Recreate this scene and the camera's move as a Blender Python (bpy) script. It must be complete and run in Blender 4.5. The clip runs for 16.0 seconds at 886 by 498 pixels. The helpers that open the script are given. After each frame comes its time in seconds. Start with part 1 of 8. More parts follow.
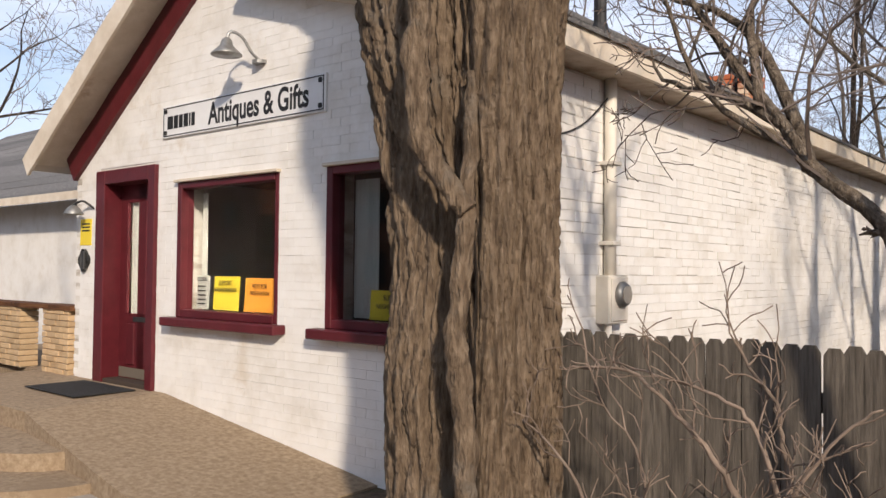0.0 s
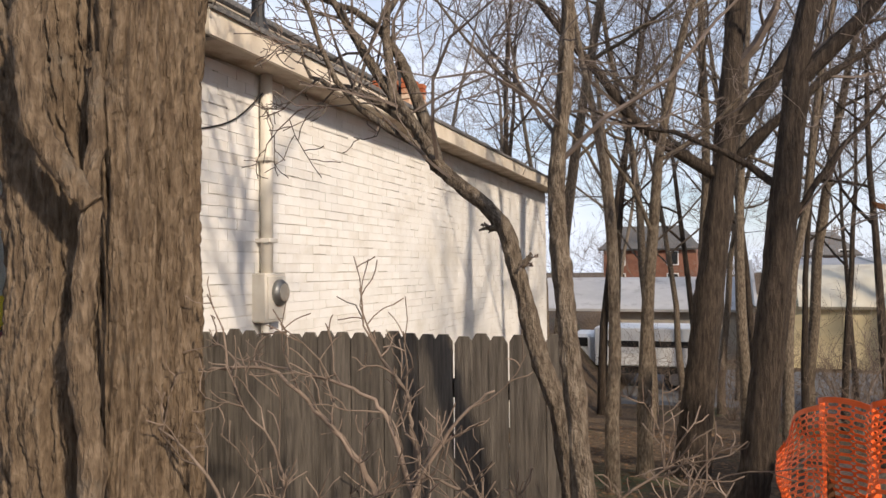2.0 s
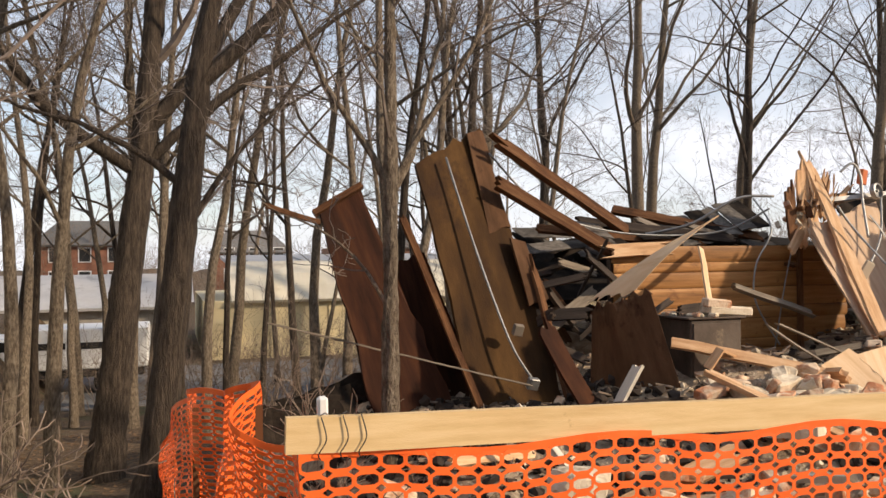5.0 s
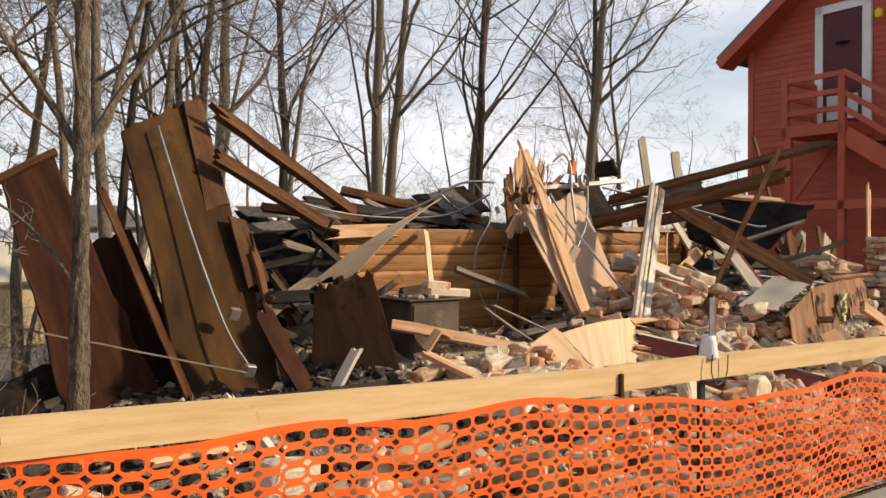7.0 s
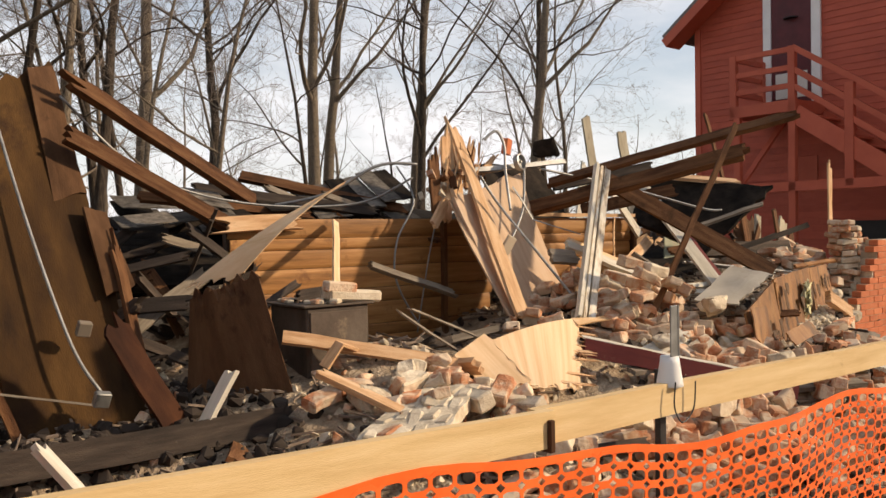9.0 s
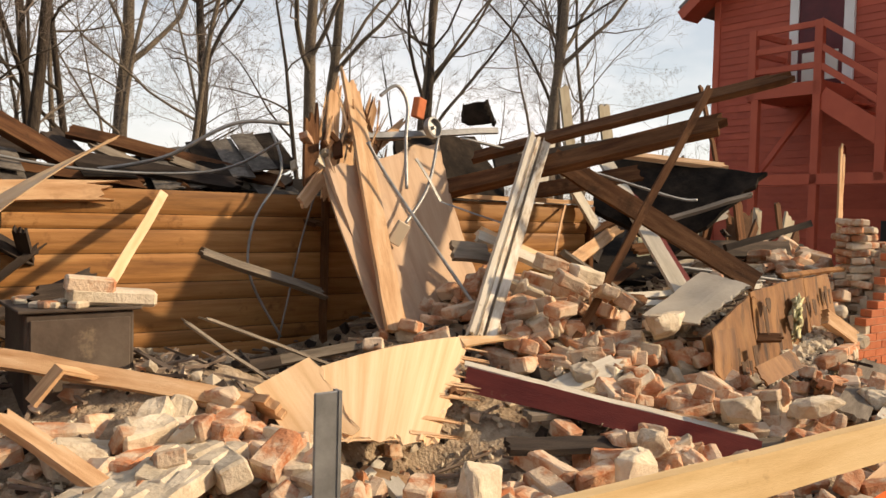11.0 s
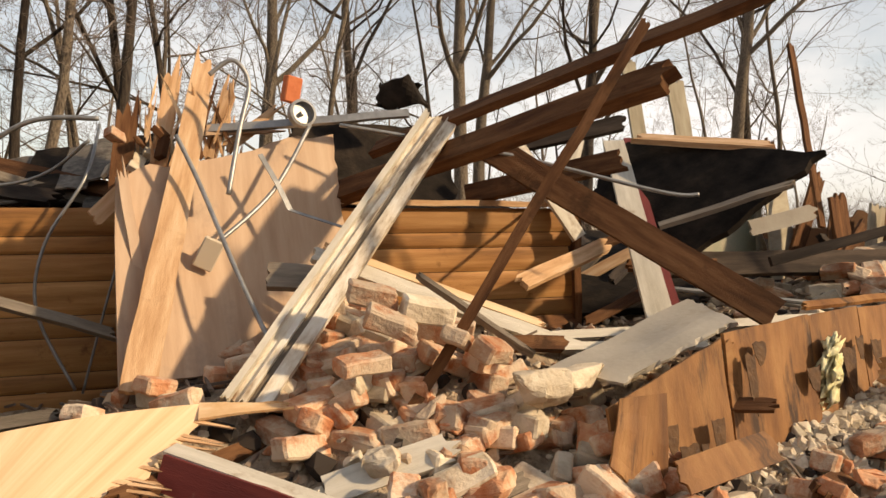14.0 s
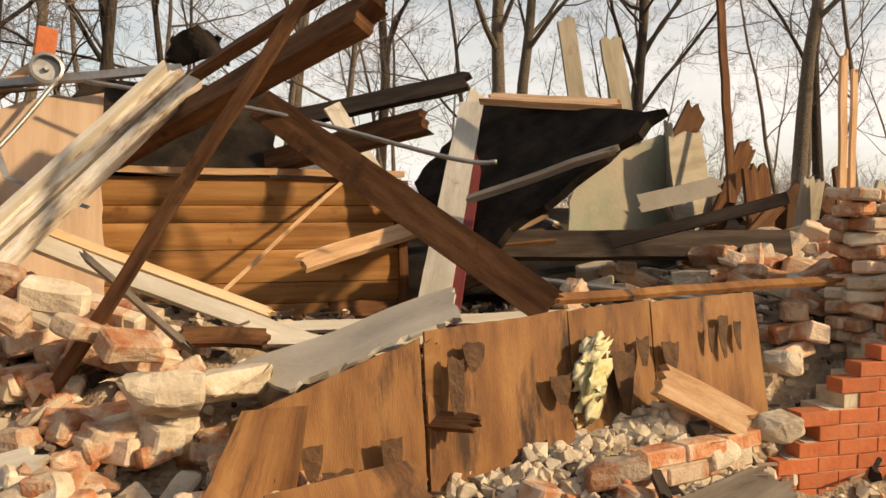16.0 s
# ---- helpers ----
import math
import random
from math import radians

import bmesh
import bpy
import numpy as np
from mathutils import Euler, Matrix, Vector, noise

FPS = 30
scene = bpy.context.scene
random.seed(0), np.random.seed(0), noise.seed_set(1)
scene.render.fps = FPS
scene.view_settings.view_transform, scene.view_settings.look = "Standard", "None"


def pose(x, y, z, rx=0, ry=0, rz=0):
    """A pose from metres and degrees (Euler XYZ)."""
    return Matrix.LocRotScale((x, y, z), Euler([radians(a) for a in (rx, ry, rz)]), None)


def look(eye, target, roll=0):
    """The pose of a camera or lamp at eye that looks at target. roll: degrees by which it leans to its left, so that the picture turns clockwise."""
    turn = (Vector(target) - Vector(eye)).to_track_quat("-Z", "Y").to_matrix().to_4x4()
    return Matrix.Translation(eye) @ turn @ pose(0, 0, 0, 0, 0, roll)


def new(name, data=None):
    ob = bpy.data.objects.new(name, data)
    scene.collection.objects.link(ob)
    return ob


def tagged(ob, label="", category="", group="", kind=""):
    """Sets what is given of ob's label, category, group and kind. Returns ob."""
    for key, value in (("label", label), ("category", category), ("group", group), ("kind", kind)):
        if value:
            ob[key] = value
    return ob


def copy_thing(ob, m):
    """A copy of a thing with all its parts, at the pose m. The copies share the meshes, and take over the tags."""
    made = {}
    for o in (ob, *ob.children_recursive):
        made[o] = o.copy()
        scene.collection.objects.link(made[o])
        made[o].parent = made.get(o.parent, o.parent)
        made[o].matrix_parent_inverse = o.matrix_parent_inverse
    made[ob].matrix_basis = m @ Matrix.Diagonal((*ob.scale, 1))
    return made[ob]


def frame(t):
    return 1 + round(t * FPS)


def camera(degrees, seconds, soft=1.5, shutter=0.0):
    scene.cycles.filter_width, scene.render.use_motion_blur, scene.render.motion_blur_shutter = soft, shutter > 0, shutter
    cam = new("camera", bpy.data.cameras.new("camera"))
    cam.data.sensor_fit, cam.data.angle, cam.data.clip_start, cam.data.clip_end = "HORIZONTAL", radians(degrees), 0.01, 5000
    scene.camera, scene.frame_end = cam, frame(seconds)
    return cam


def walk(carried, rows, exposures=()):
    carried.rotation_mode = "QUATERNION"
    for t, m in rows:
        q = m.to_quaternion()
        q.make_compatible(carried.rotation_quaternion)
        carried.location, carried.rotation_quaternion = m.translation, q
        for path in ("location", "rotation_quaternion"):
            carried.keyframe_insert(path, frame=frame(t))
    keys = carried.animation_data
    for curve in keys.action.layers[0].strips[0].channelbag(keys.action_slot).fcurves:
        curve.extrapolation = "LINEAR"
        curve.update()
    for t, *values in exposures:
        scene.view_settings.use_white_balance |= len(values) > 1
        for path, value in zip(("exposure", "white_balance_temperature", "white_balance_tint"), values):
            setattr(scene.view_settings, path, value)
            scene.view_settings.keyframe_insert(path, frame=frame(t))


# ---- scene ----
cam = camera(56.3, 16.0)
METRES, EYE, TILT, LEAN, TURN = 8.5, 1.55, 0.0, 0.0, 0.0
ROWS = [
    (0.0, 0.0, 0.0, 0.0, -0.02, 1.51, -0.61),
    (0.5, 0.0061, 0.0021, 0.0008, -4.9, 1.39, -0.32),
    (1.0, 0.0124, 0.0028, -0.0002, -10.29, 1.67, -0.06),
    (1.5, 0.0199, 0.0033, -0.0009, -15.47, 1.69, 0.39),
    (2.0, 0.0263, 0.0038, -0.0015, -21.3, 1.5, 0.51),
    (2.5, 0.0319, 0.0016, -0.0012, -27.31, 1.59, 0.63),
    (3.0, 0.0375, -0.0009, -0.0007, -33.3, 1.75, 0.65),
    (3.5, 0.0431, -0.0045, -0.0007, -39.06, 1.7, 0.82),
    (4.0, 0.0499, -0.0095, -0.0013, -44.18, 1.46, 1.03),
    (4.5, 0.0557, -0.0143, -0.0018, -50.38, 1.17, 1.19),
    (5.0, 0.0618, -0.0165, -0.0026, -58.17, 0.86, 0.77),
    (7.5, 0.113, -0.0233, -0.0055, -77.65, -1.18, 0.29),
    (8.0, 0.1378, -0.0209, -0.0041, -79.07, -1.57, 0.72),
    (8.5, 0.1836, -0.0146, -0.0012, -79.89, -0.49, 0.94),
    (9.0, 0.2306, -0.0259, -0.0036, -79.17, -1.17, 0.95),
    (9.5, 0.283, -0.0497, -0.0021, -77.98, -2.52, -1.5),
    (10.0, 0.3403, -0.0622, -0.0032, -80.68, -1.82, -0.83),
    (12.5, 0.5834, -0.2085, -0.0009, -69.09, -3.34, -1.44),
    (13.0, 0.6242, -0.2295, -0.0029, -69.09, -2.73, -0.49),
    (13.5, 0.6689, -0.251, -0.0004, -67.61, -1.23, -0.1),
    (14.0, 0.7084, -0.2807, -0.0021, -61.61, -1.61, 0.36),
    (14.5, 0.7457, -0.3145, -0.0018, -59.53, -1.52, -0.42),
    (15.0, 0.7939, -0.3378, -0.0026, -60.32, -1.9, -1.07),
    (15.5, 0.8364, -0.3707, -0.0062, -58.12, -2.12, 0.8),
    (16.0, 0.8763, -0.4075, -0.0043, -55.35, -3.31, -0.13),
]
walk(cam, [(t, pose(0, 0, EYE, TILT, LEAN, TURN) @ pose(METRES * x, METRES * y, METRES * z, 90 + pitch, roll, yaw)) for t, x, y, z, yaw, pitch, roll in ROWS],
     [(0.0, 0.10, 5850, 11), (3.5, 0.13, 6250, 10), (5.0, 0.18, 6550, 10), (9.0, 0.14, 6980, 10), (10.0, 0.25, 7120, 10), (12.5, 0.22, 7400, 10), (14.5, 0.15, 7620, 10), (16.0, 0.10, 7800, 10)])

# ---- world, sun, exposure ----
STREET = pose(0, 0, 0, 0, 0, -40.2)      # x along the street, y away from it


SUN_DIR = (STREET.to_3x3() @ Vector((0.80, -0.60, 0.50))).normalized()
sun = new("sun", bpy.data.lights.new("sun", "SUN"))
sun.data.energy, sun.data.angle, sun.data.color = 4.3, radians(2.6), (1.0, 0.80, 0.58)
sun.matrix_world = look(SUN_DIR * 40, (0, 0, 0))

world = bpy.data.worlds.new("sky")
scene.world = world
world.use_nodes = True
wn, wl = world.node_tree.nodes, world.node_tree.links
wn.clear()
w_out = wn.new("ShaderNodeOutputWorld")
w_bg = wn.new("ShaderNodeBackground")
w_sky = wn.new("ShaderNodeTexSky")
w_sky.sky_type, w_sky.sun_disc = "NISHITA", False
w_sky.sun_elevation = math.asin(SUN_DIR.z)
w_sky.sun_rotation = math.atan2(SUN_DIR.x, SUN_DIR.y)
w_scale = wn.new("ShaderNodeVectorMath")
w_scale.operation = "SCALE"
w_scale.inputs["Scale"].default_value = 0.12
w_tc = wn.new("ShaderNodeTexCoord")
w_map = wn.new("ShaderNodeMapping")
w_map.inputs["Scale"].default_value = (1.0, 1.0, 2.6)
w_noise = wn.new("ShaderNodeTexNoise")
w_noise.inputs["Scale"].default_value = 2.6
w_noise.inputs["Detail"].default_value = 7
w_noise.inputs["Roughness"].default_value = 0.55
w_ramp = wn.new("ShaderNodeValToRGB")
w_ramp.color_ramp.elements[0].position, w_ramp.color_ramp.elements[0].color = 0.34, (0.35, 0.35, 0.35, 1)
w_ramp.color_ramp.elements[1].position, w_ramp.color_ramp.elements[1].color = 0.60, (1, 1, 1, 1)
w_mix = wn.new("ShaderNodeMix")
w_mix.data_type = "RGBA"
w_mix.inputs["B"].default_value = (0.92, 0.93, 1.0, 1)
wl.new(w_sky.outputs[0], w_scale.inputs[0])
wl.new(w_tc.outputs["Generated"], w_map.inputs[0])
wl.new(w_map.outputs[0], w_noise.inputs["Vector"])
wl.new(w_noise.outputs["Fac"], w_ramp.inputs[0])
w_sep = wn.new("ShaderNodeSeparateXYZ")
w_thin = wn.new("ShaderNodeMapRange")          # the cover thins towards the zenith
w_thin.inputs["From Min"].default_value, w_thin.inputs["From Max"].default_value = 0.25, 0.9
w_thin.inputs["To Min"].default_value, w_thin.inputs["To Max"].default_value = 1.0, 0.25
w_mul = wn.new("ShaderNodeMath")
w_mul.operation = "MULTIPLY"
wl.new(w_tc.outputs["Generated"], w_sep.inputs[0])
wl.new(w_sep.outputs["Z"], w_thin.inputs["Value"])
wl.new(w_ramp.outputs[0], w_mul.inputs[0])
wl.new(w_thin.outputs[0], w_mul.inputs[1])
wl.new(w_mul.outputs[0], w_mix.inputs["Factor"])
wl.new(w_scale.outputs[0], w_mix.inputs["A"])
wl.new(w_mix.outputs["Result"], w_bg.inputs["Color"])
wl.new(w_bg.outputs[0], w_out.inputs[0])
w_bg.inputs["Strength"].default_value = 1.0

# ---- materials ----


def surface(name, stops, scale=6.0, stretch=(1, 1, 1), coord="Object", rough=0.8, metal=0.0, bump=0.3, deep=0.01,
            stain=None, stain_scale=1.2, stain_at=0.55, streak=False, fine=40.0, vary=0.15, spec=0.35):
    """Colour from a noise ramp, a second colour in larger patches, fine relief, and a shift of tone from piece to piece."""
    m = bpy.data.materials.new(name)
    m.use_nodes = True
    nt = m.node_tree
    n, l = nt.nodes, nt.links
    b = n["Principled BSDF"]
    b.inputs["Roughness"].default_value, b.inputs["Metallic"].default_value = rough, metal
    b.inputs["Specular IOR Level"].default_value = spec
    tc, info = n.new("ShaderNodeTexCoord"), n.new("ShaderNodeObjectInfo")
    add = n.new("ShaderNodeVectorMath")
    shift = n.new("ShaderNodeVectorMath")
    shift.operation = "SCALE"
    shift.inputs[0].default_value = (7.3, 3.1, 5.7)
    l.new(info.outputs["Random"], shift.inputs["Scale"])
    l.new(tc.outputs[coord], add.inputs[0])
    l.new(shift.outputs[0], add.inputs[1])
    mp = n.new("ShaderNodeMapping")
    mp.inputs["Scale"].default_value = stretch
    l.new(add.outputs[0], mp.inputs[0])
    n1 = n.new("ShaderNodeTexNoise")
    n1.inputs["Scale"].default_value, n1.inputs["Detail"].default_value, n1.inputs["Roughness"].default_value = scale, 8, 0.62
    l.new(mp.outputs[0], n1.inputs["Vector"])
    ramp = n.new("ShaderNodeValToRGB")
    while len(ramp.color_ramp.elements) < len(stops):
        ramp.color_ramp.elements.new(0.5)
    for k, col in enumerate(stops):
        ramp.color_ramp.elements[k].position = 0.30 + 0.40 * k / max(1, len(stops) - 1)
        ramp.color_ramp.elements[k].color = (*col, 1)
    l.new(n1.outputs["Fac"], ramp.inputs[0])
    out = ramp.outputs[0]
    if stain:
        n2 = n.new("ShaderNodeTexNoise")
        n2.inputs["Scale"].default_value, n2.inputs["Detail"].default_value, n2.inputs["Roughness"].default_value = stain_scale, 6, 0.7
        l.new((mp if streak else add).outputs[0], n2.inputs["Vector"])
        r2 = n.new("ShaderNodeMapRange")
        r2.inputs["From Min"].default_value, r2.inputs["From Max"].default_value = stain_at, stain_at + 0.12
        l.new(n2.outputs["Fac"], r2.inputs["Value"])
        mx = n.new("ShaderNodeMix")
        mx.data_type = "RGBA"
        mx.inputs["B"].default_value = (*stain, 1)
        l.new(r2.outputs[0], mx.inputs["Factor"])
        l.new(out, mx.inputs["A"])
        out = mx.outputs["Result"]
    if vary:
        geo = n.new("ShaderNodeNewGeometry")
        s1 = n.new("ShaderNodeMath")
        s1.operation = "ADD"
        l.new(info.outputs["Random"], s1.inputs[0])
        l.new(geo.outputs["Random Per Island"], s1.inputs[1])
        fr = n.new("ShaderNodeMath")
        fr.operation = "FRACT"
        l.new(s1.outputs[0], fr.inputs[0])
        mr = n.new("ShaderNodeMapRange")
        mr.inputs["To Min"].default_value, mr.inputs["To Max"].default_value = 1 - vary, 1 + vary
        l.new(fr.outputs[0], mr.inputs["Value"])
        hs = n.new("ShaderNodeHueSaturation")
        l.new(mr.outputs[0], hs.inputs["Value"])
        l.new(out, hs.inputs["Color"])
        out = hs.outputs[0]
    l.new(out, b.inputs["Base Color"])
    if bump:
        n3 = n.new("ShaderNodeTexNoise")
        n3.inputs["Scale"].default_value, n3.inputs["Detail"].default_value = fine, 6
        l.new(mp.outputs[0], n3.inputs["Vector"])
        sm = n.new("ShaderNodeMath")
        l.new(n1.outputs["Fac"], sm.inputs[0])
        l.new(n3.outputs["Fac"], sm.inputs[1])
        bp = n.new("ShaderNodeBump")
        bp.inputs["Strength"].default_value, bp.inputs["Distance"].default_value = bump, deep
        l.new(sm.outputs[0], bp.inputs["Height"])
        l.new(bp.outputs[0], b.inputs["Normal"])
    return m


WOODGRAIN = (1.3, 10, 10)
MAT = dict(
    white_brick=surface("painted_white_brick", [(0.68, 0.65, 0.59), (0.78, 0.76, 0.72), (0.82, 0.81, 0.78)], 3.0, rough=0.75,
                        stain=(0.64, 0.58, 0.49), stain_scale=1.3, stain_at=0.62, vary=0.025, bump=0.35, deep=0.006),
    joint=surface("dark_painted_joint", [(0.34, 0.29, 0.23), (0.66, 0.63, 0.57), (0.78, 0.76, 0.71)], 3.0, (0.7, 0.7, 3), vary=0),
    maroon=surface("maroon_paint", [(0.075, 0.010, 0.014), (0.115, 0.016, 0.022)], 5, rough=0.42, bump=0.12, vary=0.06),
    maroonboard=surface("worn_maroon_board_paint", [(0.13, 0.022, 0.020), (0.19, 0.036, 0.030)], 4, (1, 6, 6), "UV", rough=0.6, stain=(0.30, 0.17, 0.12), stain_scale=6, stain_at=0.66, bump=0.2, vary=0.06),
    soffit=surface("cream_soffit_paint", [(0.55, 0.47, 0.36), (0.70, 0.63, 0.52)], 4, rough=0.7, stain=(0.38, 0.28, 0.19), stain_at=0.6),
    # brown stain and the shade under the overhang, both in this colour
    eave=surface("shaded_stained_eave", [(0.26, 0.20, 0.145), (0.40, 0.33, 0.25), (0.50, 0.43, 0.34)], 4, rough=0.8, stain=(0.22, 0.15, 0.10), stain_at=0.55),
    roof=surface("grey_asphalt_shingle", [(0.07, 0.07, 0.075), (0.16, 0.155, 0.15), (0.24, 0.23, 0.22)], 30, rough=0.95, bump=0.6, vary=0.25),
    concrete=surface("worn_concrete", [(0.20, 0.145, 0.09), (0.28, 0.21, 0.135), (0.36, 0.28, 0.19)], 22, rough=0.95, stain=(0.24, 0.175, 0.11),
                     stain_scale=0.8, stain_at=0.58, bump=0.4, vary=0.06, fine=90),
    pavement=surface("pavement_concrete", [(0.25, 0.22, 0.19), (0.34, 0.31, 0.27)], 8, rough=0.95, stain=(0.18, 0.16, 0.13), bump=0.3, fine=90),
    asphalt=surface("grey_asphalt", [(0.10, 0.10, 0.10), (0.19, 0.19, 0.19)], 14, rough=0.95, bump=0.3),
    soil=surface("soil_and_leaf_litter", [(0.045, 0.030, 0.020), (0.11, 0.075, 0.045), (0.20, 0.14, 0.085)], 11, rough=1.0,
                 stain=(0.085, 0.095, 0.040), stain_scale=0.35, stain_at=0.54, bump=0.9, deep=0.03, vary=0),
    leaf=surface("dry_leaf", [(0.10, 0.055, 0.028), (0.24, 0.15, 0.08)], 3, rough=0.9, bump=0, vary=0.5),
    bark=surface("furrowed_brown_bark", [(0.070, 0.047, 0.029), (0.162, 0.117, 0.075), (0.275, 0.208, 0.142)], 9, (3.2, 3.2, 0.8), rough=0.95,
                 stain=(0.16, 0.135, 0.105), stain_scale=2.2, stain_at=0.56, bump=1.0, deep=0.03, fine=22, vary=0),
    bark_dark=surface("dark_ridged_bark", [(0.022, 0.016, 0.012), (0.060, 0.045, 0.033), (0.115, 0.088, 0.066)], 9, (4, 4, 0.6), rough=0.95, bump=1.0, deep=0.03, vary=0.1),
    bark_tan=surface("tan_scaly_bark", [(0.065, 0.048, 0.034), (0.165, 0.130, 0.094), (0.30, 0.25, 0.19)], 14, (3, 3, 1.1), rough=0.95, bump=1.0, deep=0.025, vary=0.1),
    shrub=surface("pale_shrub_stem", [(0.13, 0.095, 0.070), (0.26, 0.20, 0.155)], 8, rough=0.9, bump=0, vary=0.25),
    twig=surface("grey_brown_twig", [(0.115, 0.090, 0.074), (0.22, 0.178, 0.148)], 8, rough=0.95, bump=0, vary=0.25),
    picket=surface("weathered_grey_picket", [(0.055, 0.047, 0.039), (0.125, 0.108, 0.088), (0.19, 0.164, 0.134)], 5, (9, 9, 0.6), rough=0.95,
                   stain=(0.085, 0.075, 0.058), stain_scale=1.8, stain_at=0.60, bump=0.6, vary=0.16),
    pine=surface("new_pine", [(0.58, 0.39, 0.18), (0.68, 0.485, 0.245), (0.75, 0.56, 0.31)], 1.8, (1.2, 12, 12), "UV", rough=0.6,
                 stain=(0.38, 0.22, 0.10), stain_scale=5.5, stain_at=0.64, bump=0.15, vary=0.05),
    raw=surface("raw_split_wood", [(0.46, 0.25, 0.115), (0.64, 0.40, 0.22), (0.76, 0.54, 0.34)], 2.2, WOODGRAIN, "UV", rough=0.8, bump=0.4, vary=0.14,
                stain=(0.42, 0.24, 0.12), stain_scale=2.5, stain_at=0.60),
    ply=surface("pale_plywood", [(0.62, 0.40, 0.21), (0.74, 0.52, 0.31), (0.81, 0.62, 0.41)], 1.4, (1.0, 9, 9), "UV", rough=0.7,
                stain=(0.62, 0.38, 0.18), stain_scale=1.7, stain_at=0.55, bump=0.2, vary=0.05),
    pinkply=surface("pinkish_plywood_back", [(0.40, 0.265, 0.17), (0.50, 0.35, 0.235), (0.57, 0.42, 0.295)], 1.2, (1.0, 8, 8), "UV", rough=0.75,
                    stain=(0.36, 0.26, 0.19), stain_scale=1.1, stain_at=0.54, bump=0.2, vary=0.05),
    brownply=surface("stained_brown_plywood", [(0.019, 0.009, 0.0035), (0.050, 0.024, 0.007), (0.092, 0.047, 0.014)], 1.1, (1.2, 3, 3), "UV", rough=0.8, spec=0.15,
                     stain=(0.030, 0.014, 0.006), stain_scale=1.6, stain_at=0.54, bump=0.3, vary=0.12),
    rustply=surface("dark_red_brown_plywood", [(0.018, 0.007, 0.004), (0.042, 0.015, 0.007), (0.078, 0.029, 0.012)], 1.4, (1.2, 5, 5), "UV", rough=0.8, spec=0.15,
                    stain=(0.030, 0.015, 0.010), stain_scale=1.1, stain_at=0.56, bump=0.2, vary=0.10),
    umberply=surface("umber_plywood", [(0.050, 0.024, 0.011), (0.100, 0.050, 0.024), (0.155, 0.084, 0.044)], 1.2, (1.2, 3, 3), "UV", rough=0.8, spec=0.15, stain=(0.035, 0.014, 0.007), stain_scale=3, stain_at=0.55, bump=0.3, vary=0.1),
    glue=surface("dark_panel_glue", [(0.040, 0.018, 0.007), (0.12, 0.058, 0.021)], 14, rough=0.7, bump=0.5, vary=0.1),
    honeyply=surface("honey_plywood_with_adhesive", [(0.115, 0.045, 0.013), (0.235, 0.105, 0.033), (0.34, 0.172, 0.060)], 1.4, (6, 1.2, 6), "UV", rough=0.65,
                     stain=(0.048, 0.022, 0.010), stain_scale=1.1, stain_at=0.53, streak=True, bump=0.25, vary=0.10),
    log=surface("varnished_log_siding", [(0.165, 0.072, 0.022), (0.35, 0.165, 0.053), (0.49, 0.265, 0.100)], 1.5, (0.7, 8, 8), "UV", rough=0.6,
                stain=(0.16, 0.066, 0.020), stain_scale=4.2, stain_at=0.58, bump=0.15, vary=0.17, spec=0.3),
    oldwood=surface("old_brown_timber", [(0.050, 0.021, 0.010), (0.118, 0.053, 0.023), (0.195, 0.098, 0.045)], 2.0, WOODGRAIN, "UV", rough=0.85, spec=0.2, bump=0.5, vary=0.2, stain=(0.055, 0.026, 0.012), stain_scale=3.5, stain_at=0.56),
    darkwood=surface("dark_timber", [(0.018, 0.013, 0.010), (0.045, 0.032, 0.024), (0.085, 0.062, 0.046)], 2.0, WOODGRAIN, "UV", rough=0.85, bump=0.4, vary=0.3),
    greywood=surface("grey_weathered_timber", [(0.12, 0.095, 0.072), (0.21, 0.175, 0.135), (0.32, 0.27, 0.21)], 2.0, WOODGRAIN, "UV", rough=0.9, bump=0.5, vary=0.25),
    tar=surface("black_roofing_felt", [(0.006, 0.005, 0.004), (0.018, 0.014, 0.011), (0.040, 0.030, 0.022)], 5, rough=0.95, spec=0.1, bump=0.4, vary=0.3),
    flake=surface("flaking_white_paint", [(0.20, 0.125, 0.070), (0.55, 0.47, 0.36), (0.70, 0.65, 0.55), (0.78, 0.75, 0.67)], 5.5, (1.0, 3.2, 3.2), "UV", rough=0.7, bump=0.6, deep=0.006, vary=0.05),
    whitewood=surface("cream_painted_wood", [(0.46, 0.42, 0.34), (0.68, 0.64, 0.55)], 2, WOODGRAIN, "UV", rough=0.65, stain=(0.30, 0.22, 0.14), stain_at=0.62, stain_scale=3, vary=0.12),
    drywall=surface("grey_board", [(0.36, 0.32, 0.26), (0.47, 0.43, 0.36)], 3, rough=0.9, stain=(0.30, 0.25, 0.19), vary=0.1, bump=0.2),
    green=surface("faded_green_panel", [(0.22, 0.23, 0.165), (0.31, 0.32, 0.235)], 2, rough=0.8, stain=(0.36, 0.31, 0.23), stain_scale=0.9, vary=0.1),
    tanboard=surface("tan_painted_board", [(0.27, 0.235, 0.17), (0.36, 0.32, 0.24), (0.44, 0.40, 0.31)], 2, (1, 5, 5), "UV", rough=0.8, stain=(0.20, 0.15, 0.10), stain_scale=2.5, stain_at=0.60, vary=0.10, bump=0.2),
    oldshingle=surface("weathered_brown_shingle", [(0.055, 0.045, 0.038), (0.12, 0.105, 0.088), (0.21, 0.185, 0.155)], 16, rough=0.95, bump=0.6, vary=0.35, stain=(0.035, 0.028, 0.022), stain_scale=4, stain_at=0.55),
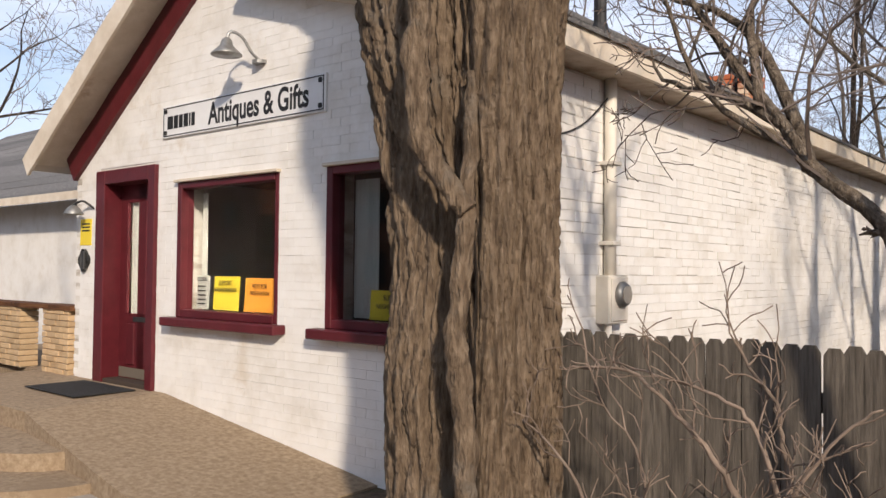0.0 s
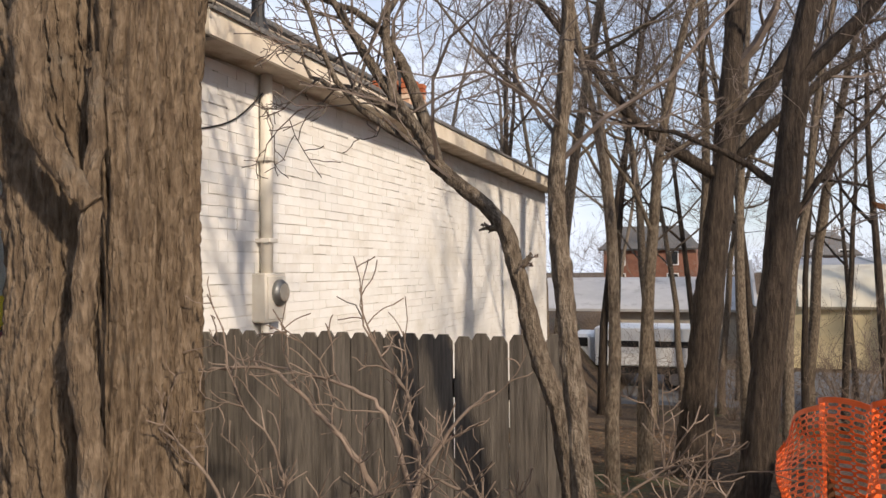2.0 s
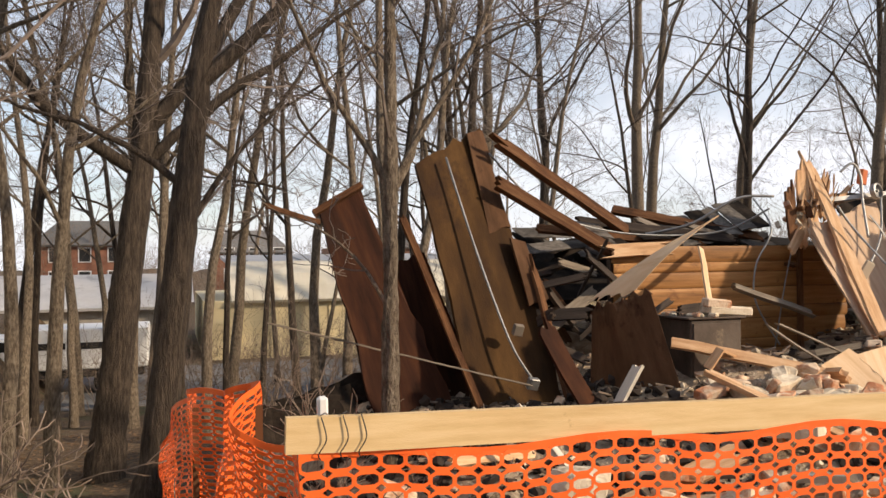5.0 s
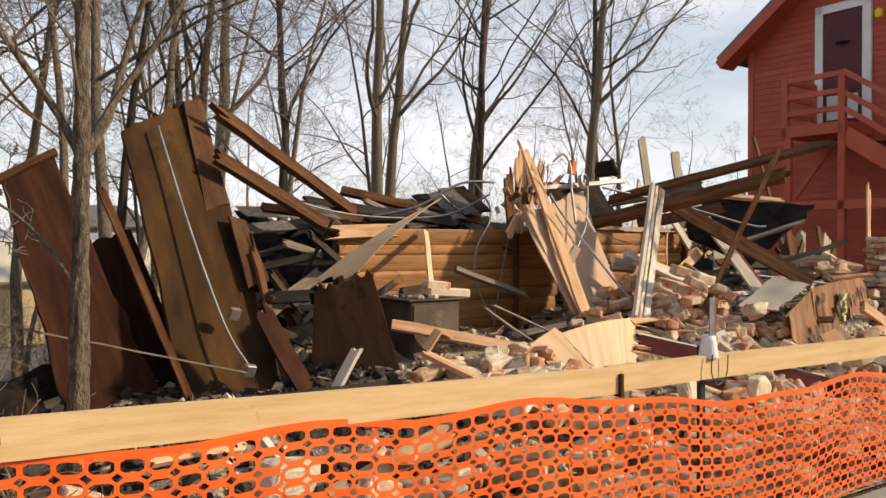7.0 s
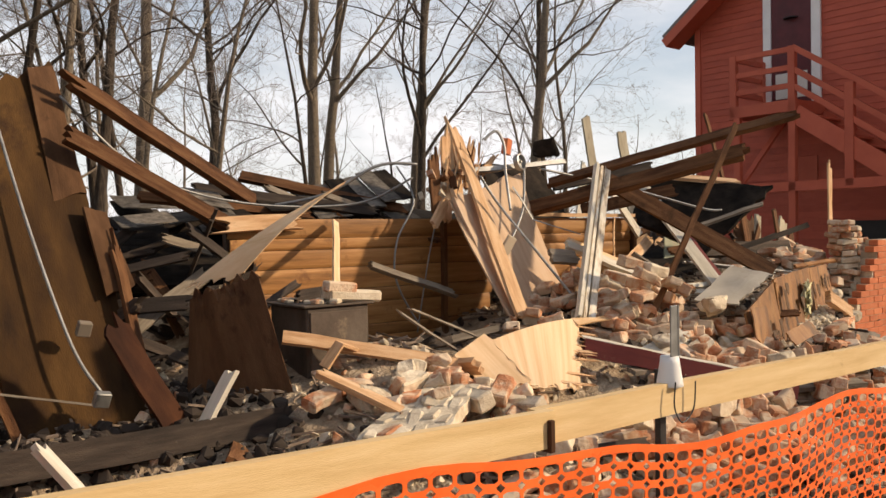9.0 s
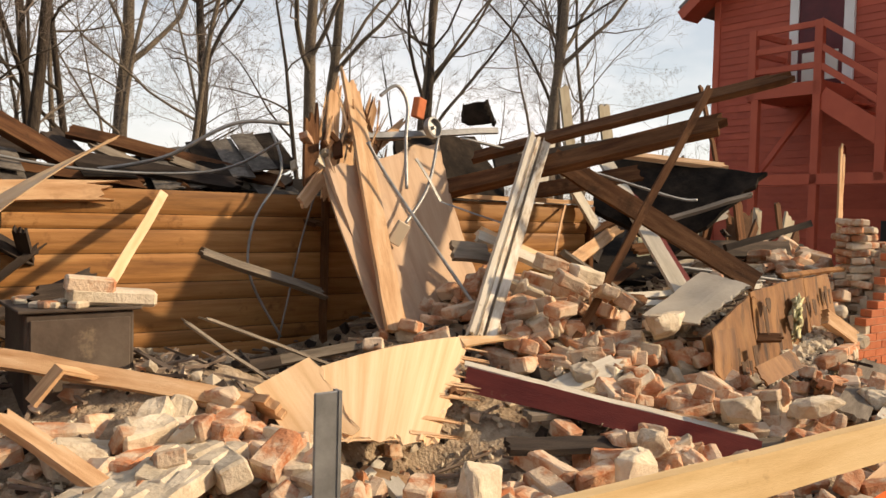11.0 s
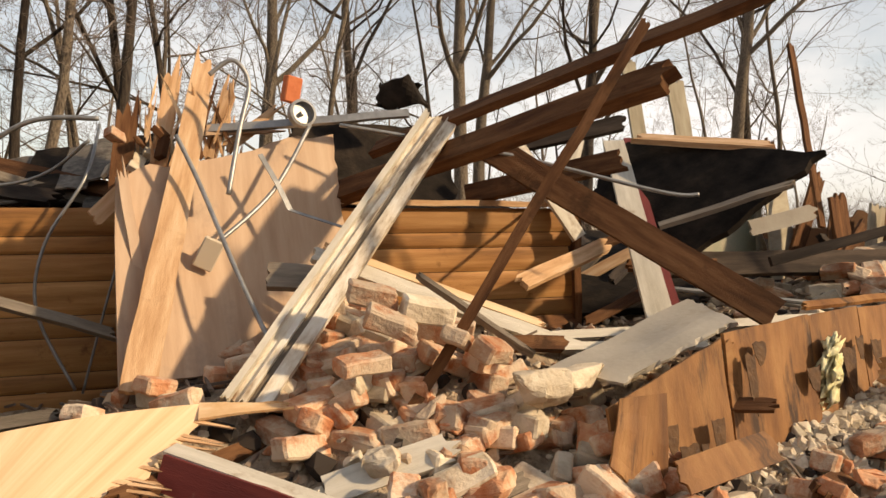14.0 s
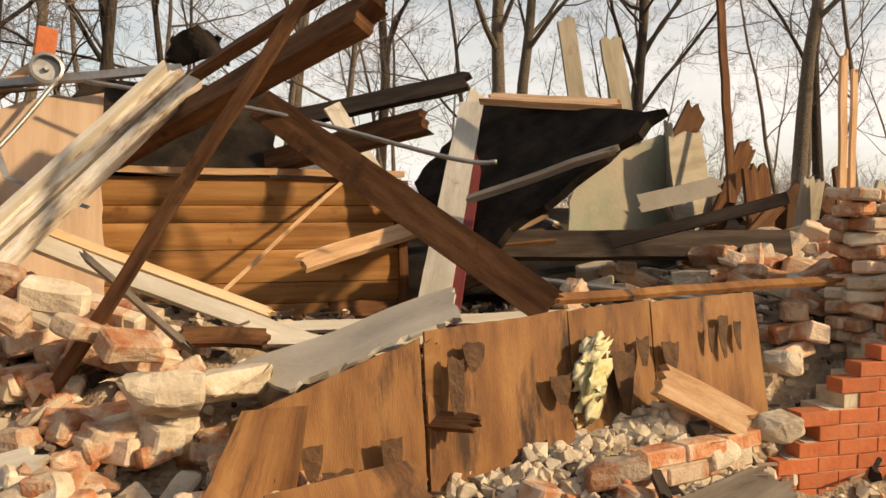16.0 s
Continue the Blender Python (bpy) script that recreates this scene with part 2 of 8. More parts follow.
    brick=surface("rubble_brick", [(0.36, 0.11, 0.040), (0.47, 0.215, 0.11), (0.56, 0.37, 0.23)], 9, rough=0.95, stain=(0.60, 0.47, 0.34),
                  stain_scale=5.0, stain_at=0.435, bump=0.7, vary=0.24, fine=60),
    redbrick=surface("red_painted_brick", [(0.42, 0.115, 0.045), (0.52, 0.155, 0.065), (0.57, 0.20, 0.09)], 8, rough=0.85, stain=(0.36, 0.14, 0.07), stain_scale=4, vary=0.10, bump=0.4),
    mortar=surface("lime_mortar", [(0.42, 0.34, 0.24), (0.58, 0.495, 0.37), (0.68, 0.605, 0.48)], 9, rough=1.0, bump=0.6, fine=50, vary=0.18, stain=(0.34, 0.26, 0.19), stain_scale=5),
    heap=surface("rubble_dust", [(0.17, 0.12, 0.08), (0.36, 0.275, 0.19), (0.54, 0.435, 0.315)], 9, rough=1.0, bump=1.0, deep=0.03, vary=0.1, fine=45),
    tanbrick=surface("tan_brick", [(0.42, 0.29, 0.16), (0.54, 0.40, 0.24)], 7, rough=0.9, bump=0.4, vary=0.15),
    net=surface("orange_plastic_net", [(0.85, 0.125, 0.018), (0.95, 0.17, 0.03)], 4, rough=0.45, bump=0.05, vary=0.04),
    red_clap=surface("red_clapboard_paint", [(0.40, 0.075, 0.042), (0.50, 0.105, 0.058)], 2.2, (1, 1, 3), rough=0.6, stain=(0.35, 0.065, 0.038), stain_scale=0.8, vary=0.09, bump=0.15),
    red_trim=surface("red_trim_paint", [(0.44, 0.090, 0.050), (0.52, 0.115, 0.062)], 3, rough=0.55, vary=0.08, bump=0.1),
    metal=surface("galvanised_metal", [(0.20, 0.20, 0.195), (0.36, 0.36, 0.35)], 12, rough=0.45, metal=0.6, bump=0.1),
    brownmetal=surface("brown_grey_cabinet_paint", [(0.040, 0.028, 0.020), (0.085, 0.062, 0.046), (0.13, 0.10, 0.075)], 4, rough=0.7, stain=(0.20, 0.15, 0.10), stain_scale=6, stain_at=0.62, bump=0.2),
    darkmetal=surface("dark_metal", [(0.025, 0.025, 0.027), (0.06, 0.06, 0.06)], 8, rough=0.5, metal=0.4, bump=0.1),
    conduit=surface("cream_conduit_paint", [(0.66, 0.61, 0.52), (0.76, 0.72, 0.64)], 5, rough=0.6, bump=0.1),
    white=surface("white_paint", [(0.70, 0.70, 0.69), (0.80, 0.80, 0.79)], 4, rough=0.5, bump=0.05, vary=0.03),
    black=surface("black_paint", [(0.010, 0.010, 0.010), (0.02, 0.02, 0.02)], 4, rough=0.5, bump=0.05),
    yellow=surface("yellow_card", [(0.78, 0.60, 0.03), (0.84, 0.66, 0.05)], 3, rough=0.6, bump=0, vary=0.02),
    orange=surface("orange_card", [(0.82, 0.33, 0.03), (0.86, 0.38, 0.05)], 3, rough=0.6, bump=0, vary=0.02),
    foam=surface("yellow_foam", [(0.55, 0.50, 0.22), (0.70, 0.66, 0.40), (0.76, 0.72, 0.52)], 9, rough=0.95, bump=0.6, vary=0.1),
    cream=surface("cream_metal_siding", [(0.60, 0.50, 0.29), (0.68, 0.58, 0.36)], 1.0, (0.4, 0.4, 3), rough=0.6, vary=0.03),
    greyroof=surface("pale_grey_roofing", [(0.42, 0.41, 0.40), (0.54, 0.53, 0.52)], 0.8, rough=0.7, stain=(0.34, 0.33, 0.32), vary=0.05),
    paleroof=surface("cream_white_metal_roof", [(0.64, 0.58, 0.44), (0.74, 0.69, 0.56)], 0.9, (3, 0.4, 1), rough=0.6, stain=(0.52, 0.45, 0.33), stain_scale=0.5, vary=0.03),
    farbrick=surface("distant_brick", [(0.19, 0.085, 0.055), (0.27, 0.13, 0.085)], 3, rough=0.9, vary=0.15),
    # the unlit room's dimness is put into this near-black colour
    room=surface("painted_dim_interior", [(0.035, 0.028, 0.022), (0.06, 0.05, 0.04)], 2, rough=0.9, bump=0),
    rubber=surface("black_rubber", [(0.014, 0.014, 0.014), (0.03, 0.03, 0.03)], 20, rough=0.9, bump=0.4),
    curtain=surface("off_white_blind", [(0.52, 0.52, 0.48), (0.62, 0.62, 0.58)], 3, rough=0.8, bump=0),
)
glass = bpy.data.materials.new("window_glass")
glass.use_nodes = True
gb = glass.node_tree.nodes["Principled BSDF"]
gb.inputs["Base Color"].default_value = (0.9, 0.93, 0.92, 1)
gb.inputs["Roughness"].default_value, gb.inputs["Transmission Weight"].default_value, gb.inputs["IOR"].default_value = 0.02, 1.0, 1.5
MAT["glass"] = glass

# ---- builders ----
BASE = {}


def mesh_of(bm, name, shift=(0, 0, 0), smooth=False):
    me = bpy.data.meshes.new(name)
    bmesh.ops.translate(bm, verts=bm.verts, vec=-Vector(shift))
    bm.normal_update()
    bm.to_mesh(me)
    bm.free()
    if smooth:
        me.polygons.foreach_set("use_smooth", [True] * len(me.polygons))
    return me


def thing(name, at, label, category, group="", kind=""):
    """An Empty at its base, to which the parts are given."""
    ob = new(name)
    ob.matrix_world = STREET @ Matrix.Translation(at)
    BASE[ob] = Vector(at)
    ob.empty_display_size = 0.1
    return tagged(ob, label, category, group, kind)


def part(name, bm, material, parent, label="", smooth=False):
    """A bmesh in street metres as one mesh under a thing or under a part."""
    ob = new(name, mesh_of(bm, name, BASE[parent], smooth))
    ob.data.materials.append(MAT[material])
    ob.parent = parent
    BASE[ob] = BASE[parent]
    return tagged(ob, label)


def solo(name, bm, material, at, label, category, group="", kind="", smooth=False):
    """A thing that is one mesh."""
    ob = new(name, mesh_of(bm, name, at, smooth))
    ob.data.materials.append(MAT[material])
    ob.matrix_world = STREET @ Matrix.Translation(at)
    BASE[ob] = Vector(at)
    return tagged(ob, label, category, group, kind)


def raw_mesh(verts, faces, name, material, smooth=False):
    me = bpy.data.meshes.new(name)
    me.from_pydata(verts, [], faces)
    me.materials.append(MAT[material])
    if smooth:
        me.polygons.foreach_set("use_smooth", [True] * len(me.polygons))
    me.update()
    return me


def solid(bm, c, size, turn=(0, 0, 0), bevel=0.0):
    """A block with its middle at c, with worn edges."""
    m = Matrix.Translation(c) @ pose(0, 0, 0, *turn) @ Matrix.Diagonal((*size, 1))
    made = bmesh.ops.create_cube(bm, size=1, matrix=m)
    if bevel:
        edges = list({e for v in made["verts"] for e in v.link_edges})
        bmesh.ops.bevel(bm, geom=edges, offset=bevel, segments=1, affect="EDGES")
    return bm


def block(*args, **kw):
    return solid(bmesh.new(), *args, **kw)


def span(bm, lo, hi, bevel=0.0):
    lo, hi = Vector(lo), Vector(hi)
    return solid(bm, (lo + hi) / 2, hi - lo, bevel=bevel)


def slab(lo, hi, bevel=0.0):
    return span(bmesh.new(), lo, hi, bevel)


def grid_solid(bm, top, thick, nu, nv, uv_len, uv_wid):
    """A sheet from a grid of places top[i][j], thickened along its normal; the texture runs along i."""
    uvl = bm.loops.layers.uv.verify()
    a, b = [], []
    for i in range(nu + 1):
        ra, rb = [], []
        for j in range(nv + 1):
            p = top[i][j]
            du = top[min(i + 1, nu)][j] - top[max(i - 1, 0)][j]
            dv = top[i][min(j + 1, nv)] - top[i][max(j - 1, 0)]
            nrm = du.cross(dv)
            nrm = nrm.normalized() if nrm.length > 1e-9 else Vector((0, 0, 1))
            ra.append((bm.verts.new(p), i / nu * uv_len, j / nv * uv_wid))
            rb.append((bm.verts.new(p - nrm * thick), i / nu * uv_len, j / nv * uv_wid + thick))
        a.append(ra)
        b.append(rb)

    def face(*q):
        f = bm.faces.new([v[0] for v in q])
        for loop, v in zip(f.loops, q):
            loop[uvl].uv = (v[1], v[2])
    for i in range(nu):
        for j in range(nv):
            face(a[i][j], a[i + 1][j], a[i + 1][j + 1], a[i][j + 1])
            face(b[i][j + 1], b[i + 1][j + 1], b[i + 1][j], b[i][j])
    for i in range(nu):
        face(a[i + 1][0], a[i][0], b[i][0], b[i + 1][0])
        face(a[i][nv], a[i + 1][nv], b[i + 1][nv], b[i][nv])
    for j in range(nv):
        face(a[0][j], a[0][j + 1], b[0][j + 1], b[0][j])
        face(a[nu][j + 1], a[nu][j], b[nu][j], b[nu][j + 1])
    return bm


def board(bm, p0, p1, wide, thick, face=(0, -1, 0.3), jag=(0.0, 0.0), bow=0.0, warp=0.004, rng=random, taper=1.0):
    """A board or beam from p0 to p1 whose broad side looks towards face; jag: how far its ends are splintered."""
    p0, p1 = Vector(p0), Vector(p1)
    along = p1 - p0
    length = along.length
    along.normalize()
    nrm = Vector(face) - along * along.dot(Vector(face))
    nrm.normalize()
    across = nrm.cross(along).normalized()
    nv = 7 if max(jag) > 0.02 else 2
    nu = max(2, min(10, int(length / 0.18)))
    j0 = [rng.uniform(0, jag[0]) * (0.3 + rng.random()) for _ in range(nv + 1)]
    j1 = [rng.uniform(0, jag[1]) * (0.3 + rng.random()) for _ in range(nv + 1)]
    top = []
    for i in range(nu + 1):
        k = i / nu
        w = wide * (1 + (taper - 1) * k)
        sag = nrm * (bow * 4 * k * (1 - k)) + nrm * rng.uniform(-warp, warp) + across * rng.uniform(-warp, warp)
        r = []
        for j in range(nv + 1):
            x = length * k
            if i == 0:
                x -= j0[j] - jag[0] * 0.3
            if i == nu:
                x += j1[j] - jag[1] * 0.3
            r.append(p0 + along * x + across * ((j / nv - 0.5) * w) + nrm * thick / 2 + sag)
        top.append(r)
    # the grid's normal is along x across
    if along.cross(across).dot(nrm) < 0:
        top = [r[::-1] for r in top]
    return grid_solid(bm, top, thick, nu, nv, length, wide)


def one_board(*args, **kw):
    return board(bmesh.new(), *args, **kw)


def sheet(bm, a, b, c, d, thick, nu=14, nv=10, jag=(0, 0, 0, 0), curl=None, rng=random, wave=0.01):
    """A panel with the corners a, b, c, d (a to b and d to c run the texture's way). jag: broken depth of the edges ab, bc, cd, da."""
    a, b, c, d = (Vector(v) for v in (a, b, c, d))
    nrm = (b - a).cross(d - a).normalized()
    o = rng.uniform(0, 50)

    def torn(count, depth, side):
        """A torn edge: long bites with a few splinters."""
        return [depth * min(1.0, 0.75 * abs(noise.noise((k * 0.33 + o, side * 7.7, o))) * 1.8 + 0.5 * rng.random() ** 4) for k in range(count + 1)]
    ja, jc = torn(nu, jag[0], 1), torn(nu, jag[2], 2)
    jb, jd = torn(nv, jag[1], 3), torn(nv, jag[3], 4)
    top = []
    for i in range(nu + 1):
        row = []
        for j in range(nv + 1):
            u, v = i / nu, j / nv
            lu, lv = (b - a).length, (d - a).length
            u2 = u + (jd[j] / lu if i == 0 else 0) - (jb[j] / lu if i == nu else 0)
            v2 = v + (ja[i] / lv if j == 0 else 0) - (jc[i] / lv if j == nv else 0)
            p = a * (1 - u2) * (1 - v2) + b * u2 * (1 - v2) + c * u2 * v2 + d * (1 - u2) * v2
            h = noise.noise((u * 2.3 + o, v * 2.3, o)) * wave
            if curl:
                h += curl(u, v)
            row.append(p + nrm * h)
        top.append(row)
    return grid_solid(bm, top, thick, nu, nv, (b - a).length, (d - a).length)


def panel(*args, **kw):
    return sheet(bmesh.new(), *args, **kw)


def tube_data(V, F, pts, rad, n=6, cap=True):
    """Adds a tube along pts to the lists V and F."""
    base = len(V)
    ref = Vector((0.31, 0.77, 0.55))
    for k, p in enumerate(pts):
        t = (pts[min(k + 1, len(pts) - 1)] - pts[max(k - 1, 0)])
        t = t.normalized() if t.length > 1e-9 else Vector((0, 0, 1))
        x = t.cross(ref)
        x = x.normalized() if x.length > 1e-3 else Vector((1, 0, 0))
        y = t.cross(x)
        for q in range(n):
            a = 2 * math.pi * q / n
            V.append(p + (x * math.cos(a) + y * math.sin(a)) * rad[k])
    for k in range(len(pts) - 1):
        for q in range(n):
            i, j = base + k * n + q, base + k * n + (q + 1) % n
            F.append((i, j, j + n, i + n))
    if cap:
        F.append(tuple(range(base, base + n))[::-1])
        e = base + (len(pts) - 1) * n
        F.append(tuple(range(e, e + n)))


def tube(pts, r, n=8, taper=1.0):
    pts = [Vector(p) for p in pts]
    V, F = [], []
    tube_data(V, F, pts, [r * (1 + (taper - 1) * k / (len(pts) - 1)) for k in range(len(pts))], n)
    bm = bmesh.new()
    vs = [bm.verts.new(v) for v in V]
    for f in F:
        bm.faces.new([vs[i] for i in f])
    return bm


def bent(pts, steps=8):
    """A smooth line through pts."""
    pts = [Vector(p) for p in pts]
    out = []
    for k in range(len(pts) - 1):
        p0, p1, p2, p3 = pts[max(k - 1, 0)], pts[k], pts[k + 1], pts[min(k + 2, len(pts) - 1)]
        for i in range(steps):
            t = i / steps
            out.append(0.5 * (2 * p1 + (p2 - p0) * t + (2 * p0 - 5 * p1 + 4 * p2 - p3) * t * t + (3 * p1 - p0 - 3 * p2 + p3) * t ** 3))
    return out + [pts[-1]]


def lathe(profile, c, n=20):
    """A turned shape: profile of (radius, height) about the upright through c."""
    bm = bmesh.new()
    rings = [[bm.verts.new((c[0] + r * math.cos(2 * math.pi * q / n), c[1] + r * math.sin(2 * math.pi * q / n), c[2] + h)) for q in range(n)] for r, h in profile]
    for a, b in zip(rings, rings[1:]):
        for q in range(n):
            bm.faces.new((a[q], a[(q + 1) % n], b[(q + 1) % n], b[q]))
    bm.faces.new(rings[0][::-1])
    bm.faces.new(rings[-1])
    return bm


def lettering(text, size, at, parent, material, squeeze=1.0, name="lettering", align="CENTER", bold=0.0):
    """Words in relief on a face that looks to the street."""
    cu = bpy.data.curves.new(name, "FONT")
    cu.body, cu.size, cu.extrude, cu.align_x, cu.align_y, cu.offset = text, size, 0.001, align, "CENTER", bold
    tmp = bpy.data.objects.new(name, cu)
    me = bpy.data.meshes.new_from_object(tmp)
    bpy.data.objects.remove(tmp)
    me.transform(Matrix.Translation(Vector(at) - BASE[parent]) @ pose(0, 0, 0, 90, 0, 0) @ Matrix.Diagonal((squeeze, 1, 1, 1)))
    me.materials.clear()
    me.materials.append(MAT[material])
    ob = new(name, me)
    ob.parent = parent
    BASE[ob] = BASE[parent]
    return ob


# ---- ground ----


def smooth(a, b, x):
    k = min(1, max(0, (x - a) / (b - a)))
    return k * k * (3 - 2 * k)


def ground_z(s, d):
    if d < 0.1:
        return -0.30
    drop = 0.25 * smooth(3.0, 5.5, d) + 0.62 * smooth(5.0, 10.5, d) + 0.80 * smooth(10, 22, d)
    if s < -2.8:
        drop = drop * (1 - smooth(-2.9, -3.6, s))
    if s > 9:
        drop *= 1 - 0.75 * smooth(9, 14, s)
    return -drop - 0.01 + (0.05 * noise.noise((s * 0.6, d * 0.6, 3)) if d > 3.2 else 0)


def build_ground():
    cuts_s = [-300, -150, -80, -45, -28] + [-20 + 0.8 * k for k in range(60)] + [30, 40, 60, 100, 180, 320]
    cuts_d = [-300, -150, -80, -40, -20, -10, -5, 0, 0.12, 1.5] + [3 + 0.6 * k for k in range(40)] + [28, 32, 38, 46, 60, 90, 150, 250, 400]
    V = [(s, d, ground_z(s, d)) for s in cuts_s for d in cuts_d]
    n = len(cuts_d)
    F = [(i * n + j, (i + 1) * n + j, (i + 1) * n + j + 1, i * n + j + 1) for i in range(len(cuts_s) - 1) for j in range(n - 1)]
    ob = new("ground", raw_mesh(V, F, "ground", "soil", True))
    ob.matrix_world = STREET
    tagged(ob, "sloping soil covered with leaf litter and thin grass", "ground", kind="structure")


build_ground()
solo("pavement", slab((-30, 0.2, -0.12), (40, 2.95, 0.0)), "pavement", (0, 1.5, 0), "worn concrete pavement along the street", "pavement", kind="structure")
solo("road", slab((-60, -9, -0.25), (60, -0.1, -0.13)), "asphalt", (0, -5, -0.13), "grey asphalt street", "road", kind="structure")
solo("kerb", slab((-30, -0.1, -0.3), (40, 0.2, 0.01), bevel=0.02), "concrete", (0, 0, 0), "concrete kerb between pavement and street", "kerb", kind="structure")
solo("parking_lot", slab((-40, 17.5, -1.9), (30, 27.5, -1.62)), "asphalt", (0, 22, -1.7), "pale asphalt parking lot below the wood", "parking lot", kind="structure")

# ---- the shop ----
S0, S1, D0, D1 = -8.8, -2.85, 4.28, 14.5
RIDGE_S, WALL_TOP, SLOPE = (S0 + S1) / 2, 2.62, 0.69


def gable_z(s):
    return WALL_TOP + SLOPE * (abs(S1 - S0) / 2 - abs(s - RIDGE_S))


OPENINGS = [(-8.31, -7.18, 0.30, 2.54), (-6.83, -5.36, 1.10, 2.34), (-4.78, -3.30, 1.10, 2.34)]


def build_shop_walls():
    bm = bmesh.new()
    cuts = [S0] + [v for o in OPENINGS for v in o[:2]] + [S1]
    for k in range(len(cuts) - 1):
        a, b = cuts[k], cuts[k + 1]
        if k % 2 == 0:
            span(bm, (a, D0, -0.3), (b, D0 + 0.28, 2.54))
        else:
            o = OPENINGS[k // 2]
            span(bm, (a, D0, -0.3), (b, D0 + 0.28, o[2]))
            if o[3] < 2.53:
                span(bm, (a, D0, o[3]), (b, D0 + 0.28, 2.54))
    top = [(S0, 2.54), (S1, 2.54), (S1, gable_z(S1)), (RIDGE_S, gable_z(RIDGE_S)), (S0, gable_z(S0))]
    f = [bm.verts.new((s, D0, z)) for s, z in top]
    g = [bm.verts.new((s, D0 + 0.28, z)) for s, z in top]
    bm.faces.new(f)
    bm.faces.new(g[::-1])
    for k in range(5):
        bm.faces.new((f[k], g[k], g[(k + 1) % 5], f[(k + 1) % 5]))
    bmesh.ops.recalc_face_normals(bm, faces=bm.faces)
    front = solo("wall_south", bm, "joint", (RIDGE_S, D0, 0), "white painted brick gable wall of the shop", "wall", kind="structure")
    side = solo("wall_east", slab((S1 - 0.28, D0 + 0.28, -1.6), (S1, D1, 2.88)), "joint", (S1, 9, 0), "white painted brick side wall of the shop", "wall", kind="structure")
    solo("wall_west", slab((S0, D0 + 0.28, -1.0), (S0 + 0.28, D1, WALL_TOP)), "white_brick", (S0, 9, 0), "white painted brick side wall of the shop", "wall", kind="structure")
    solo("wall_north", slab((S0 + 0.28, D1 - 0.28, -1.6), (S1 - 0.28, D1, WALL_TOP)), "white_brick", (RIDGE_S, D1, 0), "white painted brick rear wall of the shop", "wall", kind="structure")
    # floor, wall and ceiling all take the room's painted dimness
    solo("interior_floor", slab((S0 + 0.28, D0 + 0.28, 0.25), (S1 - 0.28, D1 - 0.28, 0.37)), "room", (RIDGE_S, 9, 0.37), "shop floor, coloured dark for the dim room", "floor", kind="structure")
    solo("interior_wall", slab((S0 + 0.3, D0 + 2.6, 0.37), (S1 - 0.3, D0 + 2.7, 2.6)), "room", (RIDGE_S, D0 + 2.6, 0.37), "shop inner wall, coloured dark for the dim room", "wall", kind="structure")
    solo("ceiling", slab((S0 + 0.28, D0 + 0.28, 2.56), (S1 - 0.28, D0 + 2.7, 2.6)), "room", (RIDGE_S, D0 + 1, 2.56), "shop ceiling, coloured dark for the dim room", "ceiling", kind="structure")
    return front, side


shop_front, shop_side = build_shop_walls()

# roof: two slopes of shingle courses on a deck, with rake boards, fascia and soffit
EAVE, OVER = 0.28, 0.42


def continue_eave(roof):
    """The long low slope over the side wall: deck, shingles, fascia and gutter."""
    a, b = Vector((S1 + EAVE, D0 - 0.2, 3.02)), Vector((S1 + EAVE, D1 + 0.35, 3.02))
    up = Vector((-3.2, 0, 0.95))
    part("main_deck", panel(a, b, b + up, a + up, 0.05, 4, 2, wave=0), "soffit", roof)
    rng = random.Random(77)
    V, F = [], []
    for r in range(16):
        y = a.y
        while y < b.y:
            w = rng.uniform(0.26, 0.34)
            p0, p1 = a + up * (r + 1.1) / 16, a + up * r / 16 - up * 0.012
            k = len(V)
            h = rng.uniform(0.03, 0.042)
            e = min(y + w - 0.008, b.y)
            V += [Vector((p0.x, y, p0.z + 0.012)), Vector((p1.x, y, p1.z + h)), Vector((p1.x, e, p1.z + h)), Vector((p0.x, e, p0.z + 0.012)), Vector((p1.x, y, p1.z + 0.004)), Vector((p1.x, e, p1.z + 0.004))]
            F += [(k + 3, k + 2, k + 1, k), (k + 1, k + 2, k + 5, k + 4)]
            y += w
    ob = new("shingles", raw_mesh([v - BASE[roof] for v in V], F, "shingles", "roof"))
    ob.parent = roof
    tagged(ob, kind="stuff")
    part("fascia", one_board(a + Vector((0.005, 0, -0.075)), b + Vector((0.005, 0, -0.075)), 0.15, 0.03, (1, 0, 0), warp=0.004), "soffit", roof)
    part("drip_edge", one_board(a + Vector((0.015, 0, 0.012)), b + Vector((0.015, 0, 0.012)), 0.05, 0.02, (0.3, 0, 1), warp=0.006), "roof", roof)


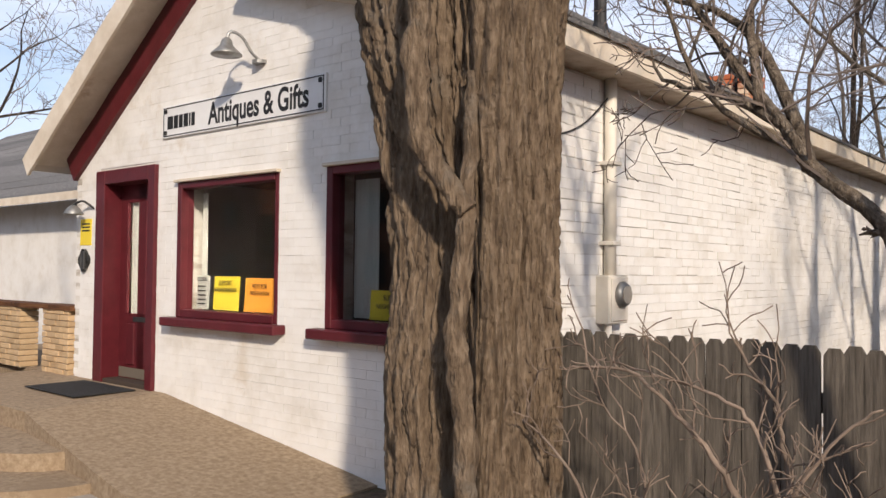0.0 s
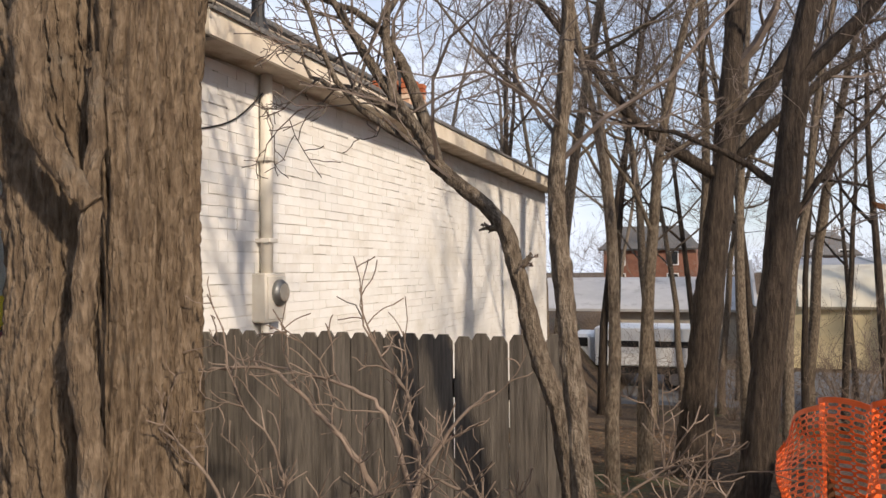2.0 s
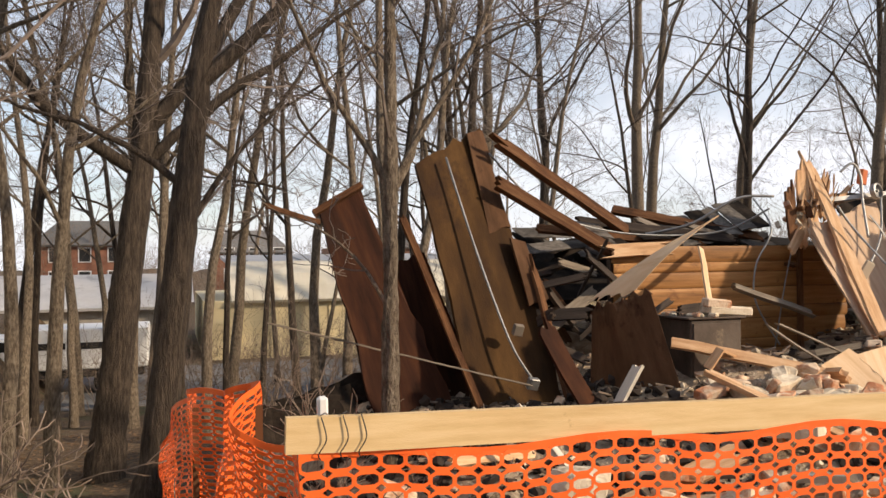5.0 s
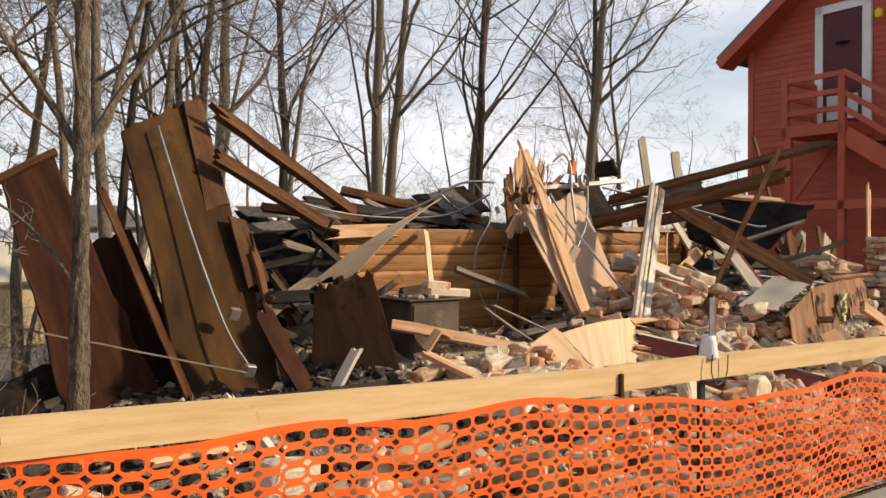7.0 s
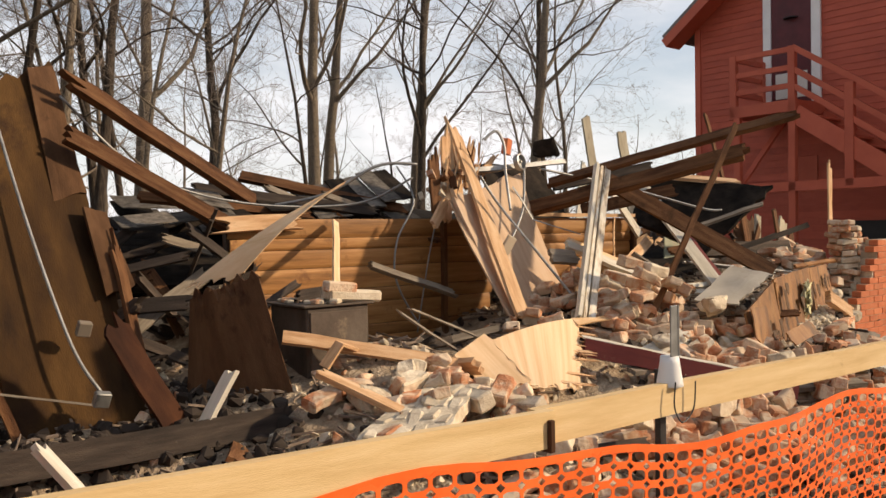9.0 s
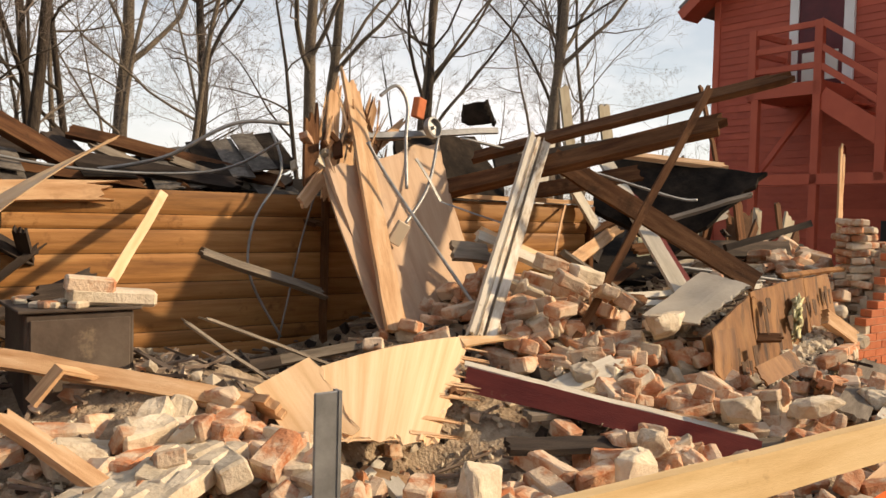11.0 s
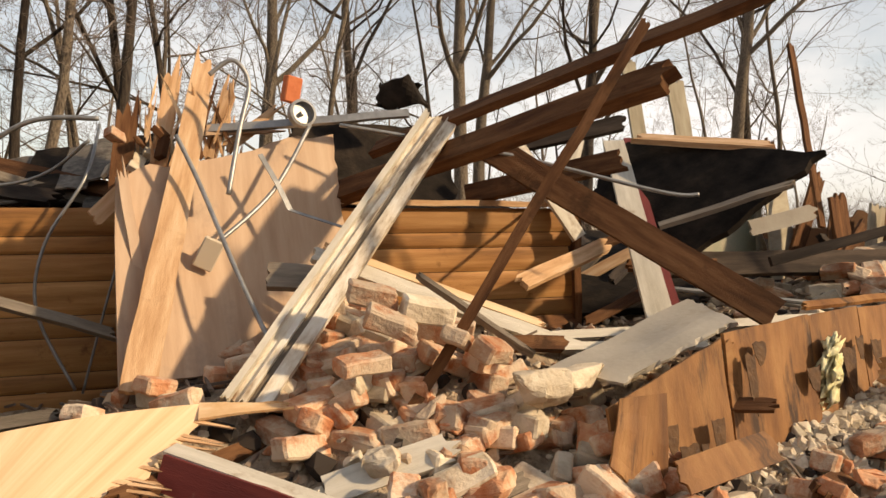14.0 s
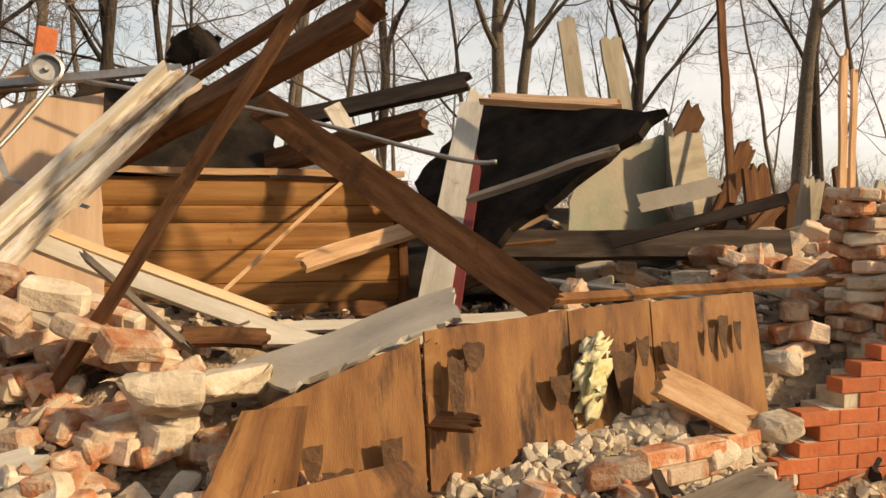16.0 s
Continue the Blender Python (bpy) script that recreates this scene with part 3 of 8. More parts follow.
def build_shop_roof():
    roof = thing("shop_roof", (RIDGE_S, 9, 4.6), "grey shingle gable roof with cream soffit and maroon rake trim", "roof", kind="structure")
    half = abs(S1 - S0) / 2
    for side in (-1, 1):
        sgn = side
        top = Vector((RIDGE_S, D0 - OVER, gable_z(RIDGE_S) + 0.30))
        reach = half + EAVE if sgn < 0 else half - 0.55
        low = Vector((RIDGE_S + sgn * reach, D0 - OVER, gable_z(RIDGE_S) + 0.30 - SLOPE * reach))
        back = Vector((0, 1.5 if sgn > 0 else D1 - D0 + OVER + 0.3, 0))
        # deck
        bm = bmesh.new()
        q = [top, low, low + back, top + back]
        up = [bm.verts.new(v) for v in q]
        dn = [bm.verts.new(v - Vector((0, 0, 0.06))) for v in q]
        bm.faces.new(up)
        bm.faces.new(dn[::-1])
        for k in range(4):
            bm.faces.new((up[k], dn[k], dn[(k + 1) % 4], up[(k + 1) % 4]))
        bmesh.ops.recalc_face_normals(bm, faces=bm.faces)
        part("roof_deck", bm, "soffit", roof, "cream painted underside boards")
        # shingles
        rng = random.Random(5 + side)
        V, F = [], []
        run = (low - top)
        n = 24
        for r in range(n):
            y = 0.0
            while y < back.y:
                w = rng.uniform(0.26, 0.34)
                a = top + run * (r / n) + Vector((0, y, 0.012))
                b = top + run * ((r + 1.12) / n) + Vector((0, y, 0.028 + rng.uniform(0, 0.008)))
                e = Vector((0, min(w - 0.008, back.y - y), 0))
                k = len(V)
                V += [a, b, b + e, a + e, b - Vector((0, 0, 0.02)), b + e - Vector((0, 0, 0.02))]
                F += [(k, k + 1, k + 2, k + 3), (k + 1, k + 4, k + 5, k + 2)]
                y += w
        ob = new("shingles", raw_mesh([v - BASE[roof] for v in V], F, "shingles", "roof"))
        ob.parent = roof
        tagged(ob, kind="stuff")
        # fascia and gutter edge along the eave
        if sgn > 0:
            continue_eave(roof)
        else:
            part("fascia", slab((low.x - 0.012, low.y, low.z - 0.15), (low.x + 0.012, (low + back).y, low.z + 0.0), bevel=0.004), "soffit", roof)
        # soffit board, its eave colour already holding the overhang's shade
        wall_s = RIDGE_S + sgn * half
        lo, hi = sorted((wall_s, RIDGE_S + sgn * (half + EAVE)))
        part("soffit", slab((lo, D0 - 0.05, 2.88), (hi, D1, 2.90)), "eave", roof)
        # rake boards at the gable
        d = D0 - OVER
        part("rake_board", one_board(top + Vector((0, -0.015, -0.12)), low + Vector((0, -0.015, -0.12)), 0.22, 0.03, (0, -1, 0)), "soffit", roof)
        part("rake_soffit", panel(top + Vector((0, 0.02, -0.09)), low + Vector((0, 0.02, -0.09)), low + Vector((0, OVER - 0.01, -0.09)), top + Vector((0, OVER - 0.01, -0.09)), 0.01, 2, 2, wave=0),
             "soffit", roof)
        part("rake_trim", one_board(top + Vector((0, OVER - 0.03, -0.26)), low + Vector((-sgn * 0.2, OVER - 0.03, -0.26 + SLOPE * 0.2)), 0.30, 0.05, (0, -1, 0)), "maroon", roof, "maroon painted rake trim")
    part("ridge_cap", tube([(RIDGE_S, D0 - OVER, gable_z(RIDGE_S) + 0.32), (RIDGE_S, D1 + 0.3, gable_z(RIDGE_S) + 0.32)], 0.06, 8), "roof", roof)


build_shop_roof()

# chimney with a flue, and a vent pipe on the roof
chim = thing("chimney", (-3.9, 10.2, 3.2), "red brick chimney with a metal flue cap", "chimney")
for r in range(13):
    for k in range(4):
        turn = k % 2
        off = [(-0.13, -0.2), (0.2, -0.13), (0.13, 0.2), (-0.2, 0.13)][k]
        c = (-3.9 + off[0] * 0.95, 10.3 + off[1] * 0.95, 3.13 + r * 0.072)
        part("brick", block(c, (0.32, 0.12, 0.062) if not turn else (0.12, 0.32, 0.062), bevel=0.005), "redbrick" if r > 10 else "brick", chim)
part("flue", tube([(-3.9, 10.3, 3.3), (-3.9, 10.3, 4.22)], 0.09, 12), "darkmetal", chim, "dark metal flue")
part("flue_cap", lathe([(0.15, 0), (0.16, 0.03), (0.05, 0.10)], (-3.9, 10.3, 4.20), 12), "metal", chim)
vent = thing("vent_pipe", (-3.5, 6.5, 3.4), "grey metal vent pipe with a flared boot on the roof", "vent pipe")
part("boot", lathe([(0.15, -0.03), (0.10, 0.10), (0.055, 0.26)], (-3.2, 5.65, 3.22), 14), "darkmetal", vent)
part("pipe", tube([(-3.2, 5.65, 3.25), (-3.2, 5.65, 4.1)], 0.05, 12), "darkmetal", vent)

# door
door = thing("door_1", (-7.75, D0, 0.38), "maroon panelled front door with two narrow glass lights", "door", kind="structure")
part("jamb_left", slab((-8.31, D0 - 0.05, 0.38), (-8.13, D0 + 0.2, 2.54), 0.006), "maroon", door)
part("jamb_right", slab((-7.30, D0 - 0.05, 0.38), (-7.18, D0 + 0.2, 2.54), 0.006), "maroon", door)
part("head", slab((-8.13, D0 - 0.05, 2.40), (-7.30, D0 + 0.2, 2.54), 0.006), "maroon", door)
bm = bmesh.new()
dd = D0 + 0.14
for lo, hi in (((-8.13, 0.42), (-8.01, 2.40)), ((-7.42, 0.42), (-7.30, 2.40)), ((-7.78, 0.42), (-7.65, 2.40)), ((-8.01, 2.22), (-7.42, 2.40)), ((-8.01, 0.42), (-7.42, 1.08))):
    span(bm, (lo[0], dd, lo[1]), (hi[0], dd + 0.045, hi[1]))
leaf = part("door_leaf", bm, "maroon", door)
for a, b in ((-8.01, -7.78), (-7.65, -7.42)):
    part("light_frame", slab((a, dd - 0.008, 1.08), (a + 0.03, dd + 0.03, 2.22), 0.003), "maroon", door)
    g = part("pane", slab((a + 0.03, dd + 0.01, 1.08), (b, dd + 0.018, 2.22)), "glass", door)
    g.visible_shadow = False
    part("lace_curtain", panel((a + 0.03, dd + 0.05, 1.08), (b, dd + 0.05, 1.08), (b, dd + 0.05, 2.22), (a + 0.03, dd + 0.05, 2.22), 0.004, 12, 2, wave=0.02), "curtain", door, "white lace curtain")
    part("raised_panel", slab((a + 0.04, dd - 0.012, 0.56), (b - 0.04, dd + 0.01, 0.98), 0.008), "maroon", door)
part("kick_plate", slab((-8.11, dd - 0.006, 0.43), (-7.32, dd, 0.53)), "greywood", door, "bare wooden kick plate")
part("threshold", slab((-8.2, D0 - 0.03, 0.37), (-7.25, D0 + 0.2, 0.42), 0.006), "darkwood", door)
part("mail_slot", slab((-7.85, dd - 0.008, 1.0), (-7.6, dd, 1.05), 0.003), "darkmetal", door)


def shop_window(a, b, lo, hi, number):
    w = thing("window_%d" % number, ((a + b) / 2, D0, lo), "large maroon framed shop window with a deep sill", "window", kind="structure")
    part("frame_left", slab((a, D0 - 0.02, lo), (a + 0.07, D0 + 0.12, hi), 0.006), "maroon", w)
    part("frame_right", slab((b - 0.05, D0 - 0.012, lo), (b, D0 + 0.12, hi), 0.006), "maroon", w)
    part("frame_top", slab((a + 0.07, D0 - 0.02, hi - 0.06), (b - 0.05, D0 + 0.12, hi), 0.006), "maroon", w)
    part("frame_bottom", slab((a + 0.07, D0 - 0.02, lo), (b - 0.05, D0 + 0.12, lo + 0.07), 0.006), "maroon", w)
    part("window_sill", slab((a - 0.1, D0 - 0.13, lo - 0.08), (b + 0.1, D0 + 0.02, lo - 0.001), 0.01), "maroon", w)
    part("drip_cap", slab((a - 0.02, D0 - 0.055, hi), (b + 0.02, D0 + 0.02, hi + 0.025), 0.004), "soffit", w)
    p = part("pane", slab((a + 0.065, D0 + 0.05, lo + 0.065), (b - 0.045, D0 + 0.058, hi - 0.055)), "glass", w)
    p.visible_shadow = False
    return w


shop_window(*OPENINGS[1], 1)
shop_window(*OPENINGS[2], 2)
# blinds inside the windows
for a, wide, nm in ((-6.73, 0.07, "vertical_blind"), (-4.68, 0.26, "curtain_panel")):
    solo(nm, panel((a, D0 + 0.2, 1.18), (a + wide, D0 + 0.2, 1.18), (a + wide, D0 + 0.2, 2.25), (a, D0 + 0.2, 2.25), 0.006, 10, 2, curl=lambda u, v: 0.012 * math.sin(u * 25)), "curtain",
         (a, D0 + 0.2, 1.18), "off-white blind drawn aside inside the shop window", "blind")


def card(name, s0, s1, z0, z1, material, lines, label, lean=0.05, ink="black", size=0.05):
    c = thing(name, ((s0 + s1) / 2, D0 + 0.11, z0), label, "card")
    part("sheet", panel((s0, D0 + 0.11, z0), (s1, D0 + 0.11, z0), (s1, D0 + 0.11 + lean * 0.3, z1), (s0, D0 + 0.11 + lean * 0.3, z1), 0.003, 3, 3, wave=0.002), material, c)
    for k, (txt, zz, sz) in enumerate(lines):
        lettering(txt, sz, ((s0 + s1) / 2, D0 + 0.104, zz), c, ink, 0.8)
    return c


card("yellow_placard", -6.42, -6.04, 1.18, 1.48, "yellow", [("SUPPORT", 1.42, 0.06), ("NEIGHBORHOODS", 1.36, 0.05)], "yellow placard with black words leaning in the window")
card("orange_placard", -5.96, -5.52, 1.18, 1.47, "orange", [("VOTE FOR", 1.40, 0.055), ("PRESERVATION", 1.34, 0.048)], "orange placard with black words leaning in the window")
card("yellow_placard", -4.42, -3.92, 1.18, 1.40, "yellow", [("SUPPORT", 1.345, 0.06), ("NEIGHBORHOODS", 1.28, 0.05)], "yellow placard with black words leaning in the window")
closed = card("closed_sign", -6.68, -6.49, 1.18, 1.48, "curtain", [("CLOSED", 1.45, 0.05)], "white and black shop closed sign in the window")
for k in range(5):
    part("text_bar", slab((-6.65, D0 + 0.100, 1.22 + k * 0.04), (-6.53, D0 + 0.104, 1.232 + k * 0.04)), "black", closed)

# sign board
sign = thing("shop_sign", (-5.94, D0 - 0.03, 2.77), "long white shop sign with black letters and border", "sign")
part("sign_board", slab((-7.09, D0 - 0.03, 2.77), (-4.79, D0 - 0.003, 3.07), 0.004), "white", sign)
for lo, hi in (((-7.07, 2.785), (-4.81, 2.793)), ((-7.07, 3.047), (-4.81, 3.055)), ((-7.07, 2.785), (-7.062, 3.055)), ((-4.818, 2.785), (-4.81, 3.055))):
    part("border", slab((lo[0], D0 - 0.034, lo[1]), (hi[0], D0 - 0.0295, hi[1])), "black", sign)
for s in (-7.03, -4.85):
    for z in (2.82, 3.02):
        part("corner_ornament", slab((s - 0.02, D0 - 0.034, z - 0.02), (s + 0.02, D0 - 0.0295, z + 0.02), 0.008), "black", sign)
lettering("Antiques & Gifts", 0.27, (-5.66, D0 - 0.032, 2.915), sign, "black", 0.75, bold=0.006)
bar_s = -7.00
for w in (0.09, 0.065, 0.06, 0.07, 0.02, 0.05):
    part("text_bar", slab((bar_s, D0 - 0.034, 2.85), (bar_s + w, D0 - 0.0295, 2.97)), "black", sign)
    bar_s += w + 0.018

# gooseneck lamp over the sign, and a lantern by the door
lamp = thing("gooseneck_lamp", (-5.77, D0, 3.3), "galvanised gooseneck barn lamp above the shop sign", "wall lamp")
part("wall_plate", lathe([(0.07, 0), (0.07, 0.03)], (-5.62, D0 - 0.02, 3.26), 12), "metal", lamp)
part("neck", tube(bent([(-5.62, D0, 3.28), (-5.63, D0 - 0.10, 3.34), (-5.66, D0 - 0.18, 3.46), (-5.69, D0 - 0.27, 3.49), (-5.70, D0 - 0.30, 3.42)]), 0.013, 8), "metal", lamp, smooth=True)
part("shade", lathe([(0.125, 0), (0.128, 0.008), (0.095, 0.04), (0.055, 0.08), (0.04, 0.13), (0.015, 0.15)], (-5.70, D0 - 0.30, 3.29), 24), "metal", lamp, "galvanised bell shade", True)
small = thing("door_lamp", (-8.52, D0, 2.1), "small dark gooseneck lamp beside the door", "wall lamp")
part("arm", tube(bent([(-8.42, D0, 2.16), (-8.48, D0 - 0.1, 2.24), (-8.56, D0 - 0.16, 2.20)]), 0.012, 8), "darkmetal", small, smooth=True)
part("shade", lathe([(0.10, 0), (0.10, 0.01), (0.06, 0.07), (0.02, 0.10)], (-8.56, D0 - 0.16, 2.10), 16), "metal", small, "", True)
notice = thing("door_notice", (-8.58, D0, 1.75), "yellow notice with dark bars beside the door", "sign")
part("sheet", slab((-8.70, D0 - 0.012, 1.78), (-8.46, D0 - 0.004, 2.06)), "yellow", notice)
for k in range(3):
    part("text_bar", slab((-8.66, D0 - 0.016, 1.93 + 0.035 * k), (-8.50, D0 - 0.011, 1.945 + 0.035 * k)), "black", notice)
plaque = thing("iron_plaque", (-8.58, D0, 1.5), "round black iron plaque on the white wall", "plaque")
part("disc", block((-8.58, D0 - 0.015, 1.62), (0.19, 0.03, 0.19), (0, 45, 0), bevel=0.04), "black", plaque)
part("boss", block((-8.58, D0 - 0.03, 1.62), (0.10, 0.03, 0.24), bevel=0.03), "darkmetal", plaque)

# conduit and electric meter on the side wall
met = thing("electric_meter", (-2.80, 5.1, 1.2), "cream electric meter box with a glass dial on the wall", "electric meter")
part("meter_box", slab((S1, 4.98, 1.20), (S1 + 0.11, 5.25, 1.53), 0.008), "conduit", met)
part("box_lid", slab((S1 + 0.11, 5.0, 1.22), (S1 + 0.12, 5.23, 1.51), 0.004), "conduit", met)
dial = part("dial_ring", lathe([(0.088, 0), (0.09, 0.025), (0.082, 0.035), (0.072, 0.05)], (0, 0, 0), 24), "metal", met, "round grey meter glass", True)
dial.data.transform(Matrix.Translation(Vector((S1 + 0.115, 5.13, 1.40)) - BASE[met]) @ pose(0, 0, 0, 0, 90, 0) @ Matrix.Translation(BASE[met]))
face = part("dial_face", lathe([(0.062, 0), (0.06, 0.008)], (0, 0, 0), 16), "drywall", met)
face.data.transform(Matrix.Translation(Vector((S1 + 0.162, 5.13, 1.40)) - BASE[met]) @ pose(0, 0, 0, 0, 90, 0) @ Matrix.Translation(BASE[met]))
pipe = thing("conduit_pipe", (-2.80, 5.05, 0.3), "cream painted conduit running up the brick wall", "pipe")
part("pipe", tube([(S1 + 0.055, 5.06, 0.3), (S1 + 0.055, 5.06, 1.2)], 0.028, 12), "conduit", pipe, smooth=True)
part("riser", tube([(S1 + 0.06, 5.08, 1.53), (S1 + 0.06, 5.08, 3.0)], 0.042, 14), "conduit", pipe, smooth=True)
for z in (2.3, 1.75):
    part("clamp", slab((S1, 5.02, z - 0.014), (S1 + 0.115, 5.14, z + 0.014), 0.004), "conduit", pipe)
solo("service_cable", tube(bent([(S1 + 0.06, 5.08, 2.78), (S1 + 0.02, 4.75, 2.52), (-2.82, 4.25, 2.38), (-2.72, 3.75, 2.36)]), 0.006, 6), "black", (-2.8, 5, 2.7),
     "thin black service cable hanging from the wall", "cable")

# porch, ramp and steps in front of the door
ramp_bm = bmesh.new()
prof = [(-9.6, 0.38), (-7.0, 0.38), (-6.4, 0.30), (-5.4, 0.17), (-4.4, 0.04), (-4.2, 0.01)]
edge = [3.0, 3.0, 2.92, 2.80, 2.72, 3.2]
rows_v = []
for (s, z), dn in zip(prof, edge):
    rows_v.append([ramp_bm.verts.new(v) for v in ((s, D0 + 0.05, z), (s, dn, z - 0.02), (s, dn, -0.2), (s, D0 + 0.05, -0.2))])
for a, b in zip(rows_v, rows_v[1:]):
    for k in range(4):
        ramp_bm.faces.new((a[k], a[(k + 1) % 4], b[(k + 1) % 4], b[k]))
ramp_bm.faces.new(rows_v[0][::-1])
ramp_bm.faces.new(rows_v[-1])
bmesh.ops.recalc_face_normals(ramp_bm, faces=ramp_bm.faces)
solo("entrance_ramp", ramp_bm, "concrete", (-7, 3.8, 0), "worn tan concrete porch and ramp before the shop", "ramp", kind="structure")
for k, (lo, hi, z) in enumerate((((-10.4, 2.5), (-6.0, 3.02), 0.20), ((-10.6, 2.0), (-5.5, 2.9), 0.07))):
    bm = bmesh.new()
    pts = [(lo[0], hi[1]), (lo[0], lo[1])] + [(hi[0] - (hi[1] - lo[1]) * (1 - math.sin(a)), lo[1] + (hi[1] - lo[1]) * (1 - math.cos(a))) for a in (0.1, 0.4, 0.7, 1.0, 1.3, 1.57)]
    lowv, upv = [bm.verts.new((x, y, -0.2)) for x, y in pts], [bm.verts.new((x, y, z)) for x, y in pts]
    bm.faces.new(upv)
    for q in range(len(pts)):
        bm.faces.new((lowv[q], lowv[(q + 1) % len(pts)], upv[(q + 1) % len(pts)], upv[q]))
    bmesh.ops.recalc_face_normals(bm, faces=bm.faces)
    solo("entrance_step", bm, "concrete", (-8, 2.5, 0), "curved tan concrete step before the shop", "step", kind="structure")
solo("door_mat", slab((-8.3, 3.55, 0.38), (-7.3, 4.15, 0.393), 0.004), "rubber", (-7.8, 3.9, 0.38), "dark rubber door mat on the porch", "door mat")

# porch balustrade of tan brick piers under a timber cap
bal = thing("porch_balustrade", (-10.2, 4.1, 0.35), "tan brick piers under a wooden cap rail", "balustrade")
part("cap_rail", one_board((-12.5, 4.35, 1.10), (-8.8, 4.35, 1.10), 0.26, 0.05, (0, 0, 1)), "oldwood", bal)
for s, w in ((-9.18, 0.62), (-10.45, 0.76), (-11.8, 0.76)):
    for r in range(11):
        cuts = (0, 0.33, 0.66, 1) if r % 2 else (0, 0.18, 0.52, 0.84, 1)
        for a, b in zip(cuts, cuts[1:]):
            part("brick", slab((s - w / 2 + w * a + 0.004, 4.24 + 0.006 * math.sin(r * 5 + a * 9), 0.37 + 0.066 * r), (s - w / 2 + w * b - 0.004, 4.46, 0.428 + 0.066 * r), 0.004), "tanbrick", bal)
    part("mortar_core", slab((s - w / 2 + 0.02, 4.26, 0.36), (s + w / 2 - 0.02, 4.44, 1.10)), "mortar", bal)
bk = thing("metal_bucket", (-9.6, 4.9, 0.35), "galvanised metal bucket on the porch", "bucket")
part("body", lathe([(0.13, 0), (0.17, 0.30), (0.175, 0.31)], (-9.55, 4.75, 0.36), 18), "metal", bk, "", True)
solo("side_porch", slab((-13, D0 + 0.05, -0.2), (S0, 9, 0.36)), "concrete", (-11, 6, 0.3), "concrete side porch floor", "porch", kind="structure")

# neighbouring white house beyond the shop
nb = thing("neighbour_house", (-17, 8, 0), "white rendered house with a grey shingle roof", "house")
part("wall", slab((-26, 7.0, -0.5), (-10.6, 14, 2.75)), "white_brick", nb)
bm = bmesh.new()
for k in range(14):
    board(bm, (-26.6, 6.6 + k * 0.30, 2.80 + k * 0.20), (-10.0, 6.6 + k * 0.30, 2.80 + k * 0.20), 0.40, 0.03, (0, -0.55, 0.83), warp=0.006)
part("roof", bm, "roof", nb)
part("roof_back", panel((-26.6, 10.7, 5.5), (-10.0, 10.7, 5.5), (-10.0, 14.5, 2.6), (-26.6, 14.5, 2.6), 0.05), "roof", nb)
part("eave_board", slab((-26.5, 6.42, 2.66), (-10.0, 6.46, 2.80)), "soffit", nb)
part("stove_pipe", tube([(-13.9, 7.6, 3.3), (-13.9, 7.6, 5.2)], 0.11, 12), "darkmetal", nb, "dark metal stove pipe", True)
part("pipe_boot", lathe([(0.30, 0), (0.2, 0.15), (0.12, 0.3)], (-13.9, 7.6, 3.25), 14), "metal", nb)

# ---- trees ----


def grow(V, F, p, way, r, length, level, top, rng, kids, droop=0.0, sides=(9, 6, 4, 3, 3)):
    """One limb and, on it, its own branches: tubes added to the lists of its level."""
    n = max(3, int(4 + 5 * (level == 0) + 4 * (level == 1) + (level == 2)))
    pts, rad = [p.copy()], [r]
    w = way.normalized()
    for k in range(n):
        w = (w + Vector((rng.uniform(-1, 1), rng.uniform(-1, 1), rng.uniform(-0.8, 0.9))) * (0.10 + 0.17 * min(level, 2)) + Vector((0, 0, 0.03 - droop))).normalized()
        p = p + w * (length / n)
        pts.append(p)
        rad.append(max(0.003, r * (1 - 0.80 * (k + 1) / n)))
    which = 0 if level <= 1 else 1
    tube_data(V[which], F[which], pts, rad, sides[min(level, 4)], cap=False)
    if level >= top:
        return
    for q in range(kids[min(level, len(kids) - 1)]):
        f = rng.uniform(0.30 if level == 0 else 0.15, 0.98)
        i = min(n - 1, int(f * n))
        at = pts[i].lerp(pts[i + 1], f * n - i)
        axis = (pts[i + 1] - pts[i]).normalized()
        side = axis.cross(Vector((rng.uniform(-1, 1), rng.uniform(-1, 1), rng.uniform(-1, 1))))
        side = side.normalized() if side.length > 0.01 else Vector((1, 0, 0))
        spread = rng.uniform(0.6, 1.15) if level else rng.uniform(0.55, 1.4)
        way2 = axis * math.cos(spread) + side * math.sin(spread) + Vector((0, 0, 0.08))
        rr = min(rad[i] * rng.uniform(0.28, 0.55), r * 0.45)
        grow(V, F, at, way2, max(0.0035, rr), length * rng.uniform(0.30, 0.60) * (1.15 - 0.5 * f), level + 1, top, rng, kids, droop, sides)


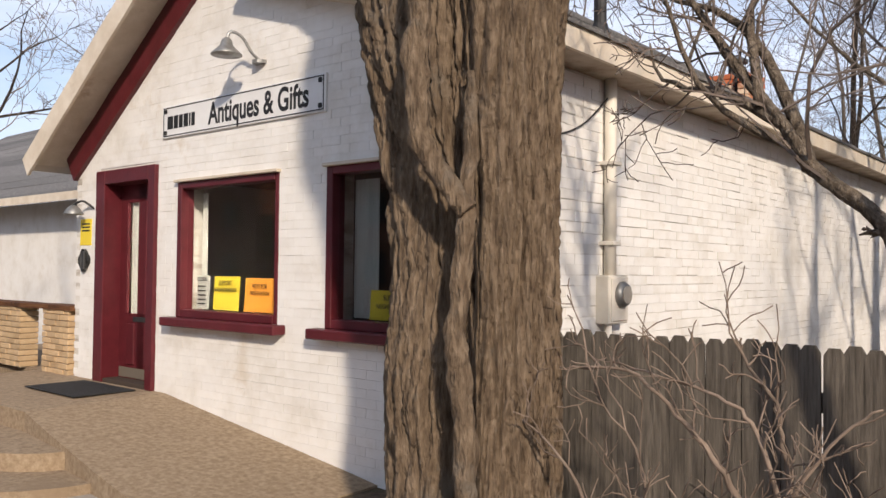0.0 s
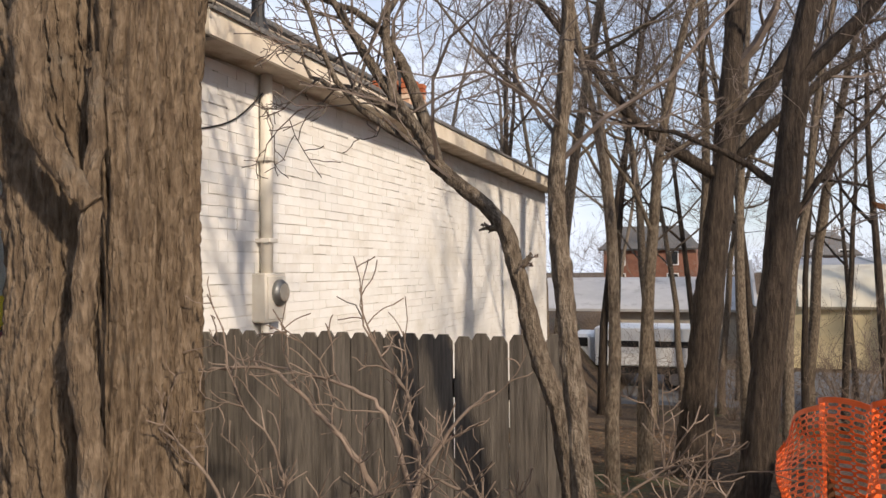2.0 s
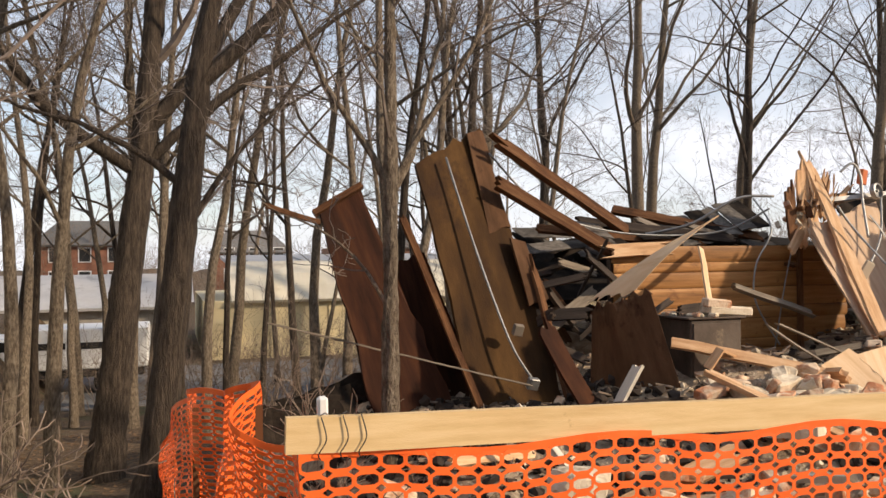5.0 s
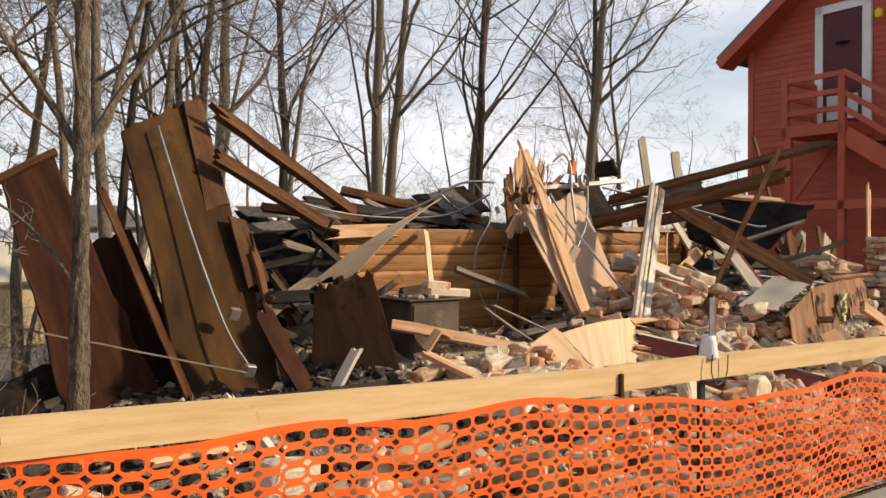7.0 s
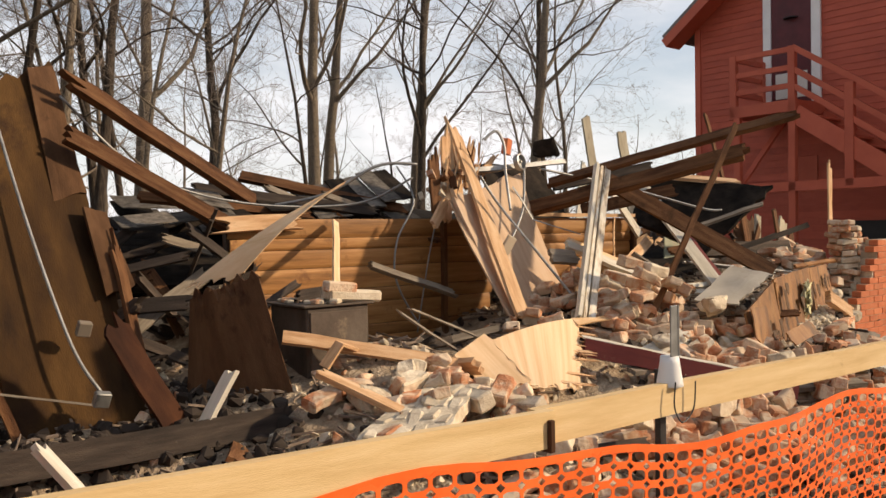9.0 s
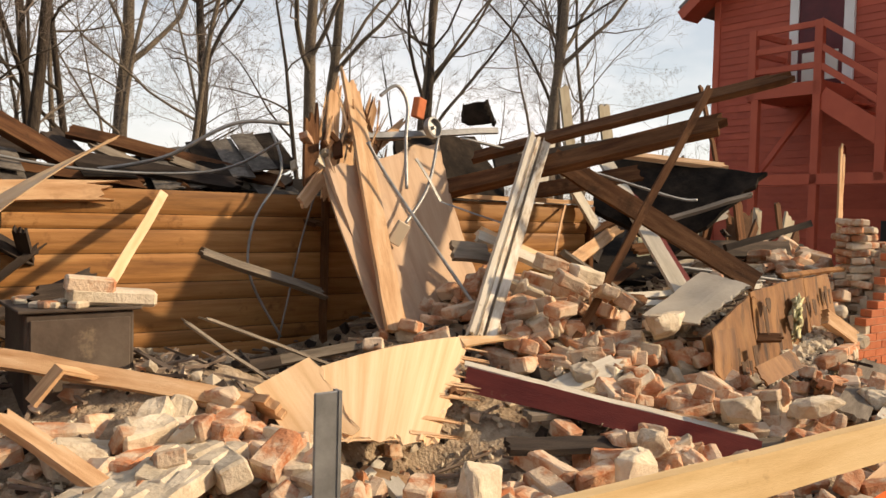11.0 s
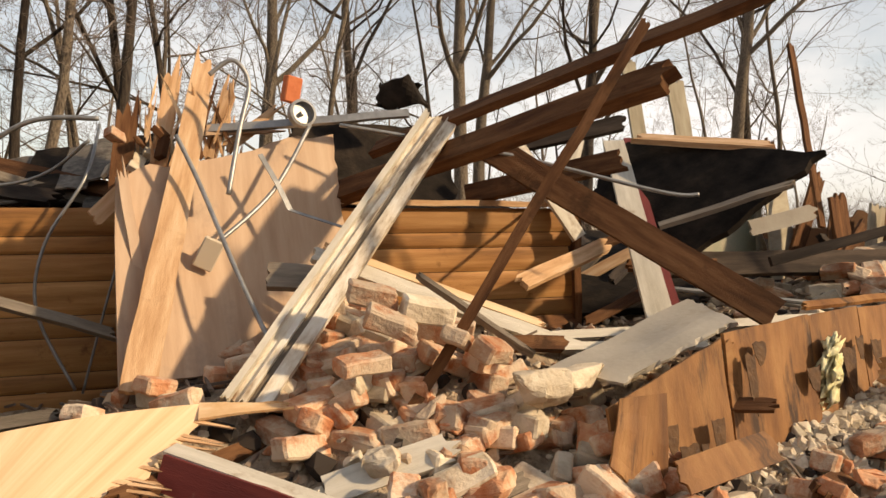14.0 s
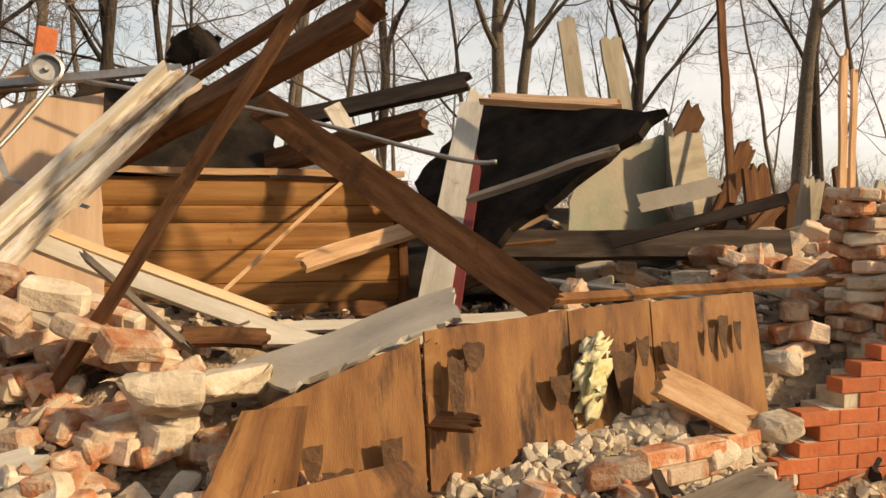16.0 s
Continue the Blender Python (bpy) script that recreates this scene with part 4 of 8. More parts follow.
def tree(name, at, r, height, seed, bark, label, lean=(0, 0), kids=(10, 7, 5, 4), top=4, line=None, group="", extra=()):
    """A bare tree: trunk and main limbs, and a crown of fine branches. line: the trunk's own places, when it bends."""
    rng = random.Random(seed)
    ob = thing(name, at, label, "tree", group)
    V, F = ([], []), ([], [])
    o = Vector((0, 0, 0))
    if line:
        pts = bent([Vector(q) - Vector(at) for q in line], 18)
        rads = [r * (1 + 0.35 * math.exp(-k / 6)) * (1 - 0.62 * k / len(pts)) * (1 + 0.10 * noise.noise((k * 0.16, seed, 0))) for k in range(len(pts))]
        tube_data(V[0], F[0], pts, rads, 28, cap=False)
        for k, v in enumerate(V[0]):
            c = pts[k // 28]
            u = (v - c) / max(1e-6, (v - c).length)
            turn = 4.2 * max(1.0, r / 0.06) ** 0.5
            furrow = abs(noise.noise((u.x * turn, u.y * turn, v.z * 2.2 + seed))) - 0.2
            scale_ = abs(noise.noise((u.x * 6, u.y * 6, v.z * 13 + seed))) - 0.2
            V[0][k] = v + u * rads[k // 28] * (0.24 * min(1.0, 0.05 / r) * noise.noise((u.x, u.y, v.z * 4.5 + seed)) + (0.34 if r < 0.08 else 0.20) * furrow + (0.42 if r < 0.08 else 0.16) * scale_)
        for q in range(kids[0]):
            i = rng.randrange(len(pts) // 2, len(pts) - 1)
            way = Vector((rng.uniform(-1, 1), rng.uniform(-1, 1), rng.uniform(0.1, 1.0)))
            grow(V, F, pts[i], way, rads[i] * rng.uniform(0.25, 0.5), height * rng.uniform(0.15, 0.35), 2, top, rng, kids)
        grow(V, F, pts[-1], pts[-1] - pts[-2], rads[-1], height * 0.35, 1, top, rng, kids)
    else:
        flare = [o + Vector((0, 0, -0.15)), Vector((0, 0, 0.25)), Vector((lean[0] * 0.1, lean[1] * 0.1, 0.9))]
        tube_data(V[0], F[0], flare, [r * 1.5, r * 1.15, r], 10, cap=False)
        grow(V, F, flare[-1] * 0.9, Vector((lean[0], lean[1], 1)), r, height, 0, top, rng, kids, sides=(12, 7, 4, 3, 3))
    for p0, way, rr, ln in extra:
        grow(V, F, Vector(p0) - Vector(at), Vector(way), rr, ln, 1, top, rng, kids)
    t = new("trunk", raw_mesh(V[0], F[0], "trunk", bark, True))
    c = new("crown", raw_mesh(V[1], F[1], "crown", "twig", False))
    t.parent = c.parent = ob
    return ob


# the great trunk beside the pavement: two fused stems with deep furrowed bark
def great_trunk():
    at = (-2.60, 3.43, -0.05)
    ob = thing("old_tree", at, "massive old tree trunk with deeply furrowed brown bark", "tree")
    rng = random.Random(11)
    nz, na = 400, 380
    V, F = [], []

    def radius(a, z):
        base = 0.365 + 0.05 * math.exp(-z * 1.6) + 0.012 * math.sin(z * 2.1)
        lobes = 0.035 * math.cos(2 * a + 0.4) + 0.045 * math.cos(3 * a + 1.0 + 0.35 * z) + 0.02 * math.cos(5 * a - 0.5 * z)
        ca, sa = math.cos(a), math.sin(a)
        big = noise.noise((ca * 1.6, sa * 1.6, z * 0.55)) * 0.055
        drift = 0.40 * noise.noise((ca * 2.2, sa * 2.2, z * 1.1))
        plate = noise.noise((ca * 9.5 + drift, sa * 9.5 - drift, z * 1.25 + 5))
        ridge = (0.42 - abs(plate)) * 0.065
        crack = -0.030 * max(0.0, 1 - abs(noise.noise((ca * 13 + 3 + drift, sa * 13, z * 2.0))) * 5)
        cross = -0.009 * max(0.0, 1 - abs(noise.noise((ca * 10 + 9, sa * 10, z * 11 + 2 * drift))) * 5)
        fine = noise.noise((ca * 26, sa * 26, z * 8)) * 0.010 + noise.noise((ca * 55, sa * 55, z * 36)) * 0.004
        swell = 0.075 * math.exp(-((z - 1.10) / 0.34) ** 2) * max(0.0, math.cos(a + 2.05)) ** 6
        crack += swell
        return base + lobes + big + ridge + crack + cross + fine

    for i in range(nz + 1):
        z = 4.4 * i / nz
        spread = smooth(1.1, 3.8, z)
        for k in range(na):
            a = 2 * math.pi * k / na
            rr = radius(a, z)
            x, y = rr * math.cos(a), rr * math.sin(a)
            seam = math.exp(-((math.cos(a + 1.30) - 1) ** 2) * 900)
            x, y = x * (1 - 0.24 * seam), y * (1 - 0.24 * seam)
            # the left stem leans outwards as it rises
            c = -0.764 * x - 0.645 * y
            if c > 0:
                x, y = x - 0.764 * c * 1.15 * spread, y - 0.645 * c * 1.15 * spread
            V.append((x + 0.02 * z - 0.02, y, z))
    for i in range(nz):
        for k in range(na):
            p, q = i * na + k, i * na + (k + 1) % na
            F.append((p, q, q + na, p + na))
    t = new("trunk", raw_mesh(V, F, "trunk", "bark", True))
    t.parent = ob
    W, G = ([], []), ([], [])
    for p, way, r in (((-0.45, 0, 4.2), (-0.5, 0.1, 1), 0.30), ((0.18, 0.05, 4.2), (0.2, 0.1, 1), 0.33)):
        grow(W, G, Vector(p), Vector(way), r, 6.5, 0, 4, rng, (7, 6, 4, 4))
    limb = new("limbs", raw_mesh(W[0], G[0], "limbs", "bark", True))
    crown = new("crown", raw_mesh(W[1], G[1], "crown", "twig"))
    limb.parent = crown.parent = ob
    # a strap-like root of bark that winds up the face, and a healed knot
    BASE[ob] = Vector(at)
    for pts, r, taper in (([(-2.40, 3.05, 0.0), (-2.41, 3.05, 0.5), (-2.425, 3.035, 0.76), (-2.44, 3.03, 1.0), (-2.47, 3.01, 1.23), (-2.455, 3.02, 1.34), (-2.435, 3.04, 1.63), (-2.43, 3.05, 1.84), (-2.44, 3.08, 2.1), (-2.46, 3.12, 2.5)], 0.062, 0.55),
                          ([(-2.405, 3.03, 1.83), (-2.48, 2.99, 1.93), (-2.555, 2.94, 2.05), (-2.60, 2.91, 2.18), (-2.625, 2.90, 2.36), (-2.63, 2.90, 2.56), (-2.62, 2.91, 2.85), (-2.66, 2.92, 3.4), (-2.74, 2.95, 4.0)], 0.052, 1.25)):
        vine = tube([q + Vector((0.604, -0.797, 0)) * 0.035 for q in bent(pts, 16)], r, 20, taper)
        for v in vine.verts:
            q = v.co
            v.co = q + Vector((noise.noise(q * 6), noise.noise(q * 6 + Vector((5, 0, 0))), 0)) * 0.022 + Vector((noise.noise(Vector((q.x * 40, q.y * 40, q.z * 14))), noise.noise(Vector((q.x * 40 + 7, q.y * 40, q.z * 14))), 0)) * 0.016
        part("root_strap", vine, "bark", ob, "paler bark strap winding up the trunk", True)


great_trunk()

tree("leaning_tree", (-0.52, 3.72, -0.2), 0.046, 3.2, 21, "bark_tan", "thin leaning tree with broken knobs", kids=(9, 5, 4, 3), top=4,
     line=[(-0.44, 3.72, -0.1), (-0.52, 3.7, 0.83), (-0.62, 3.7, 1.16), (-0.72, 3.7, 1.54), (-0.80, 3.7, 1.76), (-1.07, 3.7, 2.01), (-1.19, 3.7, 2.2), (-1.39, 3.75, 2.46), (-1.61, 3.8, 2.8)],
     extra=[((-0.72, 3.7, 1.55), (0.6, -0.3, 0.25), 0.03, 0.09), ((-0.79, 3.7, 1.72), (-0.9, -0.3, 0.1), 0.02, 0.10), ((-1.08, 3.7, 2.0), (-0.3, 0.2, 1), 0.035, 1.7),
            ((-1.19, 3.7, 2.2), (-0.9, 0.3, 0.8), 0.028, 1.6), ((-1.3, 3.72, 2.3), (0.1, 0.1, 1), 0.026, 1.5), ((-1.15, 3.7, 2.1), (-1, -0.3, 0.35), 0.02, 1.4)])
tree("young_tree", (-0.40, 3.4, -0.1), 0.047, 4.0, 22, "bark_tan", "slender young tree with rough scaly tan bark", kids=(6, 5, 4, 3),
     line=[(-0.36, 3.4, -0.1), (-0.39, 3.4, 0.69), (-0.45, 3.4, 1.39), (-0.48, 3.4, 1.85), (-0.44, 3.4, 2.3), (-0.42, 3.4, 2.7), (-0.40, 3.4, 4.2)])
tree("oak_tree", (0.31, 7.1, -0.4), 0.140, 5.0, 23, "bark_dark", "dark ridged oak with a heavy fork", kids=(4, 5, 4, 3),
     line=[(0.22, 7.1, -0.5), (0.36, 7.1, 0.1), (0.55, 7.1, 1.79), (0.66, 7.1, 2.7), (0.73, 7.1, 3.3), (0.95, 7.1, 4.3), (1.2, 7.2, 5.6)],
     extra=[((0.62, 7.1, 2.9), (0.75, 0.1, 0.75), 0.070, 3.2), ((0.50, 7.1, 2.2), (-0.5, 0.5, 0.6), 0.035, 1.8), ((0.45, 7.1, 1.5), (0.5, -0.1, 1.2), 0.030, 3.0)])
tree("maple_tree", (-0.26, 10.4, -0.9), 0.215, 8.0, 24, "bark_dark", "large dark brown maple with spreading limbs", kids=(4, 5, 4, 3),
     line=[(-0.30, 10.4, -1.0), (-0.22, 10.4, -0.3), (-0.05, 10.4, 1.2), (0.15, 10.4, 2.8), (0.33, 10.4, 4.9), (0.5, 10.5, 7.2)],
     extra=[((0.1, 10.4, 2.6), (-0.9, 0, 1.0), 0.085, 5.0), ((0.2, 10.4, 3.1), (0.8, 0.1, 1.1), 0.10, 5.5), ((0.18, 10.4, 2.7), (0.8, -0.3, 0.9), 0.07, 4.0)])
tree("thin_tree", (1.80, 5.44, -0.1), 0.062, 3.8, 25, "bark_tan", "thin rough-barked tree before the collapsed panels", kids=(10, 6, 4, 4),
     line=[(1.78, 5.44, -0.2), (1.81, 5.44, 0.6), (1.83, 5.44, 2.02), (1.84, 5.44, 3.24), (1.86, 5.46, 5.2)],
     extra=[((1.83, 5.44, 1.95), (0.5, 0.05, 1.1), 0.026, 2.6), ((1.83, 5.44, 1.98), (-0.4, 0.1, 1.1), 0.028, 2.2), ((1.83, 5.44, 2.0), (0.75, 0.25, 1.2), 0.024, 3.0), ((1.82, 5.44, 1.2), (-0.5, -0.2, 0.9), 0.016, 1.2)])
tree("slim_tree", (-0.79, 10.17, -0.9), 0.085, 6.5, 26, "bark_tan", "slim pale tree in the wood", kids=(7, 6, 5, 3))
tree("slim_tree", (-0.97, 8.64, -0.75), 0.068, 5.5, 27, "bark_tan", "slim brown tree in the wood", kids=(7, 6, 5, 3), lean=(0.04, 0))

# the wood behind: a few kinds, each copied with its own turn
KINDS = [tree("wood_tree", (-3.2 + k * 0.9, 16 + 1.3 * k, -1.5), 0.075 + 0.015 * (k % 3), 8.5 + k % 3, 40 + k, "bark_dark" if k % 2 else "bark_tan", "bare tree standing in the wood", kids=(8, 6, 5, 4), group="trees of the wood",
              lean=(0.08 * math.sin(k * 2.1), 0.06 * math.cos(k))) for k in range(5)]
BIG = [tree("tall_tree", (16.2, 26, -1.7), 0.27, 17, 61, "bark_tan", "tall bare tree behind the ruin", kids=(10, 6, 5, 3), group="tall trees behind the ruin"),
       tree("tall_tree", (20.4, 26, -1.7), 0.20, 17, 62, "bark_dark", "tall bare tree behind the ruin", kids=(10, 6, 5, 3), group="tall trees behind the ruin")]
rngt = random.Random(77)


def plant(kind, s, d, size=None):
    k = size or rngt.uniform(0.85, 1.2)
    copy = copy_thing(kind, STREET @ Matrix.Translation((s, d, ground_z(s, d) - 0.05)) @ pose(0, 0, 0, 0, 0, rngt.uniform(0, 360)))
    copy.scale = (k, k, k)
    return copy


for s, d in ((-2.3, 12.4), (-1.6, 13.5), (0.4, 13.0), (0.9, 12.2), (2.4, 14.0), (3.2, 17.0), (-0.2, 15.0), (1.6, 17.5), (-2.0, 17.2), (3.9, 13.2), 
             (5.9, 16.5), (4.6, 16.0), (6.6, 18.4), (10.5, 22), (9.3, 24), (12.5, 25), (14.5, 23.2), (13.2, 27), (7.3, 22.5), (20.5, 27),
             (23.5, 22.5), (27, 26), (30, 27), (19.5, 32), (25, 33), (5.2, 19.5), (8, 26), (3, 22)):
    plant(rngt.choice(KINDS), s, d)
for s, d, k in ((4.7, 15.5, 1.35), (5.9, 16.0, 1.3), (6.5, 17.4, 1.4), (7.4, 18.2, 1.2), (3.4, 14.8, 1.2)):
    plant(rngt.choice(KINDS), s, d, k)
for s, d in ((16.9, 26.4), (20.9, 26.6), (26.8, 26.0), (28.0, 26.3), (12.4, 26.0), (9.8, 25.0)):
    plant(rngt.choice(BIG), s, d, rngt.uniform(0.8, 1.05))
for k in range(20):
    plant(rngt.choice(KINDS), -34 + k * 5.6 + rngt.uniform(-1, 1), rngt.uniform(38, 62), rngt.uniform(1.0, 1.5))
for s, d in ((-9.5, 19), (-5.0, 19.5), (-7.2, 21), (-12, 18), (-14.5, 9.2), (-11.5, 8.0), (-4.2, 17.2), (-6, 24)):
    plant(rngt.choice(KINDS), s, d, 0.9)
for s, d in ((-1.2, 16.0), (0.6, 16.2), (1.3, 14.6), (2.0, 15.6), (0.0, 18.5), (-0.8, 19.0), (3.6, 18.8)):
    plant(rngt.choice(KINDS), s, d, rngt.uniform(0.55, 0.95))
# trees and a dark house across the street, which the shop's windows mirror
for s, d in ((-16, -11), (-20, -13), (-24, -10.5), (-28, -14), (-33, -12), (-38, -15), (-13, -14), (-44, -13), (-22, -18), (-31, -19)):
    plant(rngt.choice(BIG), s, d, rngt.uniform(0.7, 1.0))
# a small tree by the porch
tree("porch_tree", (-10.4, 3.7, 0.2), 0.07, 4.0, 71, "bark_dark", "small bare tree beside the porch", kids=(9, 6, 4, 3), lean=(0.05, 0))


def shrub(at, seed, high=0.9, stems=6, label="leafless tangled shrub before the fence"):
    rng = random.Random(seed)
    V, F = ([], []), ([], [])
    for k in range(stems):
        grow(V, F, Vector((rng.uniform(-0.12, 0.12), rng.uniform(-0.1, 0.1), -0.05)), Vector((rng.uniform(-0.9, 0.9), rng.uniform(-0.5, 0.4), rng.uniform(0.5, 1.2))),
             rng.uniform(0.006, 0.013), high * rng.uniform(0.8, 1.4), 2, 4, rng, (4, 4, 5, 3), sides=(5, 5, 5, 4, 3))
    ob = new("shrub", raw_mesh(V[1], F[1], "shrub", "shrub"))
    ob.matrix_world = STREET @ Matrix.Translation(at)
    return tagged(ob, label, "shrub", "shrubs before the fence")


def stout_shrub(at, stems, seed, label):
    """A shrub whose main stems follow their own lines, with thorny side twigs."""
    rng = random.Random(seed)
    ob = thing("shrub", at, label, "shrub", "shrubs before the fence")
    for r, pts in stems:
        V, F = ([], []), ([], [])
        line = bent([Vector(q) - Vector(at) for q in pts], 5)
        line = [q + Vector((rng.uniform(-1, 1), rng.uniform(-1, 1), rng.uniform(-1, 1))) * 0.008 for q in line]
        tube_data(V[1], F[1], line, [max(0.003, r * (1 - 0.75 * k / len(line))) for k in range(len(line))], 7)
        for k in range(9):
            i = rng.randrange(len(line) // 4, len(line) - 1)
            way = (line[i + 1] - line[i]).normalized() + Vector((rng.uniform(-1, 1), rng.uniform(-0.6, 0.6), rng.uniform(-0.4, 0.9)))
            grow(V, F, line[i], way, r * 0.38, rng.uniform(0.12, 0.42), 3, 4, rng, (3, 3, 3, 3), sides=(5, 5, 5, 4, 3))
        st = new("stem", raw_mesh(V[1], F[1], "stem", "shrub", True))
        st.parent = ob


stout_shrub((-1.18, 3.35, -0.05), [
    (0.019, [(-1.14, 3.36, -0.05), (-1.18, 3.35, 0.35), (-1.26, 3.35, 0.64), (-1.39, 3.34, 0.83), (-1.51, 3.33, 0.95), (-1.74, 3.33, 1.12), (-2.07, 3.35, 1.10)]),
    (0.016, [(-1.12, 3.38, -0.05), (-1.06, 3.36, 0.4), (-1.05, 3.35, 0.71), (-1.08, 3.35, 0.88), (-1.11, 3.35, 1.05), (-1.23, 3.36, 1.20), (-1.25, 3.36, 1.29)]),
    (0.014, [(-1.10, 3.34, -0.05), (-1.05, 3.33, 0.5), (-1.17, 3.32, 0.91), (-1.29, 3.32, 1.03), (-1.54, 3.33, 1.10), (-1.78, 3.34, 1.13)]),
    (0.013, [(-1.12, 3.33, -0.05), (-1.10, 3.30, 0.5), (-0.9, 3.30, 0.90), (-0.72, 3.32, 1.07)])], 201, "leafless shrub with stout pale stems before the fence")
stout_shrub((-1.85, 3.2, -0.05), [
    (0.013, [(-1.75, 3.2, -0.05), (-1.80, 3.2, 0.4), (-2.0, 3.2, 0.72), (-2.25, 3.25, 0.86)]),
    (0.012, [(-1.72, 3.2, -0.05), (-1.6, 3.2, 0.4), (-1.62, 3.22, 0.75), (-1.85, 3.25, 1.0)]),
    (0.010, [(-1.70, 3.2, -0.05), (-1.45, 3.2, 0.35), (-1.25, 3.2, 0.6), (-1.0, 3.2, 0.72)])], 202, "leafless shrub with stout pale stems before the fence")
stout_shrub((-0.65, 3.4, -0.08), [
    (0.015, [(-0.62, 3.45, -0.08), (-0.70, 3.42, 0.4), (-0.85, 3.40, 0.62), (-1.05, 3.38, 0.70)]),
    (0.012, [(-0.60, 3.4, -0.08), (-0.48, 3.4, 0.4), (-0.30, 3.42, 0.62), (-0.05, 3.45, 0.80)])], 203, "leafless shrub with stout pale stems before the fence")
for k, (s, d) in enumerate(((-1.5, 3.55), (-0.25, 3.6))):
    shrub((s, d, ground_z(s, d)), 90 + k, 0.8, 5)
# brush along the far edge of the wood
BRUSH = [shrub((4 + 2 * k, 15 + k, ground_z(4 + 2 * k, 15 + k)), 120 + k, 2.0, 14, "leafless brush at the edge of the wood") for k in range(3)]
for k in range(60):
    s, d = rngt.uniform(7, 36), rngt.uniform(13.5, 33)
    s += 3 * (d > 26)
    o = copy_thing(rngt.choice(BRUSH), STREET @ Matrix.Translation((s, d, ground_z(s, d))) @ pose(0, 0, 0, 0, 0, rngt.uniform(0, 360)))
    o.scale = [rngt.uniform(0.8, 1.5)] * 3
for k in range(60):
    s, d = rngt.uniform(-45, 85), rngt.uniform(52, 85)
    o = copy_thing(rngt.choice(BRUSH), STREET @ Matrix.Translation((s, d, ground_z(s, d))) @ pose(0, 0, 0, 0, 0, rngt.uniform(0, 360)))
    o.scale = [rngt.uniform(1.8, 2.8)] * 3
for s, d in ((1.9, 12.8), (0.2, 17.0), (1.2, 18.0), (2.3, 17.2), (3.2, 18.5), (-1.0, 18.0), (0.8, 21.0), (2.8, 21.5), (4.2, 20.5), (-2.2, 21.0), (5.2, 22.0)):
    o = copy_thing(rngt.choice(BRUSH), STREET @ Matrix.Translation((s, d, ground_z(s, d))) @ pose(0, 0, 0, 0, 0, rngt.uniform(0, 360)))
    o.scale = [rngt.uniform(0.7, 1.0)] * 3
shrub((1.55, 5.2, -0.2), 99, 1.1, 7, "leafless thin shrub beside the ruin")

# fence of dog-eared pickets
fence = thing("picket_fence", (-1.6, 4.1, 0), "weathered grey wooden fence of dog-eared pickets", "fence")
rngf = random.Random(8)
for k in range(24):
    s = -2.78 + 0.0935 * k
    w, h = 0.0925, 1.22 + rngf.uniform(-0.012, 0.012)
    z0 = ground_z(s, 4.1) - 0.02
    bm = bmesh.new()
    out = [(-w / 2, z0), (w / 2, z0), (w / 2, h - 0.035), (w / 2 - 0.022, h), (-w / 2 + 0.022, h), (-w / 2, h - 0.035)]
    tilt = rngf.uniform(-0.006, 0.006)
    fr = [bm.verts.new((s + x + tilt * (z - z0), 4.09 + rngf.uniform(-0.002, 0.002), z)) for x, z in out]
    bk2 = [bm.verts.new((v.co.x, v.co.y + 0.018, v.co.z)) for v in fr]
    bm.faces.new(fr)
    bm.faces.new(bk2[::-1])
    for q in range(6):
        bm.faces.new((fr[q], bk2[q], bk2[(q + 1) % 6], fr[(q + 1) % 6]))
    bmesh.ops.recalc_face_normals(bm, faces=bm.faces)
    part("picket", bm, "picket", fence)
for z in (0.25, 0.95):
    part("fence_rail", one_board((-2.8, 4.13, z), (-0.58, 4.13, z), 0.09, 0.038, (0, 1, 0)), "picket", fence)
for s in (-2.7, -0.64):
    part("fence_post", block((s, 4.19, 0.45), (0.09, 0.09, 1.5), bevel=0.004), "picket", fence)

# leaf litter under the trees
rngl = random.Random(15)
V, F = [], []
for k in range(9000):
    s, d = rngl.uniform(-2.7, 4.5), 3.1 + 11 * rngl.random() ** 1.6
    z = ground_z(s, d) + rngl.uniform(0.004, 0.03)
    a, r = rngl.uniform(0, 6.28), rngl.uniform(0.02, 0.045)
    x, y = math.cos(a) * r, math.sin(a) * r
    b = len(V)
    V += [(s - x, d - y, z + rngl.uniform(0, 0.015)), (s + y * 0.5, d - x * 0.5, z), (s + x, d + y, z + rngl.uniform(0, 0.02)), (s - y * 0.5, d + x * 0.5, z + 0.008)]
    F.append((b, b + 1, b + 2, b + 3))
litter = new("leaf_litter", raw_mesh(V, F, "leaf_litter", "leaf"))
litter.matrix_world = STREET
tagged(litter, "dry brown leaves scattered on the soil", "leaf litter", kind="stuff")

# ---- the ruin ----


